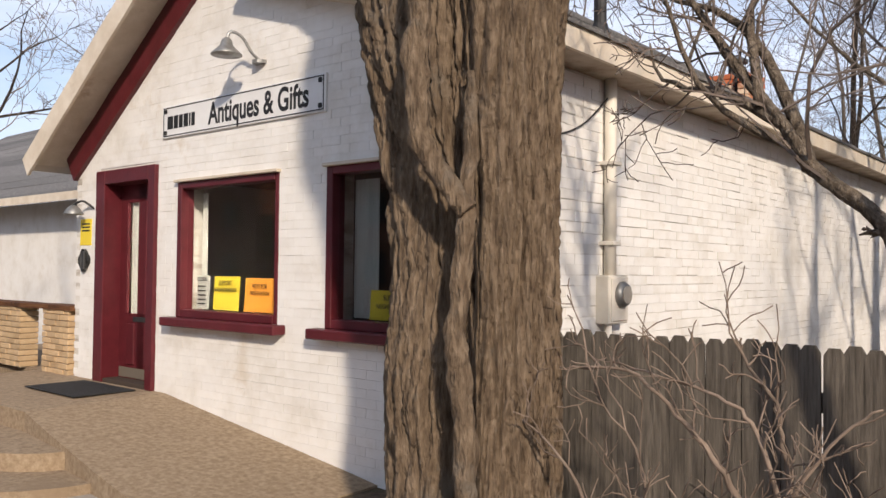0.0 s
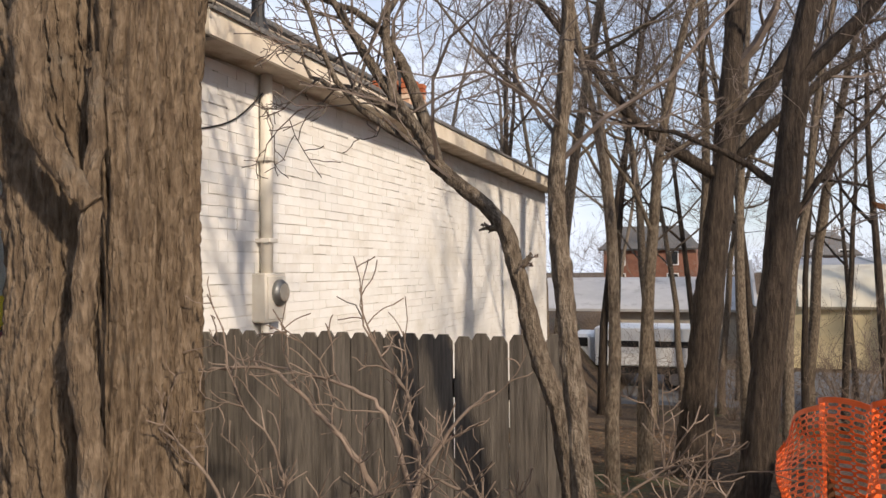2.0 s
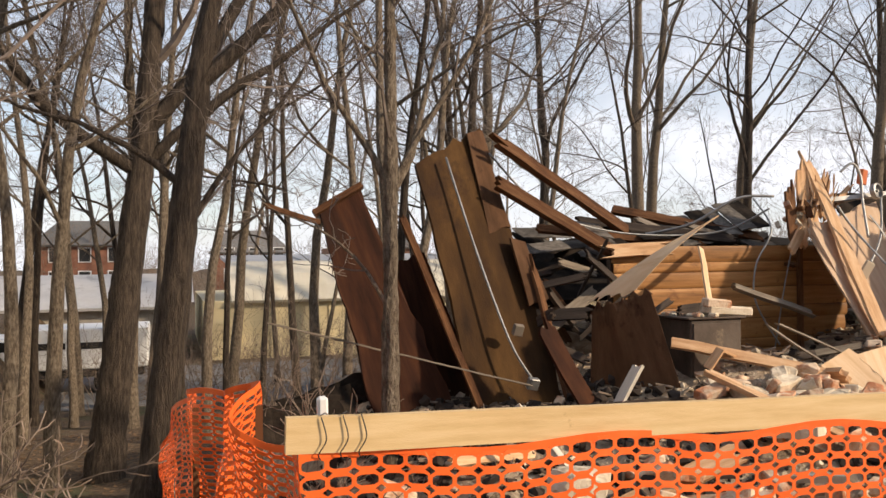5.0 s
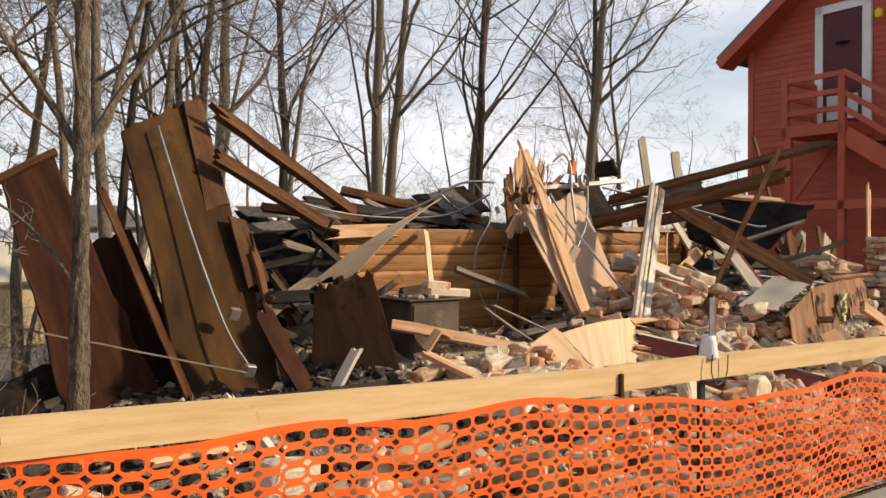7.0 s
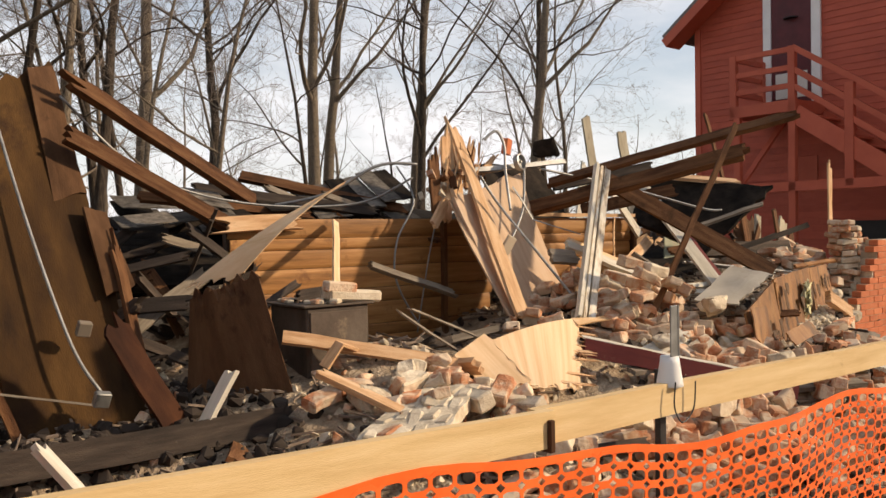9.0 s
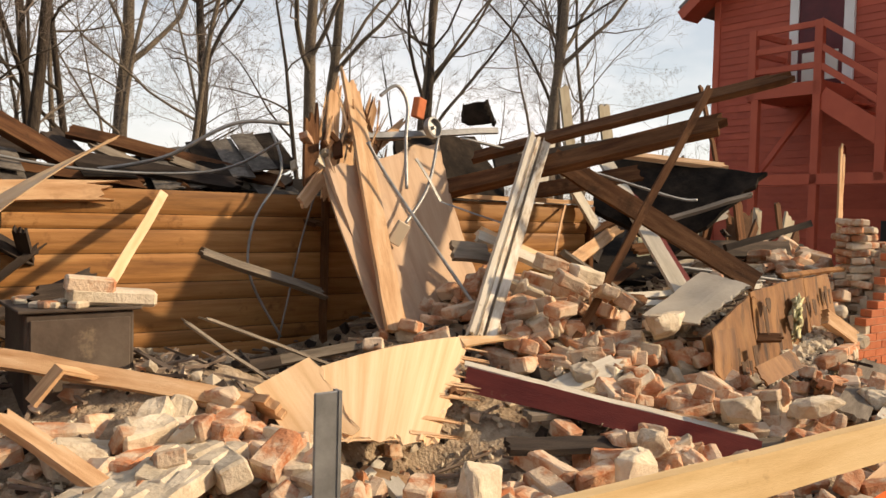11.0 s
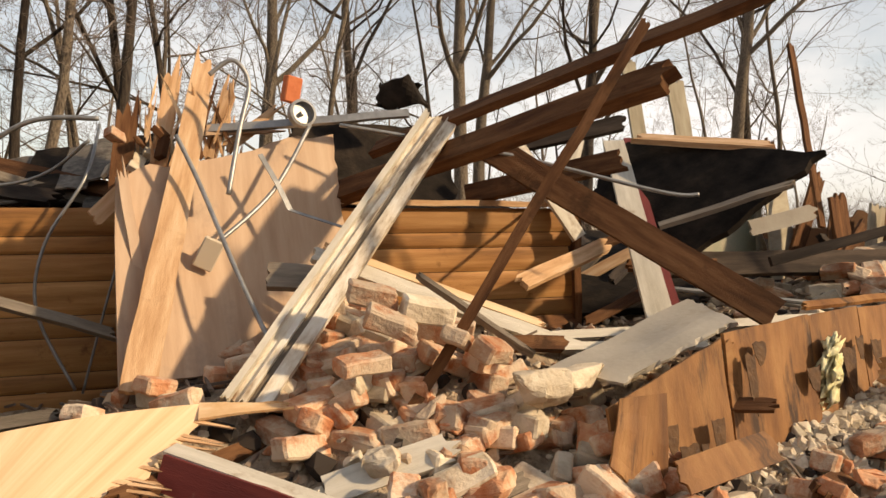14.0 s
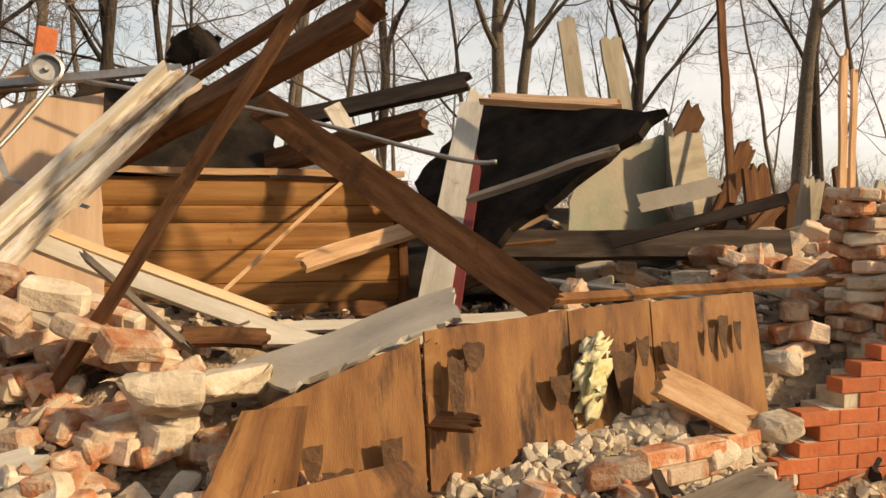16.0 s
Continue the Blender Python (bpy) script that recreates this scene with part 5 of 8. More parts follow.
def heap_z(s, d):
    side = smooth(0.8, 2.4, s) * (1 - smooth(12.0, 14.0, s))
    left = 0.45 + 0.55 * smooth(3.2, 4.8, s)
    front = smooth(3.7, 6.0, d) * 0.78 * left + 0.03 * smooth(2.9, 3.3, d)
    if s > 9.6:
        front *= 1 - 0.75 * smooth(9.6, 10.4, s) * (1 - smooth(5.0, 5.5, d))
    back = 1 - smooth(8.5, 11.5, d)
    bump = 0.22 * math.exp(-((s - 7.35) / 0.8) ** 2 - ((d - 5.95) / 0.45) ** 2) + 0.12 * math.exp(-((s - 4.6) / 0.9) ** 2 - ((d - 4.7) / 0.6) ** 2)
    bump += 0.16 * math.exp(-((s - 9.75) / 0.35) ** 2 - ((d - 5.05) / 0.25) ** 2)
    bump -= 0.50 * math.exp(-((s - 5.6) / 1.0) ** 2 - ((d - 6.5) / 0.55) ** 2)
    bump += 0.34 * math.exp(-((s - 11.0) / 1.1) ** 2 - ((d - 6.5) / 0.8) ** 2)
    bump -= 0.34 * math.exp(-((s - 5.9) / 0.75) ** 2 - ((d - 5.0) / 0.5) ** 2)
    n = 0.10 * noise.noise((s * 1.7, d * 1.7, 1)) + 0.05 * noise.noise((s * 5, d * 5, 2))
    return ground_z(s, d) * (1 - side * back) + side * back * (front + bump + n * smooth(2.9, 3.6, d)) - 0.03 * (1 - side)


def build_heap():
    ns, nd = 150, 100
    V = [(0.6 + 13.6 * i / ns, 2.96 + 8.8 * (j / nd) ** 1.3, 0) for i in range(ns + 1) for j in range(nd + 1)]
    V = [(s, d, heap_z(s, d) + 0.02) for s, d, _ in V]
    F = [(i * (nd + 1) + j, (i + 1) * (nd + 1) + j, (i + 1) * (nd + 1) + j + 1, i * (nd + 1) + j + 1) for i in range(ns) for j in range(nd)]
    ob = new("rubble_heap", raw_mesh(V, F, "rubble_heap", "heap"))
    ob.matrix_world = STREET
    tagged(ob, "heap of dust, mortar and crushed rubble", "rubble", kind="stuff")


build_heap()

# rail of new lumber with its posts
rail = thing("barrier_rail", (3.5, 2.88, 0), "new pine boards nailed up as a barrier rail", "barrier")
RAIL = [((0.82, 2.88, 0.985), (3.50, 2.88, 0.905)), ((3.45, 2.918, 0.91), (6.75, 2.91, 0.875))]
for a, b in RAIL:
    part("rail_board", one_board(a, b, 0.115, 0.036, (0, -1, 0), warp=0.002), "pine", rail)
for s, h in ((0.98, 0.93), (4.17, 0.95), (6.6, 0.9)):
    bm = block((s, 2.96, h / 2), (0.034, 0.012, h + 0.1))
    solid(bm, (s, 2.974, h / 2), (0.008, 0.03, h + 0.1))
    part("steel_post", bm, "darkmetal", rail, "dark steel fence post")
part("splice_block", block((3.475, 2.872, 0.888), (0.022, 0.05, 0.100), bevel=0.003), "oldwood", rail)
for s in (0.93, 1.0, 1.06):
    part("tie_wire", tube(bent([(s, 2.855, 1.04), (s + 0.015, 2.85, 0.97), (s - 0.01, 2.855, 0.92), (s + 0.02, 2.9, 0.90), (s + 0.03, 2.91, 1.03), (s, 2.86, 1.045)]), 0.0022, 5), "darkmetal", rail)
part("tie_wire", tube(bent([(4.13, 2.87, 0.97), (4.12, 2.868, 0.88), (4.17, 2.87, 0.82), (4.24, 2.872, 0.86), (4.25, 2.87, 0.96)]), 0.003, 5), "darkmetal", rail)
beacon = thing("white_cup_bracket", (4.17, 2.92, 0.94), "white plastic cup with a steel strap on the rail", "beacon")
part("cup", lathe([(0.045, 0), (0.049, 0.003), (0.047, 0.015), (0.036, 0.085), (0.033, 0.11)], (4.165, 2.92, 0.945), 20), "white", beacon, "white plastic cup", True)
bm = block((4.165, 2.90, 1.14), (0.045, 0.006, 0.20), bevel=0.002)
solid(bm, (4.188, 2.905, 1.14), (0.006, 0.02, 0.20))
part("strap", bm, "metal", beacon, "galvanised steel strap")
cap = thing("insulator_cap", (0.95, 2.95, 1.04), "small white plastic post cap", "post cap")
part("cap", block((0.95, 2.95, 1.05), (0.035, 0.035, 0.08), bevel=0.008), "white", cap)


def net_mesh(line, top, low, cell=0.086, high=0.060, crumple=0.01, seed=1):
    """Plastic net with rounded holes, hung along a line of places; top and low: its edges' heights by the way along."""
    rng = random.Random(seed)
    pts = bent([Vector((*p, 0)) for p in line], 10)
    way = [0.0]
    for a, b in zip(pts, pts[1:]):
        way.append(way[-1] + (b - a).length)
    total = way[-1]

    def at(x):
        x = min(max(x, 0), total - 1e-6)
        k = max(i for i in range(len(way)) if way[i] <= x)
        k = min(k, len(pts) - 2)
        f = (x - way[k]) / max(1e-9, way[k + 1] - way[k])
        return pts[k].lerp(pts[k + 1], f)
    nc = int(total / cell)
    V, F = [], []
    ring = [(0.5 + 0.415 * max(-1, min(1, 1.22 * math.cos(a))) * (1 - 0.08 * abs(math.sin(a))), 0.5 + 0.285 * max(-1, min(1, 1.25 * math.sin(a)))) for a in [2 * math.pi * q / 12 for q in range(12)]]
    outer = []
    for q in range(12):
        a = 2 * math.pi * q / 12
        c, s = math.cos(a), math.sin(a)
        m = max(abs(c), abs(s))
        outer.append((0.5 + 0.5 * c / m, 0.5 + 0.5 * s / m))
    for i in range(nc):
        t0, l0 = top(i * cell), low(i * cell)
        nr = max(1, int((t0 - l0) / high))
        for j in range(nr):
            b = len(V)
            for u, v in outer + ring:
                x = (i + u) * cell
                tt, ll = top(x), low(x)
                f = (j + v) / nr
                z = tt + (ll - tt) * f
                p = at(x)
                w1 = noise.noise((x * 1.6, z * 2.2, seed)) * crumple * 3 + noise.noise((x * 5, z * 6, seed + 9)) * crumple
                w2 = noise.noise((x * 1.3, z * 1.7, seed + 4)) * crumple * 2
                V.append((p.x + w1 * 0.6, p.y + w1, z + w2))
            for q in range(12):
                r = (q + 1) % 12
                F.append((b + q, b + r, b + 12 + r, b + 12 + q))
    return V, F


def net(name, label, line, top, low, **kw):
    V, F = net_mesh(line, top, low, **kw)
    bm = bmesh.new()
    vs = [bm.verts.new(v) for v in V]
    for f in F:
        bm.faces.new([vs[k] for k in f])
    bmesh.ops.remove_doubles(bm, verts=bm.verts, dist=0.0012)
    bmesh.ops.solidify(bm, geom=bm.faces[:], thickness=0.0025)
    ob = thing(name, (line[0][0], line[0][1], 0), label, "safety net", "orange safety nets")
    part("netting", bm, "net", ob)
    pts = bent([Vector((*p, 0)) for p in line], 10)
    way, row = 0.0, []
    for k, q in enumerate(pts):
        way += (q - pts[k - 1]).length if k else 0
        w = noise.noise((way * 1.6, top(way) * 2.2, kw["seed"])) * kw["crumple"] * 3 + noise.noise((way * 5, top(way) * 6, kw["seed"] + 9)) * kw["crumple"]
        z = top(way) + noise.noise((way * 1.3, top(way) * 1.7, kw["seed"] + 4)) * kw["crumple"] * 2
        row.append([Vector((q.x + w * 0.6, q.y + w - 0.003, z - 0.012)), Vector((q.x + w * 0.6, q.y + w - 0.003, z + 0.014))])
    part("edge_band", grid_solid(bmesh.new(), row, 0.003, len(row) - 1, 1, way, 0.026), "net", ob)
    return ob


net("safety_net", "bright orange plastic safety net hung under the rail", [(0.86, 2.87), (2.0, 2.86), (3.4, 2.87), (4.6, 2.87), (5.6, 2.9), (6.8, 2.95)],
    lambda x: 0.925 - 0.030 * x - 0.10 * smooth(2.2, 3.6, x) + 0.05 * smooth(3.9, 4.6, x) + 0.012 * math.sin(x * 7), lambda x: 0.06 + 0.02 * math.sin(x * 3), crumple=0.012, seed=3)
net("safety_net", "crumpled orange safety net turning back beside the wood", [(0.86, 2.92), (0.84, 3.15), (0.70, 3.35), (0.80, 3.60), (0.66, 3.80), (0.74, 4.05), (0.52, 4.30), (0.60, 4.7), (0.42, 5.2), (0.5, 6.0)],
    lambda x: 0.84 + 0.20 * smooth(0.25, 0.62, x) - 0.05 * smooth(0.7, 0.9, x) + 0.03 * math.sin(9 * x) - 0.10 * smooth(1.3, 1.7, x) - 0.45 * smooth(1.8, 3.0, x), lambda x: -0.02 - 0.22 * smooth(0.5, 3.5, x), cell=0.074, high=0.034, crumple=0.045, seed=6)
for s, d, z in ((0.80, 3.55, 1.0), (0.58, 4.3, 0.9)):
    solo("net_stake", block((s, d, z / 2 - 0.1), (0.03, 0.03, z + 0.15)), "oldwood", (s, d, 0), "thin wooden stake holding the net", "stake", "net stakes")

# log-clad inner wall, in two stretches


def log_wall(s0, s1, d, z0, tops, label):
    w = thing("log_wall", ((s0 + s1) / 2, d, z0), label, "wall", "log-clad walls")
    z = tops
    k = 0
    while z > z0 + 0.01:
        h = (0.155, 0.095, 0.15, 0.185, 0.12, 0.19, 0.1)[k % 7]
        h = min(h, z - z0)
        z -= h
        bm = bmesh.new()
        nu, nv = 10, 6
        a = s0 + 0.02 * math.sin(k * 2.3)
        b = s1 + 0.02 * math.cos(k * 1.7)
        top = [[Vector((a + (b - a) * i / nu, d - 0.020 * math.sin(math.pi * (0.012 + 0.976 * j / nv)) ** 0.28 + 0.004 * noise.noise((i * 0.7, k, 0)), z + h * j / nv - 0.004 * (j == nv))) for j in range(nv + 1)] for i in range(nu + 1)]
        grid_solid(bm, top, 0.02, nu, nv, b - a, h)
        part("log_siding", bm, "log", w, smooth=False)
        k += 1
    part("wall_stud", slab((s0, d + 0.025, z0), (s1, d + 0.09, tops - 0.03)), "darkwood", w)
    return w


log_wall(4.30, 6.95, 6.97, 0.40, 1.645, "varnished honey-coloured log siding wall, broken off")
log_wall(7.25, 8.92, 6.86, 0.55, 1.645, "varnished honey-coloured log siding wall, broken off")
solo("top_plate", one_board((7.2, 6.85, 1.68), (8.95, 6.85, 1.665), 0.10, 0.035, (0, 0, 1), jag=(0.1, 0.02)), "raw", (8, 6.85, 1.67), "split raw wood strip on the log wall", "board")
solo("end_stud", one_board((8.95, 6.84, 0.6), (8.95, 6.84, 1.63), 0.05, 0.08, (0, -1, 0)), "oldwood", (8.95, 6.84, 0.6), "brown stud at the end of the log wall", "stud")

solo("wall_stud", one_board((6.34, 6.90, 0.6), (6.34, 6.90, 1.64), 0.04, 0.05, (0, -1, 0)), "oldwood", (6.34, 6.9, 0.6), "thin brown stud on the log wall", "stud")

R = random.Random(500)


def plank(name, p0, p1, w, t, material, label, face=(0, -1, 0.3), jag=(0, 0), bow=0.0, group="", category="board", taper=1.0):
    return solo(name, one_board(p0, p1, w, t, face, jag, bow, rng=R, taper=taper), material, p0, label, category, group)


# two tall brown panels at the wood's edge
pa = thing("plywood_wall_piece", (3.0, 6.1, 0.2), "tall stained brown plywood panel leaning with a conduit on it", "panel", "fallen panels")
part("plywood", panel((2.66, 6.15, 0.2), (2.44, 7.10, 2.35), (3.18, 7.42, 2.79), (3.46, 6.15, 0.2), 0.03, 18, 12, (0.02, 0.06, 0.03, 0.0), curl=lambda u, v: -0.10 * math.sin(u * 2.4) * (1 - v), rng=R), "brownply", pa)
part("side_flap", panel((3.05, 6.84, 1.75), (3.00, 7.24, 2.68), (3.20, 7.38, 2.74), (3.29, 6.90, 1.80), 0.012, 6, 4, (0, 0.03, 0.03, 0.05), rng=R), "umberply", pa)
part("torn_flap", panel((3.27, 6.50, 1.12), (3.20, 6.76, 1.72), (3.37, 6.82, 1.68), (3.47, 6.53, 1.18), 0.02, 6, 4, (0, 0.02, 0.02, 0.05), rng=R), "umberply", pa)
part("torn_edge", one_board((3.45, 6.10, 0.3), (3.36, 6.62, 1.45), 0.08, 0.03, (0.6, -1, 0.2), (0.1, 0.2), rng=R), "oldwood", pa)
part("conduit", tube(bent([(2.72, 6.98, 2.42), (2.84, 6.58, 1.6), (2.98, 6.24, 0.9), (3.10, 6.10, 0.62)]), 0.011, 8), "metal", pa, "thin grey conduit", True)
part("junction_box", block((3.10, 6.08, 0.58), (0.09, 0.05, 0.09), (20, 10, 0), 0.006), "metal", pa, "small grey junction box")
part("outlet_box", block((3.06, 6.26, 0.98), (0.08, 0.05, 0.09), (20, 10, 0), 0.006), "greywood", pa)
pb = thing("plywood_wall_piece", (2.2, 6.4, 0.2), "dark red-brown plywood panel leaning beside another", "panel", "fallen panels")
part("plywood", panel((1.95, 6.4, 0.1), (1.60, 6.98, 1.92), (1.98, 7.0, 2.16), (2.72, 6.38, 0.1), 0.03, 14, 10, (0.08, 0.02, 0.12, 0), rng=R, curl=lambda u, v: 0.05 * u * v), "rustply", pb)
part("lower_sheet", panel((2.20, 6.75, 0.1), (2.10, 6.95, 1.50), (2.50, 6.98, 1.62), (3.05, 6.78, 0.1), 0.02, 8, 8, (0, 0.05, 0, 0.05), rng=R), "rustply", pb)
part("top_rim", one_board((1.57, 6.95, 1.93), (1.98, 6.98, 2.17), 0.05, 0.06, (0, -1, 0.5), rng=R), "oldwood", pb)
plank("split_strip", (2.12, 6.2, 1.85), (2.66, 5.95, 0.35), 0.05, 0.03, "oldwood", "narrow brown strip leaning on the panels", jag=(0.05, 0.1))
plank("thin_pole", (1.05, 5.6, 1.15), (2.95, 5.75, 0.62), 0.011, 0.011, "greywood", "thin grey pole lying aslant before the panels", category="pole")
plank("brown_strip", (1.2, 6.9, 1.98), (1.62, 6.95, 1.86), 0.04, 0.02, "oldwood", "short brown strip jutting out", jag=(0.08, 0.02))
plank("split_plank", (3.12, 5.88, 1.02), (3.45, 5.75, 0.35), 0.16, 0.025, "rustply", "dark split plank leaning on a panel", jag=(0.1, 0.1), face=(0.3, -1, 0.2))
# long rafters that slant behind the panels
plank("rafter", (3.30, 7.1, 2.56), (5.2, 7.7, 1.62), 0.13, 0.06, "oldwood", "long broken brown rafter slanting down", face=(0.1, -1, 0.6), jag=(0.25, 0.05), category="beam", group="broken rafters")
plank("rafter", (3.16, 6.9, 2.20), (4.35, 7.0, 1.58), 0.12, 0.06, "oldwood", "long broken brown rafter slanting down", face=(0.1, -1, 0.5), jag=(0.12, 0.05), category="beam", group="broken rafters")
# curled panel, cabinet and old sill
cu = thing("curled_panel", (3.85, 5.8, 0.4), "dark brown plywood panel, curled and torn at the top", "panel", "fallen panels")
part("plywood", panel((3.66, 6.20, 0.22), (3.68, 6.22, 1.18), (3.90, 5.77, 1.34), (4.12, 5.44, 0.24), 0.012, 14, 18, (0, 0.20, 0, 0), curl=lambda u, v: -0.07 * math.sin(math.pi * v) + 0.05 * u * u, rng=R), "umberply", cu)
part("torn_veneer", panel((4.60, 5.88, 1.83), (3.70, 6.34, 1.17), (3.93, 6.02, 1.24), (4.66, 5.86, 1.88), 0.006, 18, 12, (0, 0.16, 0, 0.02), curl=lambda u, v: -0.05 * math.sin(math.pi * u), rng=R), "ply", cu, "pale torn veneer strip")
plank("sill_beam", (1.6, 5.30, 0.46), (3.99, 5.33, 0.46), 0.15, 0.10, "darkwood", "dark old sill beam lying along the ruin", jag=(0.1, 0.12), category="beam")
cab = thing("metal_cabinet", (4.45, 6.0, 0.5), "dark grey metal cabinet under dust and debris", "cabinet")
part("body", slab((4.20, 5.62, 0.40), (4.66, 6.10, 1.06), 0.01), "brownmetal", cab)
part("door", slab((4.22, 5.608, 0.48), (4.64, 5.62, 1.03), 0.004), "brownmetal", cab)
part("top_plate", slab((4.17, 5.60, 1.06), (4.69, 6.12, 1.075), 0.004), "brownmetal", cab)
for k in range(46):
    c = (R.uniform(4.20, 4.62), R.uniform(5.63, 6.05))
    r = R.uniform(0.012, 0.035)
    solo("mortar_crumb", block((c[0], c[1], 1.072 + r * 0.5), (r * 2.4, r * 1.8, r), (0, 0, R.uniform(0, 90)), r * 0.25), R.choice(["mortar", "mortar", "drywall", "brick"]), (c[0], c[1], 1.07), "pale crumb of mortar on the cabinet", "rubble", "mortar crumbs")
solo("red_brick", block((4.48, 5.68, 1.175), (0.21, 0.10, 0.07), (2, 6, -6), 0.01), "brick", (4.48, 5.68, 1.13), "old brick lying on the cabinet", "brick")
solo("mortared_bricks", block((4.58, 5.70, 1.115), (0.38, 0.16, 0.075), (0, 4, -5), 0.015), "mortar", (4.58, 5.70, 1.08), "bricks still joined with mortar", "masonry", "masonry lumps")
plank("board_scrap", (4.30, 5.90, 1.10), (4.60, 5.95, 1.12), 0.10, 0.05, "darkwood", "dark board scrap on the cabinet", jag=(0.08, 0.08))
plank("pale_stick", (5.21, 6.90, 1.62), (4.62, 5.95, 1.12), 0.055, 0.02, "ply", "pale stick leaning on the log wall")
plank("splintered_board", (4.28, 6.90, 1.60), (4.80, 6.92, 1.62), 0.12, 0.04, "raw", "splintered raw wood end on the log wall", jag=(0.25, 0.2))
plank("pine_plank", (4.03, 5.62, 0.90), (5.06, 5.18, 0.66), 0.085, 0.03, "raw", "clean pine plank lying aslant", face=(0.2, -1, 0.5))
plank("bent_band", (4.18, 5.4, 0.72), (4.45, 5.45, 0.80), 0.07, 0.02, "raw", "bent strip of wood among bricks", bow=0.10, face=(0, -0.3, 1))

# tan sheet standing up with its splintered post and pipes
ts = thing("tan_sheet", (6.6, 6.1, 0.8), "pinkish tan plywood sheet standing aslant in the ruin", "panel", "fallen panels")
part("plywood", panel((6.13, 5.82, 0.84), (6.13, 6.58, 1.82), (7.34, 6.97, 2.13), (7.40, 6.36, 0.85), 0.012, 26, 22, (0, 0.08, 0.02, 0.02), curl=lambda u, v: 0.03 * math.sin(math.pi * u), rng=R), "pinkply", ts)
part("edge_board", one_board((6.30, 5.98, 0.80), (6.16, 6.52, 1.80), 0.05, 0.035, (0.1, -1, 0.6), (0.02, 0.15), rng=R), "pinkply", ts)
part("split_plank", one_board((6.20, 5.75, 0.84), (6.62, 7.06, 2.46), 0.15, 0.03, (0.1, -1, 0.6), (0.02, 0.30), rng=R, taper=0.8), "raw", ts, "raw golden plank split to long splinters")
plank("splintered_post", (6.42, 6.80, 1.75), (6.62, 7.06, 2.36), 0.12, 0.06, "raw", "tall splintered raw wood post end", jag=(0.1, 0.30), taper=0.5)
for p0, p1, w, mt in (((6.14, 6.74, 1.70), (6.20, 6.86, 2.16), 0.11, "oldwood"), ((6.30, 6.80, 1.62), (6.44, 6.98, 2.40), 0.09, "raw"), ((6.62, 6.90, 1.92), (6.74, 6.96, 2.30), 0.08, "raw"),
                      ((6.72, 6.92, 1.98), (6.98, 6.94, 2.18), 0.07, "raw"), ((6.02, 6.64, 1.58), (6.22, 6.72, 1.78), 0.09, "raw"), ((6.50, 6.86, 2.06), (6.92, 6.90, 2.10), 0.06, "pinkply")):
    plank("torn_board", p0, p1, w, 0.03, mt, "torn raw wood board end with long splinters", jag=(0.05, 0.16), face=(R.uniform(-0.3, 0.3), -1, 0.2), group="torn boards")
for k in range(44):
    p = Vector((6.45 + R.uniform(-0.22, 0.36), 6.86 + R.uniform(-0.08, 0.12), 1.84 + R.uniform(-0.10, 0.30)))
    w = Vector((R.gauss(0.12, 0.22), R.uniform(-0.2, 0.2), 1.0)).normalized()
    plank("splinter", p, p + w * R.uniform(0.07, 0.24), R.uniform(0.006, 0.028), 0.008, R.choice(["raw", "raw", "ply", "oldwood"]), "torn raw wood splinter", jag=(0.05, 0.10), group="torn splinters", taper=0.35)
for k in range(8):
    c = (6.18 + R.uniform(-0.10, 0.22), 6.80 + R.uniform(-0.04, 0.14), 1.84 + 0.03 * k)
    solo("brick_fragment", block(c, (R.uniform(0.05, 0.14), R.uniform(0.04, 0.08), R.uniform(0.02, 0.06)), (R.uniform(-60, 60), R.uniform(-60, 60), R.uniform(0, 90)), 0.004), R.choice(["oldwood", "mortar", "drywall", "brick"]), c, "broken brick fragment caught on the torn post", "brick", "brick fragments")
can = thing("lamp_can", (7.17, 6.75, 2.12), "round galvanised electrical box on bent conduit", "electrical box")
canb = part("can", lathe([(0.075, 0), (0.08, 0.01), (0.08, 0.05), (0.065, 0.055), (0.06, 0.02), (0.015, 0.02), (0.012, 0.05)], (0, 0, 0), 20), "metal", can)
canb.data.transform(Matrix.Translation(Vector((7.10, 6.72, 2.16)) - BASE[can]) @ pose(0, 0, 0, 80, 0, 15) @ Matrix.Translation(BASE[can]))
part("pipe", tube(bent([(7.15, 6.68, 2.10), (6.9, 6.45, 1.72), (6.60, 6.28, 1.46)]), 0.012, 8), "metal", can, "", True)
part("pipe", tube(bent([(6.60, 6.62, 2.34), (6.72, 6.60, 2.42), (6.80, 6.58, 2.30), (6.74, 6.50, 2.05), (6.66, 6.36, 1.70)]), 0.013, 8), "metal", can, "", True)
part("bracket", block((6.55, 6.28, 1.40), (0.10, 0.03, 0.16), (15, 25, 0), 0.006), "flake", can, "perforated white bracket")
part("pipe", tube(bent([(6.42, 6.48, 2.0), (6.52, 6.36, 1.75), (6.66, 6.0, 1.30), (6.80, 5.72, 0.92)]), 0.012, 8), "metal", can, "", True)
part("strap", one_board((6.85, 6.52, 1.92), (6.98, 6.40, 1.62), 0.03, 0.004, (0.4, -1, 0), rng=R), "metal", can)
part("strap", one_board((6.98, 6.40, 1.62), (7.36, 6.18, 1.48), 0.022, 0.004, (0, -0.6, 1), rng=R), "metal", can)
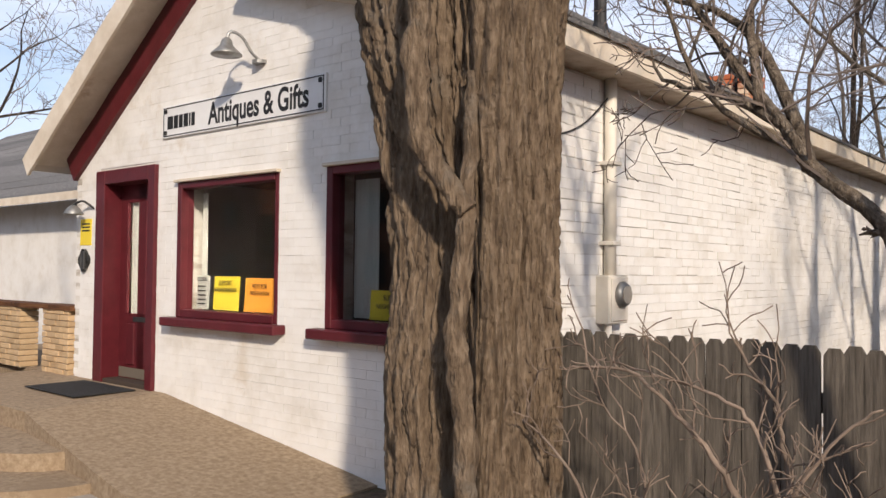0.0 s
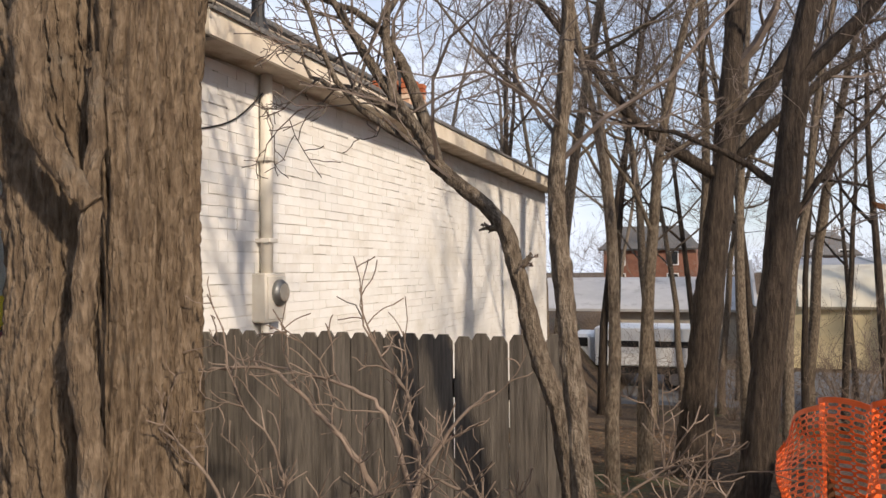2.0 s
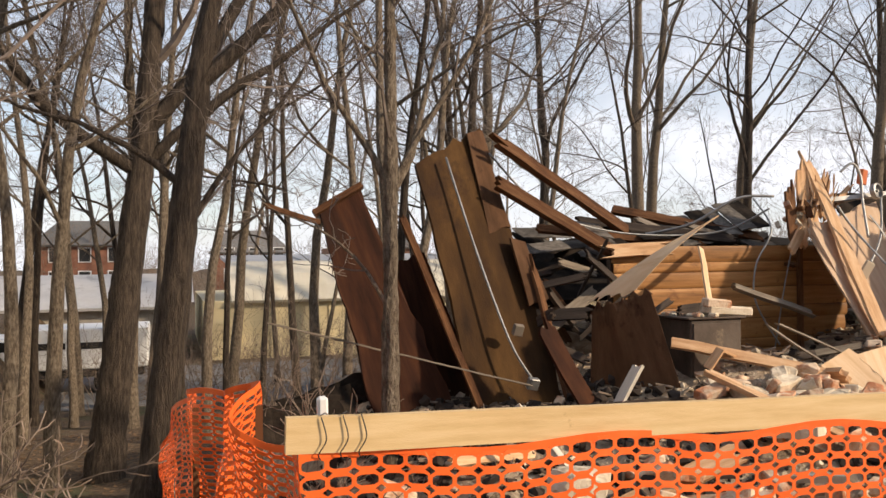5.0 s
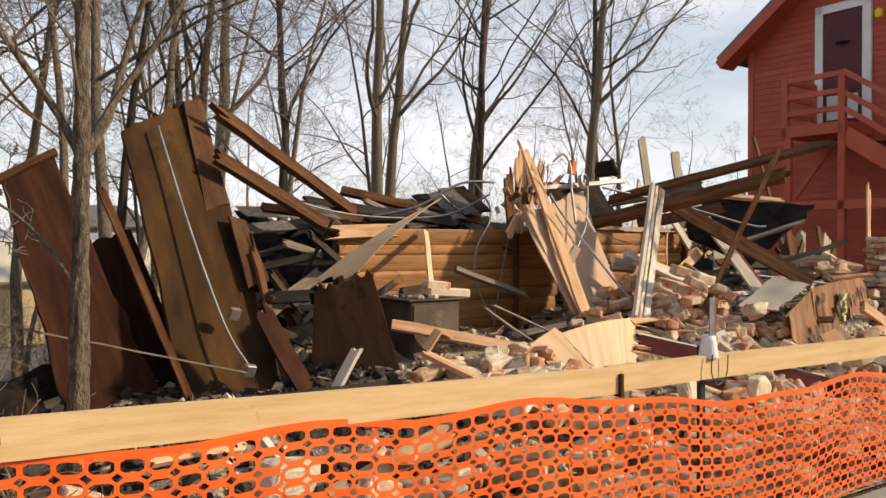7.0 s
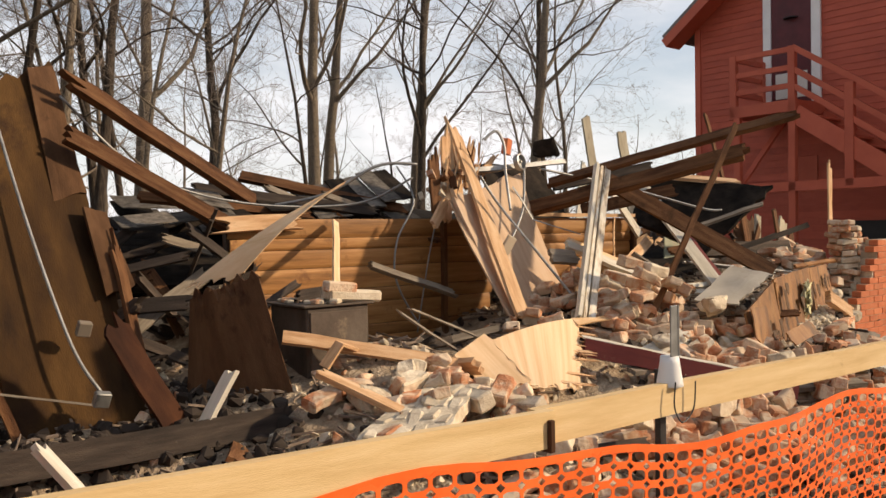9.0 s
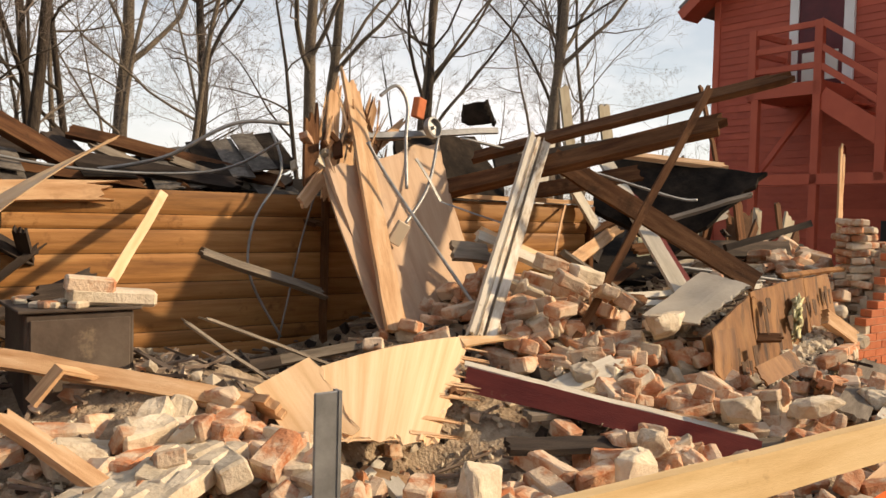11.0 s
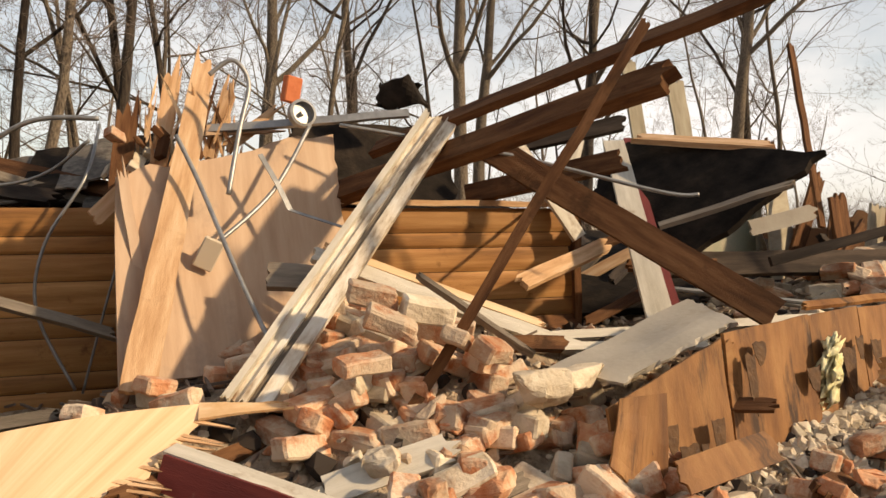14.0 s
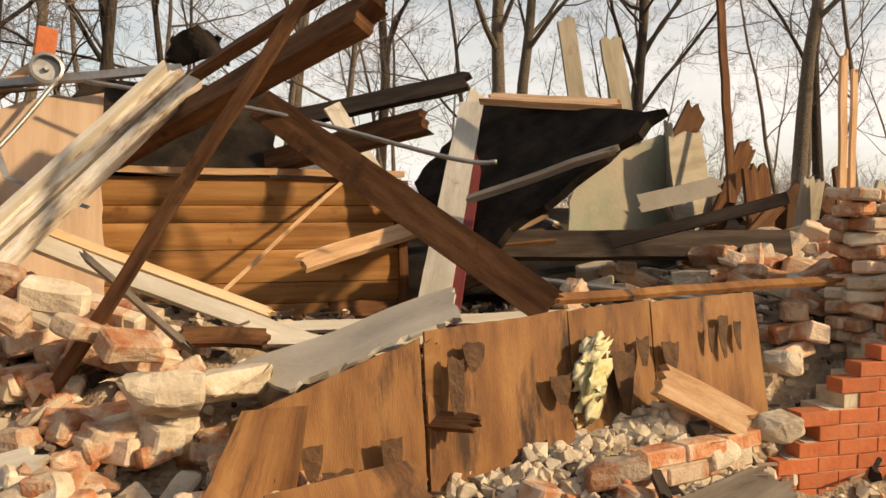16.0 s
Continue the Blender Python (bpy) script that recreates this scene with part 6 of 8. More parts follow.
for pts, r in (([(4.9, 7.5, 1.76), (5.3, 7.2, 1.86), (5.7, 7.0, 2.10), (6.05, 6.9, 2.12)], 0.014), ([(3.2, 7.2, 2.5), (3.8, 7.3, 2.0), (4.6, 7.3, 1.78), (5.6, 7.2, 1.78), (6.0, 6.9, 2.0)], 0.010),
               ([(6.05, 7.2, 2.12), (5.98, 6.86, 1.80), (5.78, 6.84, 1.45), (5.74, 6.80, 1.1), (5.92, 6.70, 0.70)], 0.009), ([(6.24, 6.86, 1.66), (6.12, 6.84, 1.3), (5.95, 6.80, 0.66)], 0.007), ([(7.3, 6.6, 2.1), (8.2, 6.4, 1.95), (9.0, 6.0, 1.72), (9.2, 5.9, 1.7)], 0.012)):
    solo("bent_cable", tube(bent(pts), r, 7), "metal", pts[0], "bent grey conduit hanging over the debris", "conduit", "bent conduits", smooth=True)

# white flaking post, sticks, beams
post = thing("flaking_post", (6.62, 5.5, 0.8), "fluted door post with flaking white paint, leaning", "post")
for off, w, deep, mt in ((-0.085, 0.030, 0.030, "whitewood"), (-0.050, 0.035, -0.012, "flake"), (-0.018, 0.026, 0.016, "flake"), (0.012, 0.030, -0.008, "greywood"), (0.058, 0.062, 0.022, "flake")):
    back = Vector((0.15, 0.8, -0.42)) * -deep
    part("moulding", one_board(Vector((6.62 + off, 5.50, 0.80 - off * 0.3)) + back, Vector((7.78 + off, 6.28, 2.09 - off * 0.3)) + back, w, 0.06, (-0.2, -1, 0.55), (0.02, 0.03), rng=R, warp=0.002), mt, post)
plank("brown_stick", (7.28, 5.37, 0.74), (8.36, 5.21, 2.44), 0.05, 0.025, "oldwood", "long brown stick leaning upright from the bricks", jag=(0.02, 0.05), face=(-0.4, -1, 0.2))
plank("upper_beam", (7.55, 6.75, 1.98), (8.68, 4.94, 2.49), 0.10, 0.05, "oldwood", "long brown beam jutting towards the street", face=(-0.3, -0.6, 0.7), jag=(0.05, 0.18), category="beam", group="jutting beams")
plank("lower_beam", (7.35, 6.85, 1.72), (8.47, 5.20, 2.20), 0.13, 0.09, "oldwood", "thick brown beam jutting towards the street", face=(-0.5, -0.6, 0.5), jag=(0.05, 0.10), category="beam", group="jutting beams")
plank("diagonal_board", (8.14, 6.50, 2.00), (9.26, 5.38, 1.07), 0.165, 0.04, "oldwood", "wide dark brown board lying aslant", face=(-0.55, -0.75, 0.35), jag=(0.02, 0.02))
st = thing("siding_strip", (8.8, 6.0, 1.0), "cream and maroon painted trim board leaning in the gap", "trim")
part("cream_board", one_board((9.48, 7.20, 2.13), (8.80, 5.66, 0.92), 0.15, 0.03, (-0.4, -0.9, 0.3), rng=R), "whitewood", st)
part("maroon_edge", one_board((9.59, 7.20, 2.15), (8.91, 5.66, 0.94), 0.05, 0.035, (-0.4, -0.9, 0.3), rng=R), "maroonboard", st)
plank("cream_strip", (8.55, 6.9, 2.05), (8.9, 6.7, 1.45), 0.10, 0.03, "whitewood", "cream painted board standing in the debris")
plank("short_beam", (8.2, 6.9, 1.72), (8.95, 6.3, 1.92), 0.12, 0.08, "oldwood", "short brown beam end in the debris", jag=(0, 0.05), category="beam", group="jutting beams")
plank("short_beam", (8.3, 7.4, 2.0), (9.35, 6.9, 2.22), 0.10, 0.07, "darkwood", "short brown beam end in the debris", jag=(0, 0.05), category="beam", group="jutting beams")
plank("thin_lath", (7.85, 6.2, 1.0), (8.62, 6.82, 1.64), 0.02, 0.012, "raw", "thin lath leaning on the log wall")
for p0, p1, w in (((7.9, 5.85, 0.95), (9.9, 5.75, 0.98), 0.05), ((7.85, 5.72, 0.93), (9.0, 5.6, 0.9), 0.045)):
    plank("pale_plank", p0, p1, w, 0.03, R.choice(["ply", "whitewood"]), "pale split plank among the bricks", face=(0, -0.8, 0.6), jag=(0.06, 0.06), group="pale planks")
for p0, p1, w, mt in (((7.02, 6.04, 1.39), (8.33, 5.70, 0.89), 0.075, "whitewood"), ((7.10, 6.08, 1.42), (8.12, 5.82, 1.03), 0.04, "ply"), ((7.42, 5.62, 1.30), (7.80, 5.32, 0.98), 0.022, "greywood"), ((7.78, 5.52, 0.98), (8.10, 5.50, 0.97), 0.07, "oldwood"), ((6.80, 6.02, 1.30), (7.05, 5.95, 1.27), 0.13, "greywood")):
    plank("fallen_board", p0, p1, w, 0.045, mt, "weathered board lying over the bricks", face=(0, -0.85, 0.5), jag=(0.03, 0.05), group="boards on the bricks")
# black felt-covered roof sheets
tr = thing("felt_roof_piece", (9.6, 6.3, 1.4), "black felt-covered roof deck piece with a torn edge", "roof piece")
part("deck", panel((9.0, 6.9, 1.62), (9.20, 6.1, 1.25), (10.05, 5.75, 1.96), (9.55, 7.2, 2.15), 0.05, 10, 12, (0.03, 0.05, 0.05, 0.05), rng=R), "tar", tr)
part("edge_strip", one_board((9.15, 6.2, 1.52), (9.72, 5.78, 1.75), 0.05, 0.03, (0, -0.6, 1), (0, 0.08), rng=R), "greywood", tr)
part("split_rim", one_board((9.5, 6.9, 2.12), (9.95, 6.2, 2.02), 0.10, 0.04, (0, -0.7, 0.7), (0.1, 0.1), rng=R), "raw", tr)
tr2 = thing("felt_roof_piece", (8.0, 7.2, 1.9), "black felt-covered roof deck piece with a torn edge", "roof piece")
part("deck", panel((7.0, 6.95, 1.70), (8.3, 7.1, 1.60), (8.25, 7.6, 2.26), (7.15, 7.3, 2.20), 0.03, 12, 8, (0, 0.1, 0.04, 0.1), rng=R), "tar", tr2)
part("metal_edge", one_board((6.45, 6.9, 2.06), (7.75, 6.72, 2.20), 0.045, 0.03, (0, -1, 0.4), rng=R), "metal", tr2, "grey metal roof edge")
solo("black_scrap", panel((7.62, 7.0, 2.26), (7.70, 7.02, 2.46), (7.93, 7.0, 2.48), (8.0, 7.0, 2.27), 0.02, 8, 12, (0.03, 0.09, 0.03, 0.05), curl=lambda u, v: 0.08 * math.sin(7 * v + 2 * u), rng=R), "tar", (7.82, 7.05, 2.33), "crumpled black felt scrap", "scrap")
solo("red_brick_on_edge", block((7.08, 6.84, 2.32), (0.10, 0.06, 0.15), (5, 8, 20), 0.006), "redbrick", (7.08, 6.84, 2.25), "single red brick balanced on the debris", "brick")
for p0, p1, w, mt in (((11.25, 9.2, 1.5), (11.02, 9.3, 3.18), 0.17, "tanboard"), ((11.50, 8.8, 1.5), (11.22, 8.8, 2.92), 0.20, "tanboard"), ((11.20, 6.95, 1.5), (11.50, 7.60, 3.06), 0.055, "oldwood"), 
                      ((9.6, 8.2, 1.6), (9.85, 8.3, 2.35), 0.12, "whitewood")):
    plank("standing_strip", p0, p1, w, 0.03, mt, "narrow board standing up in the debris", jag=(0, 0.06), group="standing boards")
gp = thing("green_panel", (11.0, 7.4, 1.1), "faded green wallboard sheet standing in the debris", "panel", "fallen panels")
part("wallboard", panel((10.15, 7.30, 1.10), (11.10, 7.50, 1.10), (11.05, 7.52, 2.02), (10.25, 7.38, 1.78), 0.012, 12, 10, (0, 0.02, 0.05, 0.06), rng=R), "green", gp)
part("batten", one_board((11.08, 7.47, 1.10), (11.04, 7.49, 2.06), 0.05, 0.03, (0, -1, 0), (0, 0.05), rng=R), "tanboard", gp)
solo("tan_board", panel((10.95, 7.22, 1.05), (11.45, 7.40, 1.05), (11.25, 7.42, 2.05), (10.90, 7.26, 1.97), 0.012, 8, 8, (0, 0.03, 0.05, 0.05), rng=R), "tanboard", (11.2, 7.3, 1.05), "tan wallboard sheet standing in the debris", "panel", "fallen panels")
solo("fallen_sheet", panel((11.4, 7.1, 1.05), (12.5, 7.3, 1.05), (12.4, 7.4, 1.70), (11.5, 7.2, 1.62), 0.012, 12, 8, (0, 0.05, 0.12, 0.08), rng=R), "umberply", (12, 7.2, 1.05), "torn brown board sheet standing in the debris", "panel", "fallen panels")
plank("dark_pole", (9.9, 6.1, 1.30), (10.72, 5.78, 1.53), 0.06, 0.05, "darkwood", "dark charred timber lying across the rubble", category="beam")
plank("dark_beam", (9.35, 6.45, 1.27), (11.05, 6.2, 1.27), 0.15, 0.10, "darkwood", "dark charred timber lying across the rubble", category="beam")
for k in range(2):
    solo("grey_pipe", tube([(9.1, 6.25 + 0.05 * k, 1.16), (10.3, 5.75 + 0.05 * k, 1.02 - 0.03 * k)], 0.016, 8), "metal", (9.1, 6.2, 1.1), "thin grey pipe on the rubble", "pipe", "grey pipes")

# pale sheet, maroon board, grey board, honey panels at the front
ps = thing("pale_plywood", (5.9, 5.2, 0.6), "pale plywood sheet with a long splintered edge", "panel", "fallen panels")
part("plywood", panel((5.08, 5.32, 0.68), (5.17, 5.06, 0.46), (5.82, 4.80, 0.43), (6.58, 5.48, 0.83), 0.012, 26, 30, (0, 0.04, 0.13, 0.0), curl=lambda u, v: 0.09 * math.sin(math.pi * v) * (1 - 0.5 * u), rng=R, wave=0.004), "ply", ps)
part("veneer_ply", panel((5.10, 5.30, 0.69), (5.19, 5.07, 0.47), (5.50, 4.95, 0.475), (5.44, 5.37, 0.79), 0.005, 10, 10, (0, 0.03, 0.06, 0.0), curl=lambda u, v: 0.03 + 0.03 * v, rng=R, wave=0.003), "ply", ps, "peeled paler veneer layer")
part("tip", one_board((6.42, 5.41, 0.81), (6.72, 5.37, 0.81), 0.10, 0.012, (0, -0.5, 1), (0, 0.1), rng=R, taper=0.3), "ply", ps)
for k in range(16):
    u = R.uniform(0.0, 0.95)
    q = Vector((5.80 + 0.76 * u, 4.84 + 0.62 * u, 0.46 + 0.36 * u))
    part("splinter", one_board(q + Vector((-0.12, 0.03, 0.02)), q + Vector((0.05 + R.uniform(0, 0.07), -0.05, -0.02)), 0.025, 0.006, (0, -0.5, 1), (0, 0.05), rng=R, taper=0.3), "raw", ps)
mb = thing("maroon_beam", (6.8, 4.8, 0.4), "maroon painted board with a dusty white top", "beam")
part("board", one_board((6.28, 5.20, 0.65), (7.52, 4.22, 0.30), 0.13, 0.07, (-0.5, -0.7, 0.15), rng=R), "maroonboard", mb)
part("top_edge", one_board((6.30, 5.23, 0.72), (7.54, 4.25, 0.37), 0.085, 0.012, (-0.05, -0.1, 1), rng=R), "whitewood", mb, "chipped dusty white top edge")
gbd = thing("grey_board", (8.5, 5.3, 0.9), "grey board sheet with a ragged edge", "panel", "fallen panels")
part("sheet", panel((7.95, 5.40, 0.86), (8.92, 5.62, 1.13), (8.80, 5.10, 1.07), (8.15, 5.08, 0.84), 0.015, 20, 10, (0, 0.04, 0.06, 0.04), rng=R, wave=0.02), "drywall", gbd)
hp = thing("honey_panels", (9.0, 5.0, 0.6), "honey brown plywood panels with dark glue stains", "panel", "fallen panels")
for a, b, za, zb in ((7.95, 8.615, (0.30, 0.80), (0.40, 1.03)), (8.63, 9.232, (0.36, 1.05), (0.44, 1.095)), (9.236, 9.628, (0.44, 1.09), (0.5, 1.115)), (9.632, 10.2, (0.5, 1.105), (0.6, 1.12))):
    da, db = 4.86 + (a - 7.95) * 0.19, 4.86 + (b - 7.95) * 0.19
    part("plywood", panel((a, da - 0.10, za[0]), (b, db - 0.10, zb[0]), (b, db + 0.03, zb[1]), (a, da + 0.03, za[1]), 0.018, 14, 10, (0.02, 0.004, 0.006, 0.004), rng=R, wave=0.006), "honeyply", hp)
part("corner_strip", one_board((8.66, 4.93, 0.36), (8.655, 5.01, 1.00), 0.06, 0.02, (0.1, -1, 0.2), (0.02, 0.03), rng=R), "honeyply", hp)
rg = random.Random(63)
for a, b, hi, lo in ((8.70, 9.22, 1.02, 0.52), (9.25, 9.60, 1.04, 0.62), (9.65, 10.15, 1.05, 0.70), (8.08, 8.58, 0.72, 0.40)):
    x = a
    while x < b - 0.03:
        w = min(rg.uniform(0.03, 0.11), b - x)
        top = hi - rg.uniform(0.0, 0.45) * (hi - lo)
        low = top - rg.uniform(0.12, 0.55) * (hi - lo)
        if rg.random() < 0.72:
            rows = []
            for i in range(9):
                z = top + (low - top) * i / 8
                thin = 1 - 0.75 * (i / 8) ** 2
                off = 0.012 * noise.noise((z * 9, x * 5, 2))
                rows.append([Vector((e, 4.818 + (e - 7.95) * 0.19 - 0.2 * (0.95 - z), z + 0.02 * noise.noise((e * 30, i, 1)))) for e in [x + off + w * (0.5 + (q / 4 - 0.5) * thin) for q in range(5)]])
            part("glue_drip", grid_solid(bmesh.new(), rows, 0.003, 8, 4, top - low, w), "glue", hp, "dark run of smeared glue")
        x += w + rg.uniform(-0.01, 0.05)
part("flap", panel((7.86, 4.74, 0.62), (8.10, 4.70, 0.34), (8.20, 4.84, 0.85), (7.98, 4.86, 0.84), 0.012, 5, 5, (0.03, 0, 0, 0.03), rng=R), "honeyply", hp)
part("fallen_strip", one_board((8.05, 4.55, 0.60), (8.52, 4.60, 0.66), 0.13, 0.012, (0, -0.8, 0.6), (0.03, 0.03), rng=R), "honeyply", hp)
plank("cap_strip", (9.2, 5.12, 1.14), (10.75, 5.48, 1.14), 0.045, 0.022, "honeyply", "pale split strip on the panels", face=(0, -0.5, 0.8), jag=(0.05, 0.1))
plank("split_block", (9.55, 4.98, 0.83), (9.88, 4.92, 0.66), 0.12, 0.06, "raw", "split raw wood piece on mortar", jag=(0.06, 0.06))
fm = bmesh.new()
bmesh.ops.create_icosphere(fm, subdivisions=4, radius=1)
for v in fm.verts:
    n = v.co.normalized()
    v.co = Vector((9.30 + n.x * 0.045 + 0.02 * n.z, 5.06 + n.y * 0.025, 0.82 + n.z * 0.17)) + Vector((1, 0.4, 0.5)) * 0.09 * noise.noise(n * 2.2) + n * 0.05 * noise.noise(n * 5) + n * 0.025 * noise.noise(n * 13)
solo("foam_strip", fm, "foam", (9.28, 5.02, 0.62), "pale yellow foam insulation clinging to a panel", "insulation", smooth=True)

# ---- remains of the brick front wall ----
wallb = thing("broken_brick_wall", (10.8, 5.25, 0), "stepped remains of a red painted brick wall", "wall", kind="structure")
RB = [block((0, 0, 0), (0.2005, 0.098, 0.063), bevel=0.003) for _ in range(1)]
brick_me = mesh_of(RB[0], "brick")
brick_me.materials.append(MAT["redbrick"])


def lay(parent, me, c, turn=(0, 0, 0)):
    ob = new("brick", me)
    ob.parent = parent
    ob.matrix_local = Matrix.Translation(Vector(c) - BASE[parent]) @ pose(0, 0, 0, *turn)
    return ob


rb = random.Random(41)


def wall_top(s):
    if s > 11.72:
        return -1
    return 0.26 + 0.53 * smooth(9.95, 10.75, s) + 0.54 * smooth(10.62, 11.12, s)


for r in range(20):
    z = 0.03 + 0.068 * r
    for k in range(9):
        s = 10.02 + 0.205 * k + (0.1 if r % 2 else 0)
        if z < wall_top(s - 0.05) + rb.uniform(-0.03, 0.03):
            lay(wallb, brick_me, (s, 5.20 + rb.uniform(-0.003, 0.003), z), (0, 0, rb.uniform(-0.6, 0.6)))
bm = bmesh.new()
for r in range(20):
    z = 0.03 + 0.068 * r
    e = [10.02 + 0.04 * q for q in range(42)]
    e = [s for s in e if wall_top(s - 0.05) > z]
    if e:
        span(bm, (min(e) + 0.02, 5.160, z - 0.03), (max(e), 5.34, z + 0.036))
part("mortar_bed", bm, "mortar", wallb, "crumbling lime mortar and inner bricks")
pier = thing("brick_pier", (11.05, 5.45, 0.8), "jagged stack of old brown bricks on the broken wall", "pier")
for r in range(14):
    z = 0.80 + 0.068 * r
    for k in range(8):
        c = (10.86 + 0.115 * (k // 2) * 1.8 + rb.uniform(-0.03, 0.03), 5.40 + 0.13 * (k % 2) + rb.uniform(-0.03, 0.03), z)
        top = 1.60 - 0.26 * smooth(10.95, 11.35, c[0]) - 0.12 * (1 - smooth(10.72, 10.86, c[0]))
        if z < top and c[0] < 11.5:
            bm = block(c, (rb.uniform(0.12, 0.2), 0.11, 0.06), (rb.uniform(-9, 9), rb.uniform(-9, 9), rb.uniform(-30, 30) + 90 * (r % 2)), 0.012)
            part("brick", bm, rb.choice(["brick", "brick", "mortar"]), pier)
part("mortar_core", slab((10.86, 5.37, 0.72), (11.30, 5.56, 1.34), 0.02), "mortar", pier, "pale crumbling mortar")
plank("stake", (10.92, 5.62, 1.2), (10.90, 5.62, 2.22), 0.04, 0.02, "raw", "thin stake standing behind the brick pier", jag=(0, 0.06))
plank("stake", (10.99, 5.64, 1.2), (10.98, 5.64, 2.16), 0.03, 0.02, "raw", "thin stake standing behind the brick pier", jag=(0, 0.06))

# ---- loose bricks, lumps, scraps ----
SHAPES = []
for k in range(8):
    rr = random.Random(700 + k)
    bm = bmesh.new()
    L = (0.225, 0.23, 0.225, 0.17, 0.13, 0.22, 0.15, 0.34)[k]
    solid(bm, (0, 0, 0), (L, 0.112, 0.072 + 0.012 * (k % 3)), bevel=0.010)
    bmesh.ops.subdivide_edges(bm, edges=[e for e in bm.edges if e.calc_length() > 0.05], cuts=2, use_grid_fill=True)
    for v in bm.verts:
        q = v.co + Vector((k * 3.1, 0, 0))
        v.co += Vector((noise.noise(q * 14), noise.noise(q * 14 + Vector((9, 0, 0))), noise.noise(q * 14 + Vector((0, 9, 0))))) * 0.011
        if k in (3, 4, 6) and v.co.x > 0.01:
            v.co.x += 0.35 * v.co.y + 0.25 * v.co.z + rr.uniform(-0.012, 0.008)
        if k in (1, 5, 7) and v.co.x + v.co.z > L * 0.5:
            v.co *= 0.86
    me = mesh_of(bm, "loose_brick")
    me.materials.append(MAT["mortar" if k in (2, 6) else "brick"])
    SHAPES.append(me)


def half_height(me, rot):
    return max((rot @ v.co).z for v in me.vertices)


rl = random.Random(901)
count = 0
V, F = [], []
PILES = [(7.4, 5.55, 0.75, 0.45, 85), (7.6, 4.85, 0.9, 0.45, 80), (5.0, 4.75, 0.5, 0.35, 42), (9.3, 4.4, 0.8, 0.3, 45), (10.7, 6.0, 0.7, 0.5, 80), (11.6, 6.6, 0.6, 0.5, 40), (5.9, 4.2, 0.9, 0.4, 55), (8.4, 4.2, 1.0, 0.4, 50), (7.0, 4.15, 0.6, 0.3, 45), (6.35, 3.95, 0.5, 0.25, 40), (6.1, 4.42, 0.55, 0.22, 60), (6.9, 3.6, 1.2, 0.25, 60),
         (3.4, 4.0, 1.2, 0.5, 30), (6.9, 6.0, 0.35, 0.3, 30), (4.6, 3.7, 1.6, 0.4, 60)]
for cs, cd, ws, wd, n in PILES:
    for k in range(n):
        s, d = rl.gauss(cs, ws * 0.6), rl.gauss(cd, wd * 0.6)
        if d < 3.1 or (abs(s - 5.9) < 0.75 and 4.65 < d < 5.6):
            continue
        e = Euler((rl.gauss(0, 0.27), rl.gauss(0, 0.27), rl.choice((0.3, 0.9, 2.2)) + rl.gauss(0, 0.5))).to_matrix()
        if rl.random() < 0.2:
            e = Euler((rl.gauss(1.5, 0.3), rl.gauss(0, 0.3), rl.uniform(0, 6.28))).to_matrix()
        me = rl.choice(SHAPES)
        z = heap_z(s, d) + rl.uniform(0.3, 1.2) * half_height(me, e) + 0.01 + (0.07 if k % 3 == 0 else 0)
        if 7.2 < s < 8.5 and 5.05 < d < 6.2 and z > 1.14 - (s - 7.24) * 0.40:
            continue
        if count < 290:
            ob = new("loose_brick", me)
            ob.matrix_world = STREET @ Matrix.Translation((s, d, z)) @ e.to_4x4()
            tagged(ob, "loose old brick coated with mortar dust", "brick", "loose bricks of the ruin")
            count += 1
        else:
            b = len(V)
            V += [Vector((s, d, z)) + e @ v.co for v in me.vertices]
            F += [tuple(b + i for i in p.vertices) for p in me.polygons]
for s, d, z, rx, ry, rz, k in ((7.04, 5.25, 0.98, 10, -4, 12, 0), (7.18, 5.30, 1.13, 15, 22, -12, 1), (7.36, 5.36, 1.17, 12, 12, -8, 2), (7.14, 5.44, 1.24, 10, 12, -10, 5), (7.46, 5.28, 1.06, 20, 14, 60, 0), (7.62, 5.26, 1.0, 30, 8, 40, 1),
                               (4.27, 5.20, 0.62, 4, 4, -4, 1), (3.99, 5.10, 0.60, 14, -12, 12, 0), (4.70, 5.20, 0.62, 40, -50, 20, 2), (4.91, 4.62, 0.60, 12, -25, 30, 1), (4.97, 5.22, 0.62, 4, 6, 4, 5), (4.45, 5.32, 0.60, 60, 10, 30, 0)):
    ob = new("loose_brick", SHAPES[k])
    ob.matrix_world = STREET @ Matrix.Translation((s, d, z)) @ pose(0, 0, 0, rx, ry, rz)
    tagged(ob, "old orange brick with mortar on its faces", "brick", "loose bricks of the ruin")
more = new("brick_rubble", raw_mesh(V, F, "brick_rubble", "brick"))
more.matrix_world = STREET
tagged(more, "many loose old bricks lying in the rubble", "bricks", kind="stuff")



def hull(points):
    bm = bmesh.new()
    for p in points:
        bm.verts.new(p)
    made = bmesh.ops.convex_hull(bm, input=bm.verts)
    bmesh.ops.delete(bm, geom=[v for v in bm.verts if not v.link_faces], context="VERTS")
    return bm


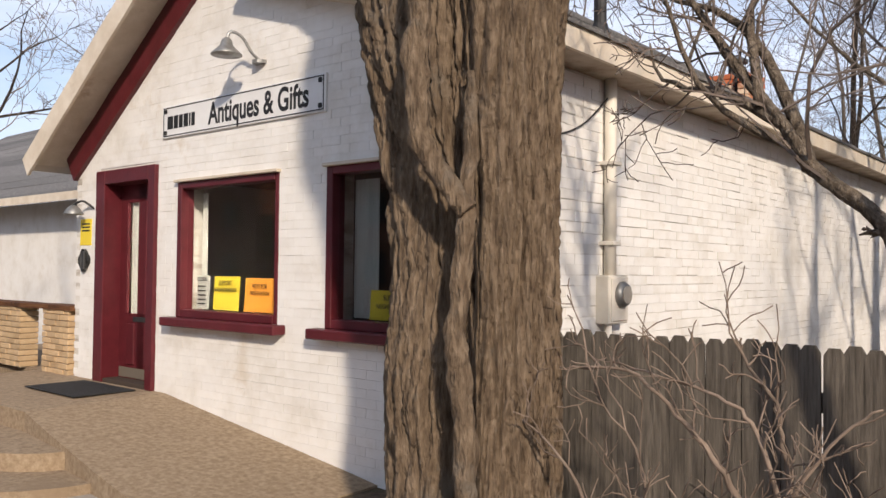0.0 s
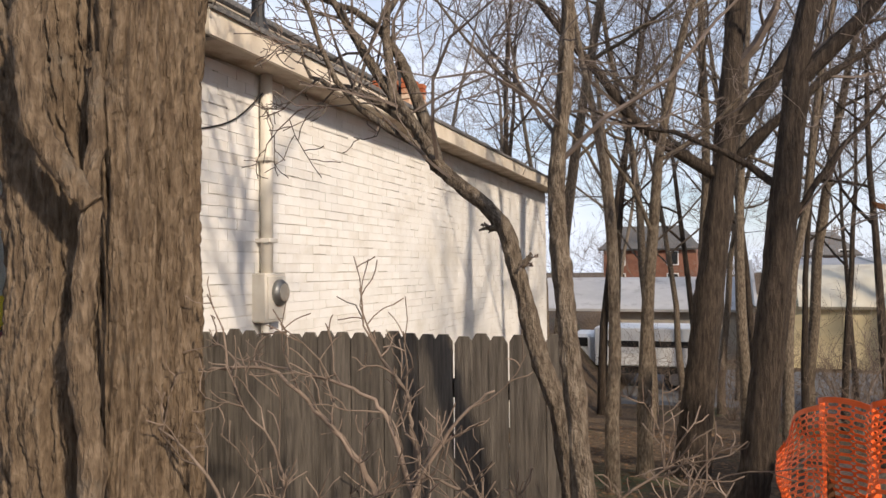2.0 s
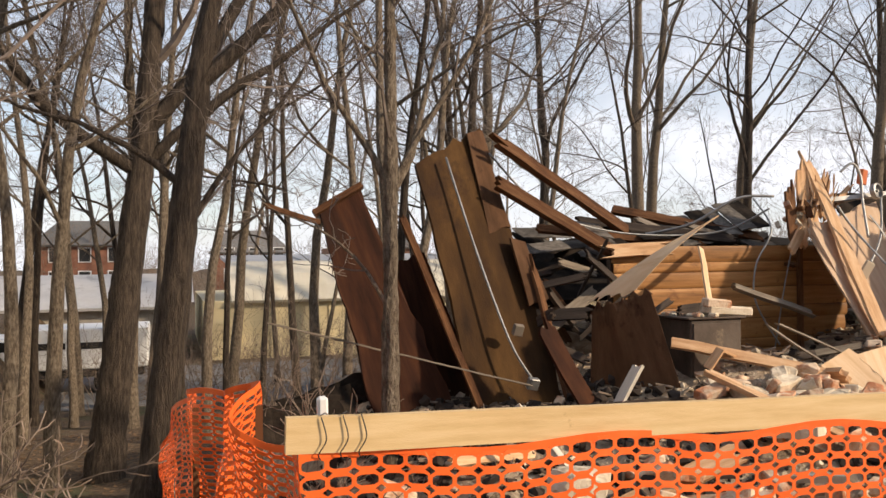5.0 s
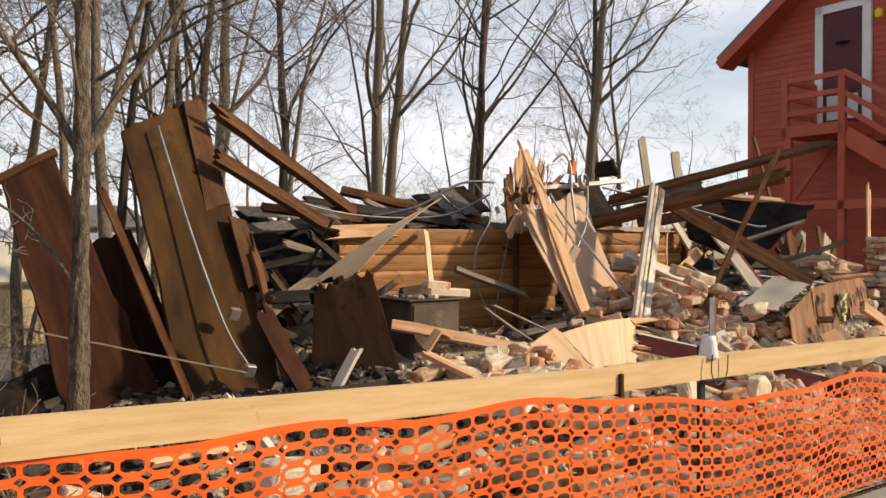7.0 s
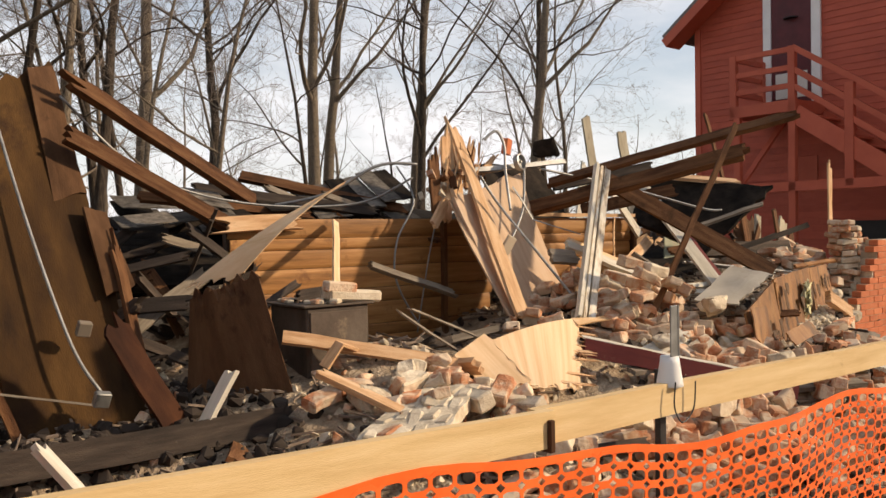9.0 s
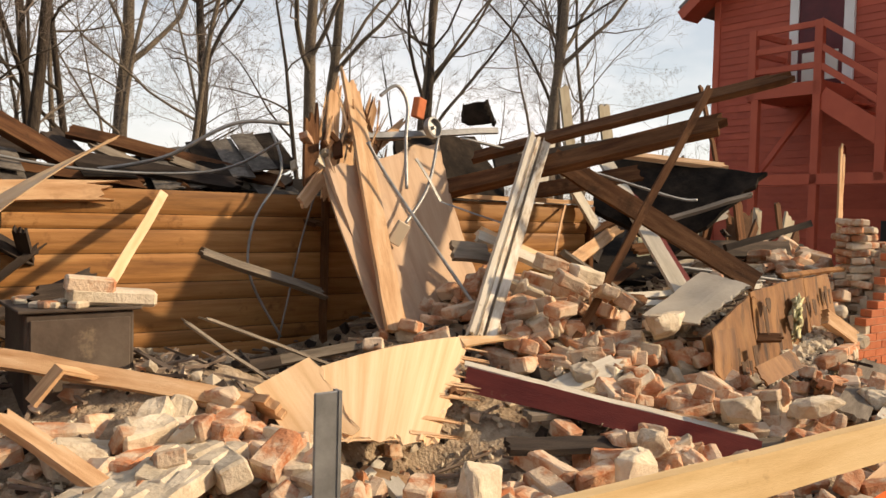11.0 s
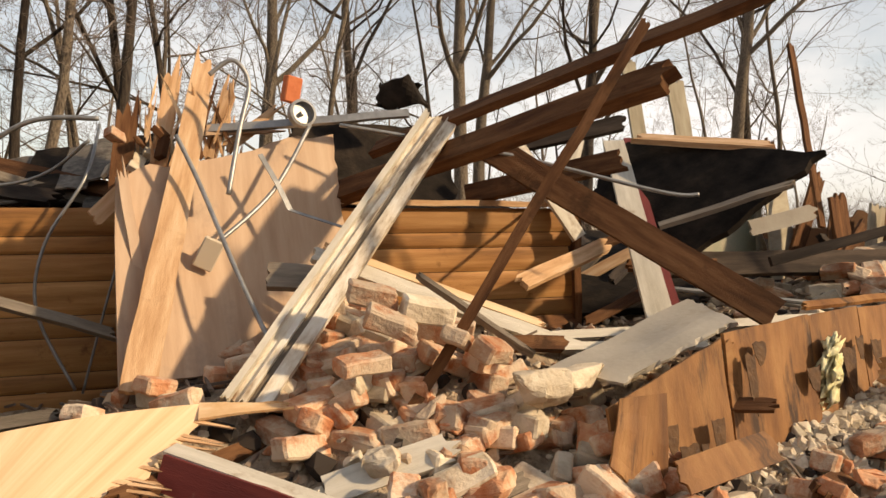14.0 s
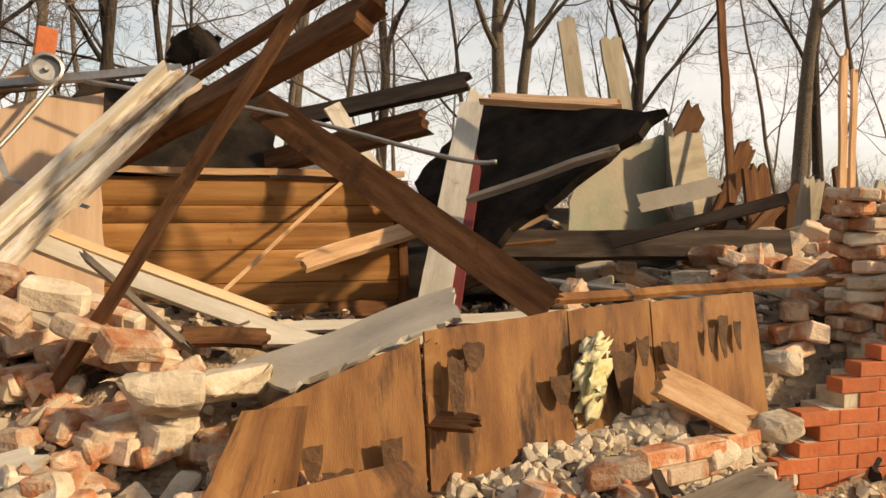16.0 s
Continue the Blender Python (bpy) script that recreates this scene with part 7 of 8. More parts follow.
LUMPS = []
for k in range(6):
    rr = random.Random(800 + k)
    bm = hull([Vector((rr.gauss(0, 1), rr.gauss(0, 1), rr.gauss(0, 1))).normalized() * rr.uniform(0.75, 1.0) * (1.0 if q % 3 else 0.8) for q in range(16)])
    LUMPS.append(mesh_of(bm, "lump"))
for name, mt, n, lo, hi, lab in (("mortar_lumps", "mortar", 8200, 0.008, 0.052, "crumbled pieces of lime mortar"), ("brick_shards", "brick", 1500, 0.015, 0.07, "broken shards of brick"), ("dark_crumbs", "darkwood", 3600, 0.015, 0.075, "dark crumbs of wood and felt, massed at the left as shade")):
    V, F = [], []
    for k in range(n):
        s, d = rl.uniform(1.6, 12.2), 3.05 + 4.2 * rl.random() ** 0.9
        if name == "mortar_lumps" and k % 3 == 0:
            s, d = rl.gauss(9.65, 0.5), rl.gauss(4.90, 0.15)
        # half the dark crumbs crowd the left end, standing in for its shade
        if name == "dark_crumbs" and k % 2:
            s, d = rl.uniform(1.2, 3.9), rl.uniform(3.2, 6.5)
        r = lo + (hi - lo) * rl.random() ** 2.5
        # pale pieces thinned at the left for that shade, and before the log wall
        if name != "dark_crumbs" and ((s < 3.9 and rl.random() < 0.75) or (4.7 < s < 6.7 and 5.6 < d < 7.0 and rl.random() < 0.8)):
            continue
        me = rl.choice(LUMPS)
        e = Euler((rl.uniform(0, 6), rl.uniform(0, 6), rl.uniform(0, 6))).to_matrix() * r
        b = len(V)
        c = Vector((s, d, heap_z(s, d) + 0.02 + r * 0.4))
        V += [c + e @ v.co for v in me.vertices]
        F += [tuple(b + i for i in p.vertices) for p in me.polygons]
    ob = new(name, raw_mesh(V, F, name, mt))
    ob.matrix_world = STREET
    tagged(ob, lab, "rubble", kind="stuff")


def brick_sheet(at, turn, rows, cols, seed):
    rr = random.Random(seed)
    ms = thing("masonry_slab", at, "slab of bricks still joined by pale mortar", "masonry", "masonry lumps")
    m = Matrix.Translation(at) @ pose(0, 0, 0, *turn)
    bm = grid_block(rr, cols * 0.21 + 0.04, rows * 0.082 + 0.03)
    bm.transform(m)
    part("mortar_bed", bm, "mortar", ms)
    for r in range(rows):
        for k in range(cols):
            if (r in (0, rows - 1) and k in (0, cols - 1) and rr.random() < 0.7):
                continue
            bm = block((0, 0, 0), (0.195 * rr.uniform(0.6, 1.0), 0.074, 0.03), (rr.uniform(-11, 11), rr.uniform(-9, 9), rr.uniform(-14, 14)), 0.011)
            bm.transform(m @ Matrix.Translation(((k - (cols - 1) / 2 + 0.25 * (r % 2) - 0.12) * 0.21, (r - (rows - 1) / 2) * 0.082, 0.026 + rr.uniform(-0.006, 0.006))))
            part("brick", bm, rr.choice(["mortar", "mortar", "mortar", "mortar", "brick"]), ms)


def grid_block(rr, a, b):
    bm = bmesh.new()
    top = [[Vector((a * (i / 10 - 0.5) + rr.uniform(-0.012, 0.012), b * (j / 8 - 0.5) + rr.uniform(-0.012, 0.012), 0.032 + rr.uniform(-0.004, 0.004))) for j in range(9)] for i in range(11)]
    grid_solid(bm, top, 0.07, 10, 8, a, b)
    return bm


def masonry(at, size, seed, label, turn=(0, 0, 0), material="mortar"):
    rr = random.Random(seed * 13)
    pts = []
    for k in range(26):
        q = Vector((rr.uniform(-1, 1), rr.uniform(-1, 1), rr.uniform(-1, 1)))
        q = q / max(abs(c) for c in q) * rr.uniform(0.85, 1.0)
        pts.append((q.x * size[0] * (1 - 0.15 * abs(q.y)), q.y * size[1], q.z * size[2]))
    bm = hull(pts)
    bmesh.ops.bevel(bm, geom=bm.edges[:], offset=min(size) * 0.08, segments=1, affect="EDGES")
    bmesh.ops.subdivide_edges(bm, edges=[e for e in bm.edges if e.calc_length() > 0.04], cuts=2, use_grid_fill=True)
    for v in bm.verts:
        v.co += Vector((noise.noise(v.co * 22), noise.noise(v.co * 22 + Vector((9, 0, 0))), noise.noise(v.co * 22 + Vector((0, 9, 0))))) * 0.010
    bmesh.ops.transform(bm, matrix=Matrix.Translation(at) @ pose(0, 0, 0, *turn), verts=bm.verts)
    solo("masonry_lump", bm, material, at, label, "masonry", "masonry lumps")


for k, (at, size, turn) in enumerate((((4.30, 5.05, 0.56), (0.16, 0.10, 0.10), (-30, 6, 12)), ((5.45, 4.05, 0.50), (0.12, 0.05, 0.13), (-10, 20, 20)), ((4.75, 4.0, 0.42), (0.10, 0.07, 0.07), (0, 0, 30)),
                                      ((7.95, 5.2, 0.86), (0.17, 0.12, 0.06), (-20, 0, 20)), ((6.45, 4.15, 0.38), (0.14, 0.06, 0.11), (-10, 0, 10)), ((7.72, 5.08, 0.86), (0.17, 0.10, 0.07), (-25, 5, 10)), ((7.55, 4.35, 0.50), (0.20, 0.10, 0.07), (-15, 5, 20)), ((8.15, 4.25, 0.46), (0.20, 0.12, 0.06), (-10, 0, -10)), ((6.75, 4.30, 0.44), (0.12, 0.08, 0.07), (0, 10, 30)),
                                      ((9.75, 4.9, 0.55), (0.12, 0.08, 0.06), (-15, 0, 20)), ((10.1, 5.0, 0.6), (0.11, 0.07, 0.06), (0, 0, 0)),
                                      ((2.6, 4.3, 0.30), (0.22, 0.10, 0.10), (0, 0, 0)), ((9.0, 4.3, 0.40), (0.12, 0.08, 0.06), (0, 0, 40)), ((10.35, 5.3, 0.80), (0.1, 0.07, 0.06), (0, 10, 0)))):
    masonry(at, size, k + 1, "lump of grey mortar and broken masonry", turn)

rc = random.Random(77)
for k in range(46):
    cs, cd, ws, wd = ((7.5, 5.35, 0.45, 0.25), (7.7, 4.85, 0.6, 0.3), (8.2, 4.5, 0.5, 0.25), (6.8, 4.35, 0.5, 0.2), (9.2, 4.55, 0.5, 0.2), (4.9, 4.7, 0.4, 0.3), (11.0, 6.3, 0.5, 0.4))[k % 7]
    s, d = rc.gauss(cs, ws * 0.7), rc.gauss(cd, wd * 0.7)
    z = heap_z(s, d) + 0.09
    if 7.2 < s < 8.5 and 5.05 < d < 6.2:
        z = min(z, 1.10 - (s - 7.24) * 0.40)
    masonry((s, d, z), (rc.uniform(0.07, 0.15), rc.uniform(0.05, 0.10), rc.uniform(0.025, 0.055)), 40 + k, "broken slab of brick and mortar among loose bricks", (rc.uniform(-35, 10), rc.uniform(-25, 25), rc.uniform(0, 180)), rc.choice(["mortar", "brick", "brick"]))
brick_sheet((4.36, 4.66, heap_z(4.36, 4.66) + 0.09), (-4, -8, 34), 5, 4, 5)

for p0, p1, w, mt in (((11.45, 6.9, 1.0), (11.40, 7.0, 1.72), 0.26, "oldwood"), ((11.75, 7.0, 1.0), (11.95, 7.1, 1.66), 0.22, "tanboard"), ((12.05, 6.8, 1.0), (12.00, 6.9, 1.74), 0.18, "umberply"), ((11.25, 7.3, 1.2), (11.62, 7.4, 1.92), 0.16, "oldwood"),
                      ((12.3, 7.0, 1.0), (12.6, 7.1, 1.60), 0.30, "tanboard"), ((11.55, 6.5, 1.1), (12.1, 6.7, 1.42), 0.14, "oldwood"), ((10.95, 6.6, 1.15), (11.45, 6.8, 1.50), 0.10, "oldwood"), ((11.0, 7.6, 1.6), (11.35, 7.65, 2.18), 0.20, "umberply"), ((10.55, 7.0, 1.5), (11.05, 6.9, 1.62), 0.12, "drywall")):
    plank("standing_board", p0, p1, w, 0.025, mt, "torn brown board standing up in the rubble", jag=(0.03, 0.07), face=(0.3, -1, 0.2), group="torn boards")

# splinters and laths strewn over the heap
V, F = [], []
for k in range(1500):
    s, d = rl.uniform(1.8, 11.5), rl.uniform(3.1, 7.0)
    a, n, w = rl.uniform(0, 6.28), rl.uniform(0.05, 0.35), rl.uniform(0.006, 0.024)
    u = Vector((math.cos(a), math.sin(a), rl.uniform(-0.25, 0.35))) * n / 2
    x = Vector((-math.sin(a), math.cos(a), rl.uniform(-0.5, 0.5))) * w / 2
    c, t = Vector((s, d, heap_z(s, d) + 0.05)), Vector((0, 0, 0.006))
    b = len(V)
    V += [c - u - x + t, c + u - x * 0.4 + t, c + u + x * 0.4 + t, c - u + x + t, c - u - x - t, c + u - x * 0.4 - t, c + u + x * 0.4 - t, c - u + x - t]
    F += [(b, b + 1, b + 2, b + 3), (b + 7, b + 6, b + 5, b + 4), (b, b + 4, b + 5, b + 1), (b + 1, b + 5, b + 6, b + 2), (b + 2, b + 6, b + 7, b + 3), (b + 3, b + 7, b + 4, b)]
ob = new("wood_splinters", raw_mesh(V, F, "wood_splinters", "shrub"))
ob.matrix_world = STREET
tagged(ob, "splinters and laths strewn over the rubble", "splinters", kind="stuff")

for p0, p1, w, mt in (((8.55, 4.25, 0.36), (9.9, 4.75, 0.47), 0.20, "greywood"), ((8.7, 4.12, 0.33), (10.1, 4.55, 0.40), 0.10, "whitewood"), ((6.2, 4.75, 0.40), (7.0, 4.55, 0.34), 0.12, "darkwood"),
                      ((6.5, 4.95, 0.48), (7.3, 4.80, 0.45), 0.09, "greywood"), ((2.5, 4.9, 0.62), (2.75, 4.75, 0.25), 0.06, "whitewood"), ((3.35, 5.35, 0.40), (3.55, 5.3, 0.78), 0.07, "whitewood"),
                      ((4.05, 5.2, 0.72), (4.55, 4.35, 0.35), 0.08, "raw"), ((7.5, 4.35, 0.30), (8.3, 4.1, 0.28), 0.10, "greywood")):
    plank("fallen_plank", p0, p1, w, 0.035, mt, "old plank lying on the rubble", face=(0, -0.3, 1), jag=(0.05, 0.05), group="fallen planks")


def joined_bricks(at, turn, rows, cols, seed):
    ob = thing("joined_bricks", at, "few old bricks still held together with mortar", "masonry", "masonry lumps")
    rr = random.Random(seed)
    m = Matrix.Translation(at) @ pose(0, 0, 0, *turn)
    for r in range(rows):
        for c in range(cols):
            if rr.random() < 0.12:
                continue
            bm = block((0.21 * c + 0.1 * (r % 2), rr.uniform(-0.008, 0.008), 0.072 * r), (0.20, 0.10, 0.062), (0, 0, rr.uniform(-3, 3)), 0.006)
            bmesh.ops.transform(bm, matrix=m, verts=bm.verts)
            part("brick", bm, "brick", ob)
    bm = block((0.105 * (cols - 0.5), 0, 0.036 * (rows - 1)), (0.205 * cols, 0.085, 0.072 * rows - 0.02), (0, 0, 0), 0.01)
    bmesh.ops.transform(bm, matrix=m, verts=bm.verts)
    part("mortar", bm, "mortar", ob)


joined_bricks((8.05, 4.45, 0.36), (-10, 5, 20), 3, 2, 1)
joined_bricks((7.0, 5.85, 1.12), (-70, 20, -30), 2, 2, 2)
joined_bricks((7.3, 5.75, 1.10), (-75, 14, -25), 2, 2, 3)
joined_bricks((9.35, 4.78, 0.52), (-5, 0, 15), 2, 3, 4)
joined_bricks((4.5, 5.0, 0.62), (-60, 10, 10), 2, 2, 5)

# scattered broken boards, behind and among the rubble
WOODS = ["oldwood", "darkwood", "greywood", "raw", "whitewood", "oldwood", "darkwood"]
for k in range(150):
    if k < 70:
        s, d, z = rl.uniform(3.3, 4.5) if k < 45 else rl.uniform(4.5, 6.3), rl.uniform(6.5, 8.2) if k < 45 else rl.uniform(7.2, 8.2), rl.uniform(0.6, 1.55) if k < 45 else rl.uniform(1.4, 1.75)
        w = Vector((rl.uniform(-1, 1), rl.uniform(-0.4, 0.4), rl.uniform(-0.45, 0.35))).normalized()
    elif k < 110:
        s, d, z = rl.uniform(8.7, 12.2), rl.uniform(6.4, 8.4), rl.uniform(0.85, 1.5)
        w = Vector((rl.uniform(-1, 1), rl.uniform(-0.6, 0.4), rl.uniform(-0.3, 0.3))).normalized()
    else:
        s, d = rl.uniform(2.2, 10.0), rl.uniform(3.3, 5.4)
        z = heap_z(s, d) + 0.05
        w = Vector((rl.uniform(-1, 1), rl.uniform(-0.8, 0.8), rl.uniform(-0.12, 0.12))).normalized()
    n = rl.uniform(0.25, 1.1)
    c = Vector((s, d, z))
    # first 70 boards use mostly dark woods, in place of shade at the left
    plank("broken_board", c - w * n / 2, c + w * n / 2, rl.uniform(0.03, 0.14), rl.uniform(0.015, 0.045), rl.choice(WOODS if k >= 70 else ["oldwood", "darkwood", "darkwood", "greywood", "darkwood"]), "broken board lying in the debris",
          face=(rl.uniform(-0.3, 0.3), -0.6, rl.uniform(0.3, 1)), jag=(0.06, 0.08), group="broken boards")
for k in range(26):
    s, d, z = rl.uniform(3.5, 6.2), rl.uniform(7.1, 8.4), rl.uniform(1.55, 1.80)
    a = rl.uniform(-0.5, 0.5)
    solo("loose_shingle", panel((s, d, z), (s + 0.34, d + 0.1 * a, z + 0.1 * a), (s + 0.34, d + 0.3, z + 0.12), (s, d + 0.3, z + 0.12 - 0.1 * a), 0.008, 3, 3, (0.02, 0.02, 0.02, 0.02), rng=rl), "oldshingle" if k % 3 else "tar", (s, d, z),
         "loose grey roof shingle on the collapsed roof", "shingle", "loose shingles")
for a, b, c, e in (((3.5, 7.15, 1.1), (6.3, 7.1, 1.25), (6.6, 8.8, 1.78), (3.4, 8.8, 1.66)), ((6.2, 7.1, 1.25), (9.0, 7.0, 1.25), (9.3, 8.8, 1.80), (6.2, 8.8, 1.80)), ((8.8, 6.8, 1.0), (12.0, 6.5, 0.9), (12.5, 8.8, 1.3), (8.8, 8.8, 1.6))):
    solo("collapsed_roof", panel(a, b, c, e, 0.05, 16, 10, (0.15, 0.1, 0.1, 0.1), rng=rl, wave=0.14), "tar", a, "collapsed black felt roof deck", "roof piece", "collapsed roof pieces")
# broken shingled roof edge and rafters that rise behind the log wall
for k in range(7):
    s0 = 5.1 + 0.17 * k
    z0 = 1.58 + 0.04 * k + 0.02 * (k % 2)
    solo("roof_shingle", panel((s0, 7.25, z0), (s0 + 0.20, 7.25, z0 + 0.03), (s0 + 0.26, 7.85, z0 + 0.34), (s0 + 0.05, 7.85, z0 + 0.30), 0.012, 4, 4, (0.03, 0.02, 0.03, 0.02), rng=rl), "oldshingle" if k % 3 else "tar", (s0, 7.4, z0),
         "grey roof shingle on the broken roof edge", "shingle", "loose shingles")
for p0, p1, w, mt in (((4.9, 8.0, 2.05), (6.2, 7.25, 1.72), 0.10, "oldwood"), ((4.4, 7.8, 1.92), (5.8, 7.2, 1.70), 0.09, "darkwood"), ((3.9, 7.7, 1.84), (5.2, 7.3, 1.68), 0.08, "oldwood"), ((5.35, 6.6, 1.26), (6.1, 6.5, 1.0), 0.05, "greywood"),
                      ((4.9, 5.6, 0.98), (5.25, 5.4, 0.70), 0.015, "greywood"), ((5.0, 5.6, 1.0), (5.7, 5.55, 0.70), 0.015, "greywood"), ((5.35, 5.75, 0.72), (5.9, 5.7, 0.78), 0.05, "greywood"), ((4.9, 5.7, 0.70), (5.6, 5.75, 0.74), 0.06, "darkwood")):
    plank("broken_rafter", p0, p1, w, min(0.05, w), mt, "broken length of timber in the debris", face=(0.1, -1, 0.5), jag=(0.05, 0.06), group="broken rafters")
# dark scrap beyond the rail's end
for k in range(4):
    c = Vector((1.35 + 0.12 * k, 6.2 + 0.1 * k, 0.32 + 0.07 * k))
    solo("black_scrap", panel(c + Vector((-0.28, 0, -0.1)), c + Vector((0.28, 0.1, -0.15)), c + Vector((0.22, 0.2, 0.16)), c + Vector((-0.3, 0.15, 0.22 - 0.08 * k)), 0.02, 5, 5, (0.05, 0.05, 0.05, 0.05), rng=rl, wave=0.06), "tar", c,
         "black felt scrap beside the ruin", "scrap", "felt scraps")

# ---- red house ----
HS = 15.8
HOUSE_AT = (1.64, 1.10, 1.52)


def red_house():
    h = thing("red_house", HOUSE_AT,  "red clapboard house with a gable and outside stair", "house")
    e0, e1, ez, slope = 10.62, 3.2, 5.38, 0.72
    mid = (e0 + e1) / 2
    bm = slab((HS + 0.04, e1, -0.5), (HS + 9, e0, ez))
    v = [bm.verts.new(p) for p in ((HS + 0.04, e0, ez), (HS + 0.04, e1, ez), (HS + 0.04, mid, ez + slope * (e0 - mid)), (HS + 9, e0, ez), (HS + 9, e1, ez), (HS + 9, mid, ez + slope * (e0 - mid)))]
    bm.faces.new((v[0], v[1], v[2]))
    bm.faces.new((v[3], v[5], v[4]))
    body = part("wall", bm, "red_clap", h)
    z = 0.0
    while z < 7.8:
        over = max(0, z - ez) / slope
        a, b = e1 + over, e0 - over
        if a < b - 0.2:
            bm = bmesh.new()
            q = [Vector((HS + 0.03, a, z)), Vector((HS + 0.03, b, z)), Vector((HS + 0.012, a, z + 0.118)), Vector((HS + 0.012, b, z + 0.118))]
            p = [bm.verts.new(w) for w in (q[0] + Vector((-0.03, 0, 0)), q[1] + Vector((-0.03, 0, 0)), q[3], q[2], q[0], q[1])]
            bm.faces.new((p[0], p[3], p[2], p[1]))
            bm.faces.new((p[0], p[1], p[5], p[4]))
            part("clapboard", bm, "red_clap", h)
        z += 0.118
    part("corner_board", slab((HS - 0.02, e0 - 0.10, -0.3), (HS + 0.03, e0 + 0.02, ez), 0.004), "red_trim", h)
    for sg, e in ((1, e0), (-1, e1)):
        top = Vector((HS - 0.45, mid, ez + slope * (e0 - mid) + 0.12))
        low = Vector((HS - 0.45, e + sg * 0.40, ez - slope * 0.40 + 0.12))
        r = part("roof", panel(top, low, low + Vector((10, 0, 0)), top + Vector((10, 0, 0)), 0.12, 3, 3, wave=0), "roof", h)
        part("rake", one_board(top + Vector((-0.02, 0, -0.07)), low + Vector((-0.02, 0, -0.07)), 0.18, 0.04, (-1, 0, 0)), "red_trim", h)
        part("soffit", panel(top + Vector((0.03, 0, -0.13)), low + Vector((0.03, 0, -0.13)), low + Vector((0.47, 0, -0.13)), top + Vector((0.47, 0, -0.13)), 0.02, 2, 2, wave=0), "red_trim", h)
    # door with white trim
    d = part("door", slab((HS - 0.03, 8.28, 3.72), (HS - 0.005, 9.03, 5.78), 0.004), "maroon", h, "maroon door with a round light")
    part("door_light", lathe([(0.13, 0), (0.13, 0.02)], (HS - 0.04, 8.65, 5.2), 16), "black", d)
    g = part("lower_panel", slab((HS - 0.045, 8.36, 3.80), (HS - 0.028, 8.95, 4.25), 0.004), "curtain", d)
    for a, b, z0, z1 in ((9.03, 9.18, 3.70, 5.95), (8.12, 8.28, 3.70, 5.95), (8.12, 9.18, 5.80, 5.95)):
        part("door_trim", slab((HS - 0.06, a, z0), (HS, b, z1), 0.004), "white", h, "white door trim")
    part("porch_lamp", lathe([(0.06, 0), (0.07, 0.12), (0.03, 0.16)], (HS - 0.12, 7.95, 5.5), 12), "yellow", h, "small yellow porch lamp")
    # landing, posts, stair
    part("landing", slab((HS - 1.05, 8.05, 3.42), (HS - 0.01, 9.25, 3.62), 0.005), "red_trim", h)
    for s, dd in ((HS - 1.0, 9.19), (HS - 1.0, 8.12), (HS - 0.1, 9.19)):
        part("landing_post", slab((s - 0.05, dd - 0.06, 3.4), (s + 0.05, dd + 0.06, 4.50), 0.005), "red_trim", h)
    for s, dd in ((HS - 1.0, 9.12), (HS - 1.0, 8.12)):
        part("support_post", slab((s - 0.05, dd - 0.06, 0), (s + 0.05, dd + 0.06, 3.42), 0.005), "red_trim", h)
    for z in (3.85, 4.15, 4.45):
        part("guard_rail", slab((HS - 1.03, 8.18, z - 0.045), (HS - 0.98, 9.14, z + 0.045), 0.004), "red_trim", h)
        part("guard_rail", slab((HS - 0.98, 9.16, z - 0.045), (HS - 0.12, 9.21, z + 0.045), 0.004), "red_trim", h)
    run = 5.2
    for s in (HS - 1.0, HS - 0.12):
        part("stringer", one_board((s, 8.08, 3.38), (s, 8.08 - 4.6, 3.38 - 3.1), 0.30, 0.05, (-1, 0, 0)), "red_trim", h)
    for k in range(17):
        part("tread", slab((HS - 1.0, 8.0 - 0.27 * (k + 1), 3.46 - 0.182 * (k + 1)), (HS - 0.12, 8.0 - 0.27 * k + 0.02, 3.50 - 0.182 * (k + 1)), 0.004), "red_trim", h)
    for k, dd in enumerate((7.18, 5.9, 4.6)):
        z = 3.5 - (8.08 - dd) * 0.674
        part("stair_post", slab((HS - 1.05, dd - 0.07, z - 0.75), (HS - 0.95, dd + 0.07, z + 0.88), 0.005), "red_trim", h)
    for up in (0.86, 0.5, 0.22):
        part("handrail", one_board((HS - 1.02, 8.1, 3.62 + up), (HS - 1.02, 4.4, 3.62 + up - 2.5), 0.09, 0.04, (-1, 0, 0)), "red_trim", h)
    part("ledger", slab((HS - 1.05, 4.5, 2.10), (HS - 0.95, 9.2, 2.26), 0.005), "red_trim", h)
    part("brace", one_board((HS - 1.0, 9.1, 2.2), (HS - 0.1, 8.75, 3.4), 0.09, 0.05, (-1, 0, 0.3)), "red_trim", h)
    part("low_panel", slab((HS - 0.02, 8.2, 2.3), (HS - 0.001, 8.75, 2.75), 0.004), "red_trim", h)
    part("low_window", slab((HS - 0.03, 6.9, 0.6), (HS - 0.004, 7.6, 1.6), 0.004), "black", h)
    h.scale = (1.22, 1.22, 1.22)


red_house()
solo("red_fence", slab((HS + 1.0, 11.8, -0.3), (HS + 1.05, 18.0, 1.45)), "oldwood", (HS + 1.0, 14, 0), "low brown board fence behind the ruin", "fence")

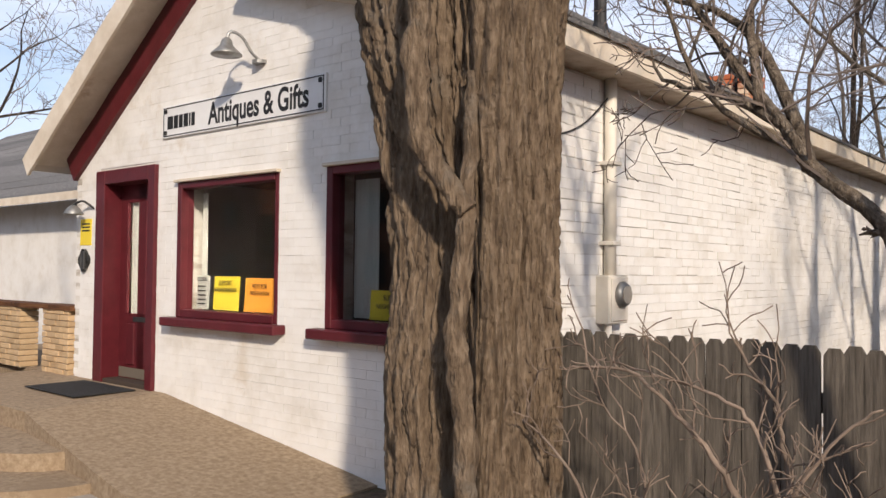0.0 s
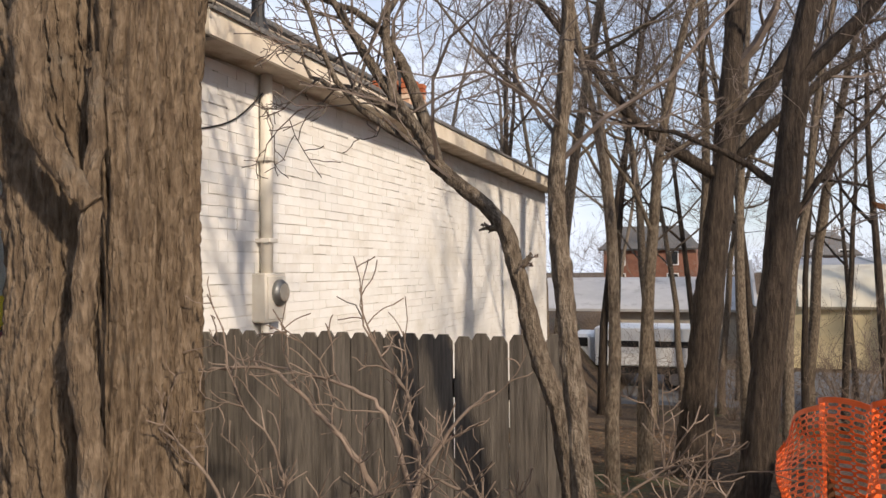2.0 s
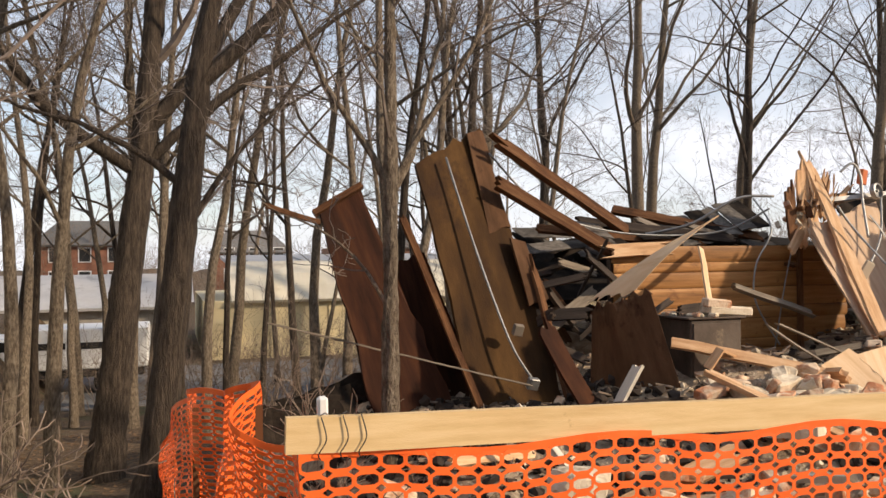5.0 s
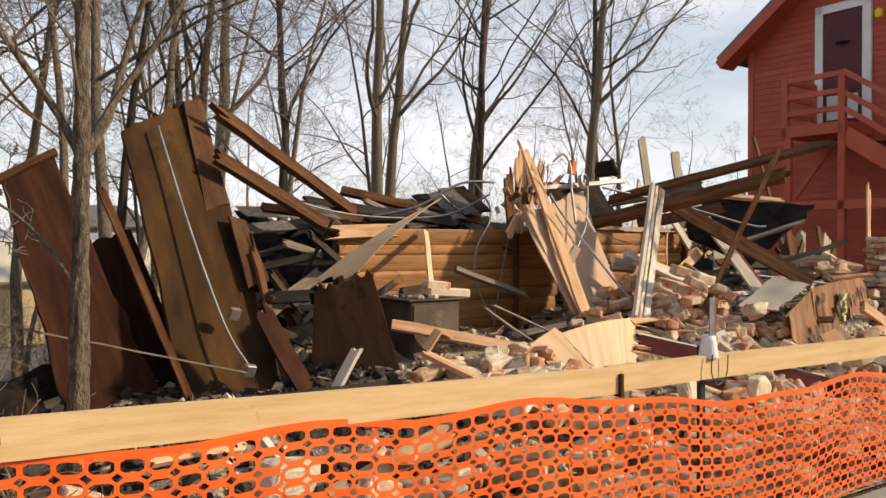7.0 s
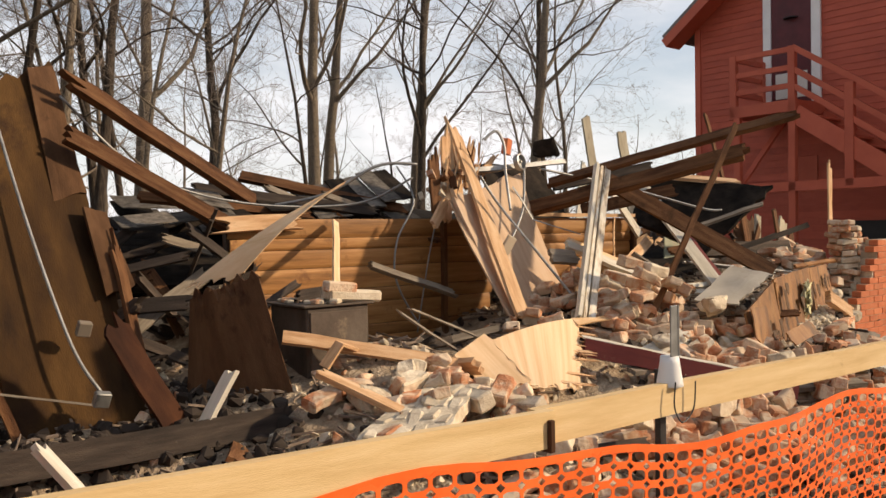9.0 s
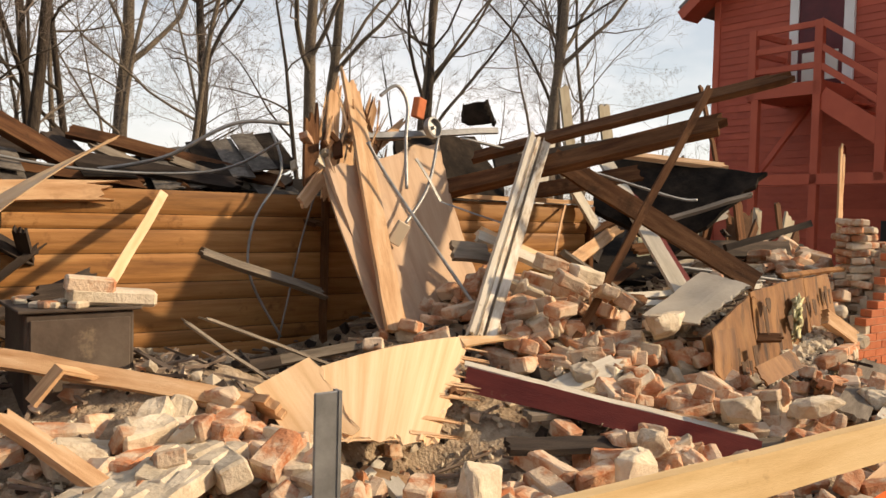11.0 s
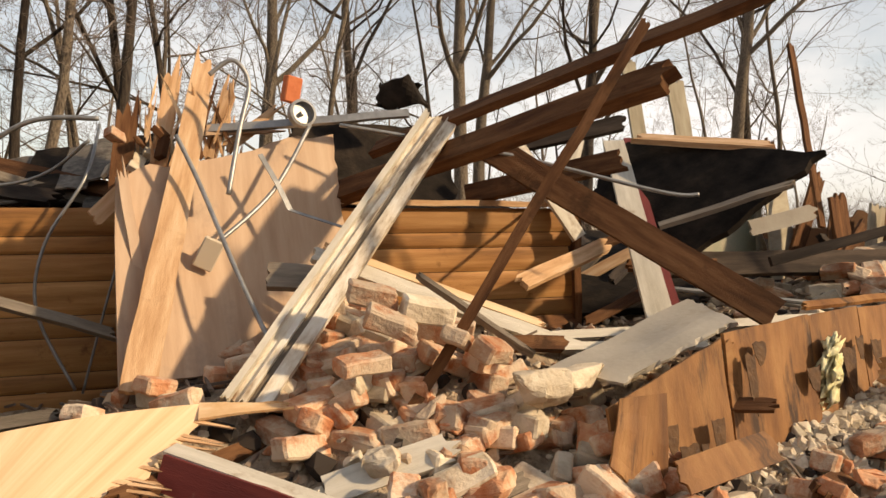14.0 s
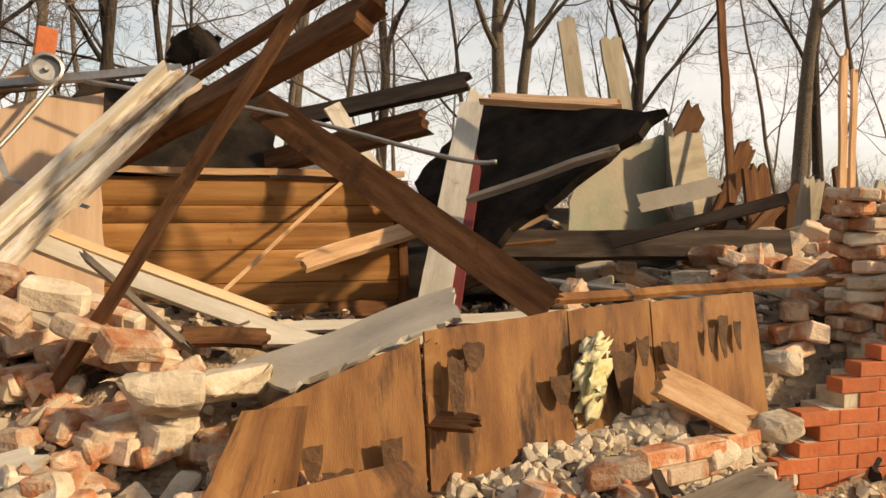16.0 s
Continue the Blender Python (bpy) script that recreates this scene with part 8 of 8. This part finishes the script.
# ---- across the parking lot ----
wh = thing("warehouse", (8, 29, -1.6), "cream metal warehouse with a pale grey roof", "warehouse")
part("wall", slab((1.4, 29, -1.7), (26, 41, 0.30)), "cream", wh)
part("roof", panel((2.3, 28.7, 0.30), (26.4, 28.7, 0.30), (26.4, 31.2, 1.62), (2.3, 31.2, 1.62), 0.12, 4, 4, curl=lambda u, v: 0.25 * math.sin(math.pi * v), wave=0.02), "paleroof", wh)
part("roof_top", panel((2.3, 31.2, 1.62), (26.4, 31.2, 1.62), (26.4, 36, 1.9), (2.3, 36, 1.9), 0.12, 4, 4, wave=0.02), "greyroof", wh)
part("roof_end", panel((1.0, 28.7, 0.30), (1.0, 35, 1.85), (1.0, 41, 0.3), (1.0, 40, 0.2), 0.1, 2, 2, wave=0), "greyroof", wh)
for k in range(24):
    part("siding_rib", slab((1.6 + k * 1.0, 28.96, -1.6), (1.66 + k * 1.0, 29.0, 0.28)), "cream", wh)
for k in range(12):
    part("roof_seam", one_board((3.0 + k * 2.0, 31.2, 1.66), (3.0 + k * 2.0, 36, 1.94), 0.06, 0.04, (0, -0.25, 1)), "greyroof", wh)
lt = thing("low_shed", (-9, 31, -1.6), "long low grey shed beyond the parking lot", "shed")
part("wall", slab((-22, 31, -1.7), (0.6, 38, 0.1)), "drywall", lt)
part("roof", panel((-22.5, 30.6, 0.1), (0.9, 30.6, 0.1), (0.9, 34.5, 1.2), (-22.5, 34.5, 1.2), 0.1, 4, 4, wave=0.02), "greyroof", lt)
for k, (s, d, w, hh) in enumerate(((-9, 66, 7, 4.6), (3.5, 70, 6, 4.0), (14, 74, 8, 4.4))):
    fb = thing("brick_house", (s, d, -1.5), "distant red brick house among trees", "house", "distant brick houses")
    part("wall", slab((s, d, -2), (s + w, d + 6, hh - 1.5)), "farbrick", fb)
    part("roof", panel((s - 0.4, d - 0.4, hh - 1.5), (s + w + 0.4, d - 0.4, hh - 1.5), (s + w - 1.2, d + 3, hh + 0.4), (s + 1.2, d + 3, hh + 0.4), 0.15, 2, 2, wave=0), "roof", fb)
    for q in range(3):
        for r in range(2):
            win = part("window", slab((s + 0.8 + q * 2.0, d - 0.06, 0.1 + r * 1.7), (s + 1.7 + q * 2.0, d - 0.005, 1.2 + r * 1.7), 0.01), "white", fb)
            part("pane", slab((s + 0.88 + q * 2.0, d - 0.075, 0.17 + r * 1.7), (s + 1.62 + q * 2.0, d - 0.06, 1.13 + r * 1.7)), "black", win)


def box_truck():
    t = thing("box_truck", (-2.4, 22.5, -1.62), "white box truck with a lettered side, parked", "truck")
    g = -1.62
    s0 = -4.75
    part("cargo_box", slab((s0 + 1.55, 22.3, g + 0.62), (s0 + 4.6, 24.4, g + 1.62), 0.03), "white", t)
    part("chassis", slab((s0 + 0.2, 22.5, g + 0.40), (s0 + 4.5, 24.2, g + 0.60), 0.02), "darkmetal", t)
    bm = slab((s0 + 0.75, 22.45, g + 0.5), (s0 + 1.5, 24.2, g + 1.42), 0.08)
    cab2 = part("cab", bm, "white", t)
    part("hood", slab((s0, 22.55, g + 0.5), (s0 + 0.8, 24.1, g + 1.05), 0.10), "white", t)
    part("side_window", slab((s0 + 0.85, 22.435, g + 1.1), (s0 + 1.35, 22.45, g + 1.34), 0.004), "black", cab2)
    part("windscreen", slab((s0 + 0.735, 22.6, g + 1.1), (s0 + 0.75, 24.0, g + 1.36), 0.004), "black", cab2)
    part("bumper", slab((s0 - 0.06, 22.5, g + 0.32), (s0 + 0.05, 24.2, g + 0.52), 0.02), "darkmetal", t)
    for x in (s0 + 0.45, s0 + 3.6):
        w = part("wheel", lathe([(0.10, -0.01), (0.27, 0.0), (0.29, 0.05), (0.29, 0.20), (0.2, 0.24)], (0, 0, 0), 20), "rubber", t, "", True)
        w.data.transform(Matrix.Translation(Vector((x, 22.42, g + 0.29)) - BASE[t]) @ pose(0, 0, 0, -90, 0, 0) @ Matrix.Translation(BASE[t]))
        rim = part("rim", lathe([(0.15, -0.02), (0.16, 0.02)], (0, 0, 0), 14), "metal", w)
        rim.data.transform(Matrix.Translation(Vector((x, 22.40, g + 0.29)) - BASE[t]) @ pose(0, 0, 0, -90, 0, 0) @ Matrix.Translation(BASE[t]))
    for a, b, z in ((1.9, 2.7, 1.12), (2.8, 4.0, 1.12)):
        part("text_bar", slab((s0 + a, 22.29, g + z), (s0 + b, 22.30, g + z + 0.16)), "black", t)


box_truck()
# outdoor chair in the wood
ch = thing("garden_chair", (-2.0, 9.0, -0.75), "grey plastic garden chair under the trees", "chair")
c0 = Vector((-1.95, 9.2, ground_z(-1.95, 9.2)))
part("seat", block(c0 + Vector((0, 0, 0.38)), (0.42, 0.42, 0.03), bevel=0.008), "drywall", ch)
part("backrest", block(c0 + Vector((0.1, 0.2, 0.62)), (0.42, 0.03, 0.45), (-12, 0, 20), bevel=0.008), "drywall", ch)
for x in (-0.18, 0.18):
    for y in (-0.18, 0.18):
        part("leg", block(c0 + Vector((x, y, 0.19)), (0.03, 0.03, 0.38)), "drywall", ch)

# ---- across the street ----
# unseen houses, added to hold back low sky light and darken window reflections
for k, (s0, wide, high) in enumerate(((-62, 13, 6.0), (-45, 11, 7.0), (-31, 12, 6.2), (-16, 11, 5.6), (-2, 12, 6.4), (13, 11, 6.0), (27, 12, 6.6))):
    oh = thing("street_house", (s0 + wide / 2, -17, -0.1), "unseen dark house added across the street against sky light", "house", "houses across the street")
    part("wall", slab((s0, -26, -0.2), (s0 + wide, -17, high)), "farbrick", oh)
    part("roof", panel((s0 - 0.5, -16.5, high), (s0 + wide + 0.5, -16.5, high), (s0 + wide + 0.5, -21.5, high + 3), (s0 - 0.5, -21.5, high + 3), 0.2, 2, 2, wave=0), "roof", oh)
    for q in range(3):
        for r in range(2):
            part("window", slab((s0 + 1.5 + q * 3.4, -16.99, 0.9 + r * 2.7), (s0 + 2.7 + q * 3.4, -16.93, 2.3 + r * 2.7)), "black", oh)

# ---- bricks of the shop's walls ----


def shop_bricks():
    rb2 = random.Random(321)
    V, F = [], []

    def box(lo, hi):
        b = len(V)
        V.extend([(lo[0], lo[1], lo[2]), (hi[0], lo[1], lo[2]), (hi[0], hi[1], lo[2]), (lo[0], hi[1], lo[2]), (lo[0], lo[1], hi[2]), (hi[0], lo[1], hi[2]), (hi[0], hi[1], hi[2]), (lo[0], hi[1], hi[2])])
        F.extend([(b, b + 1, b + 5, b + 4), (b + 1, b + 2, b + 6, b + 5), (b + 2, b + 3, b + 7, b + 6), (b + 3, b, b + 4, b + 7), (b + 4, b + 5, b + 6, b + 7), (b + 3, b + 2, b + 1, b)])
    z, r = -0.3, 0
    while z < 4.7:
        s = S0 + (0.105 if r % 2 else 0)
        while s < S1 - 0.02:
            e = min(s + 0.207, S1)
            pieces = [(s, e)]
            for oa, ob2, lo2, hi2 in OPENINGS:
                if lo2 - 0.03 < z + 0.034 < hi2 + 0.01:
                    pieces = [q for x0, x1 in pieces for q in ((x0, min(x1, oa)), (max(x0, ob2), x1)) if q[1] - q[0] > 0.012]
            for x0, x1 in pieces:
                if z + 0.068 < gable_z((x0 + x1) / 2) - 0.02:
                    p = 0.006 + rb2.uniform(0, 0.0025)
                    g = 0.0008 if rb2.random() < 0.9 else 0.003
                    box((x0 + 0.0006, D0 - p, z + g), (x1 - 0.0006, D0 + 0.01, z + 0.0694))
            s = e + 0.001
        z += 0.07
        r += 1
    ob = new("front_brickwork", raw_mesh([Vector(v) - BASE[shop_front] for v in V], F, "front_brickwork", "white_brick"))
    ob.parent = shop_front
    tagged(ob, kind="stuff")
    V2, F2 = V, F
    V, F = [], []
    z, r = -1.2, 0
    n = 0
    parts = []
    while z < 2.80:
        d = D0 + (0.105 if r % 2 else 0)
        while d < D1:
            e = min(d + 0.207, D1)
            p = 0.006 + rb2.uniform(0, 0.005)
            g = 0.001 if rb2.random() < 0.6 else rb2.uniform(0.003, 0.008)
            if 1.15 < z and d < 7.3 and n < 300:
                parts.append((d, e, z, p, g))
                n += 1
            else:
                b = len(V)
                lo, hi = (S1 - 0.01, d + 0.0006, z + g), (S1 + p, e - 0.0006, z + 0.0692)
                V.extend([(lo[0], lo[1], lo[2]), (hi[0], lo[1], lo[2]), (hi[0], hi[1], lo[2]), (lo[0], hi[1], lo[2]), (lo[0], lo[1], hi[2]), (hi[0], lo[1], hi[2]), (hi[0], hi[1], hi[2]), (lo[0], hi[1], hi[2])])
                F.extend([(b, b + 1, b + 5, b + 4), (b + 1, b + 2, b + 6, b + 5), (b + 2, b + 3, b + 7, b + 6), (b + 4, b + 5, b + 6, b + 7), (b + 3, b, b + 4, b + 7)])
            d = e + 0.001
        z += 0.07
        r += 1
    ob = new("side_brickwork", raw_mesh([Vector(v) - BASE[shop_side] for v in V], F, "side_brickwork", "white_brick"))
    ob.parent = shop_side
    tagged(ob, kind="stuff")
    for d, e, z, p, g in parts:
        part("brick", slab((S1 - 0.01, d + 0.0006, z + g), (S1 + p, e - 0.0006, z + 0.0692)), "white_brick", shop_side)


shop_bricks()
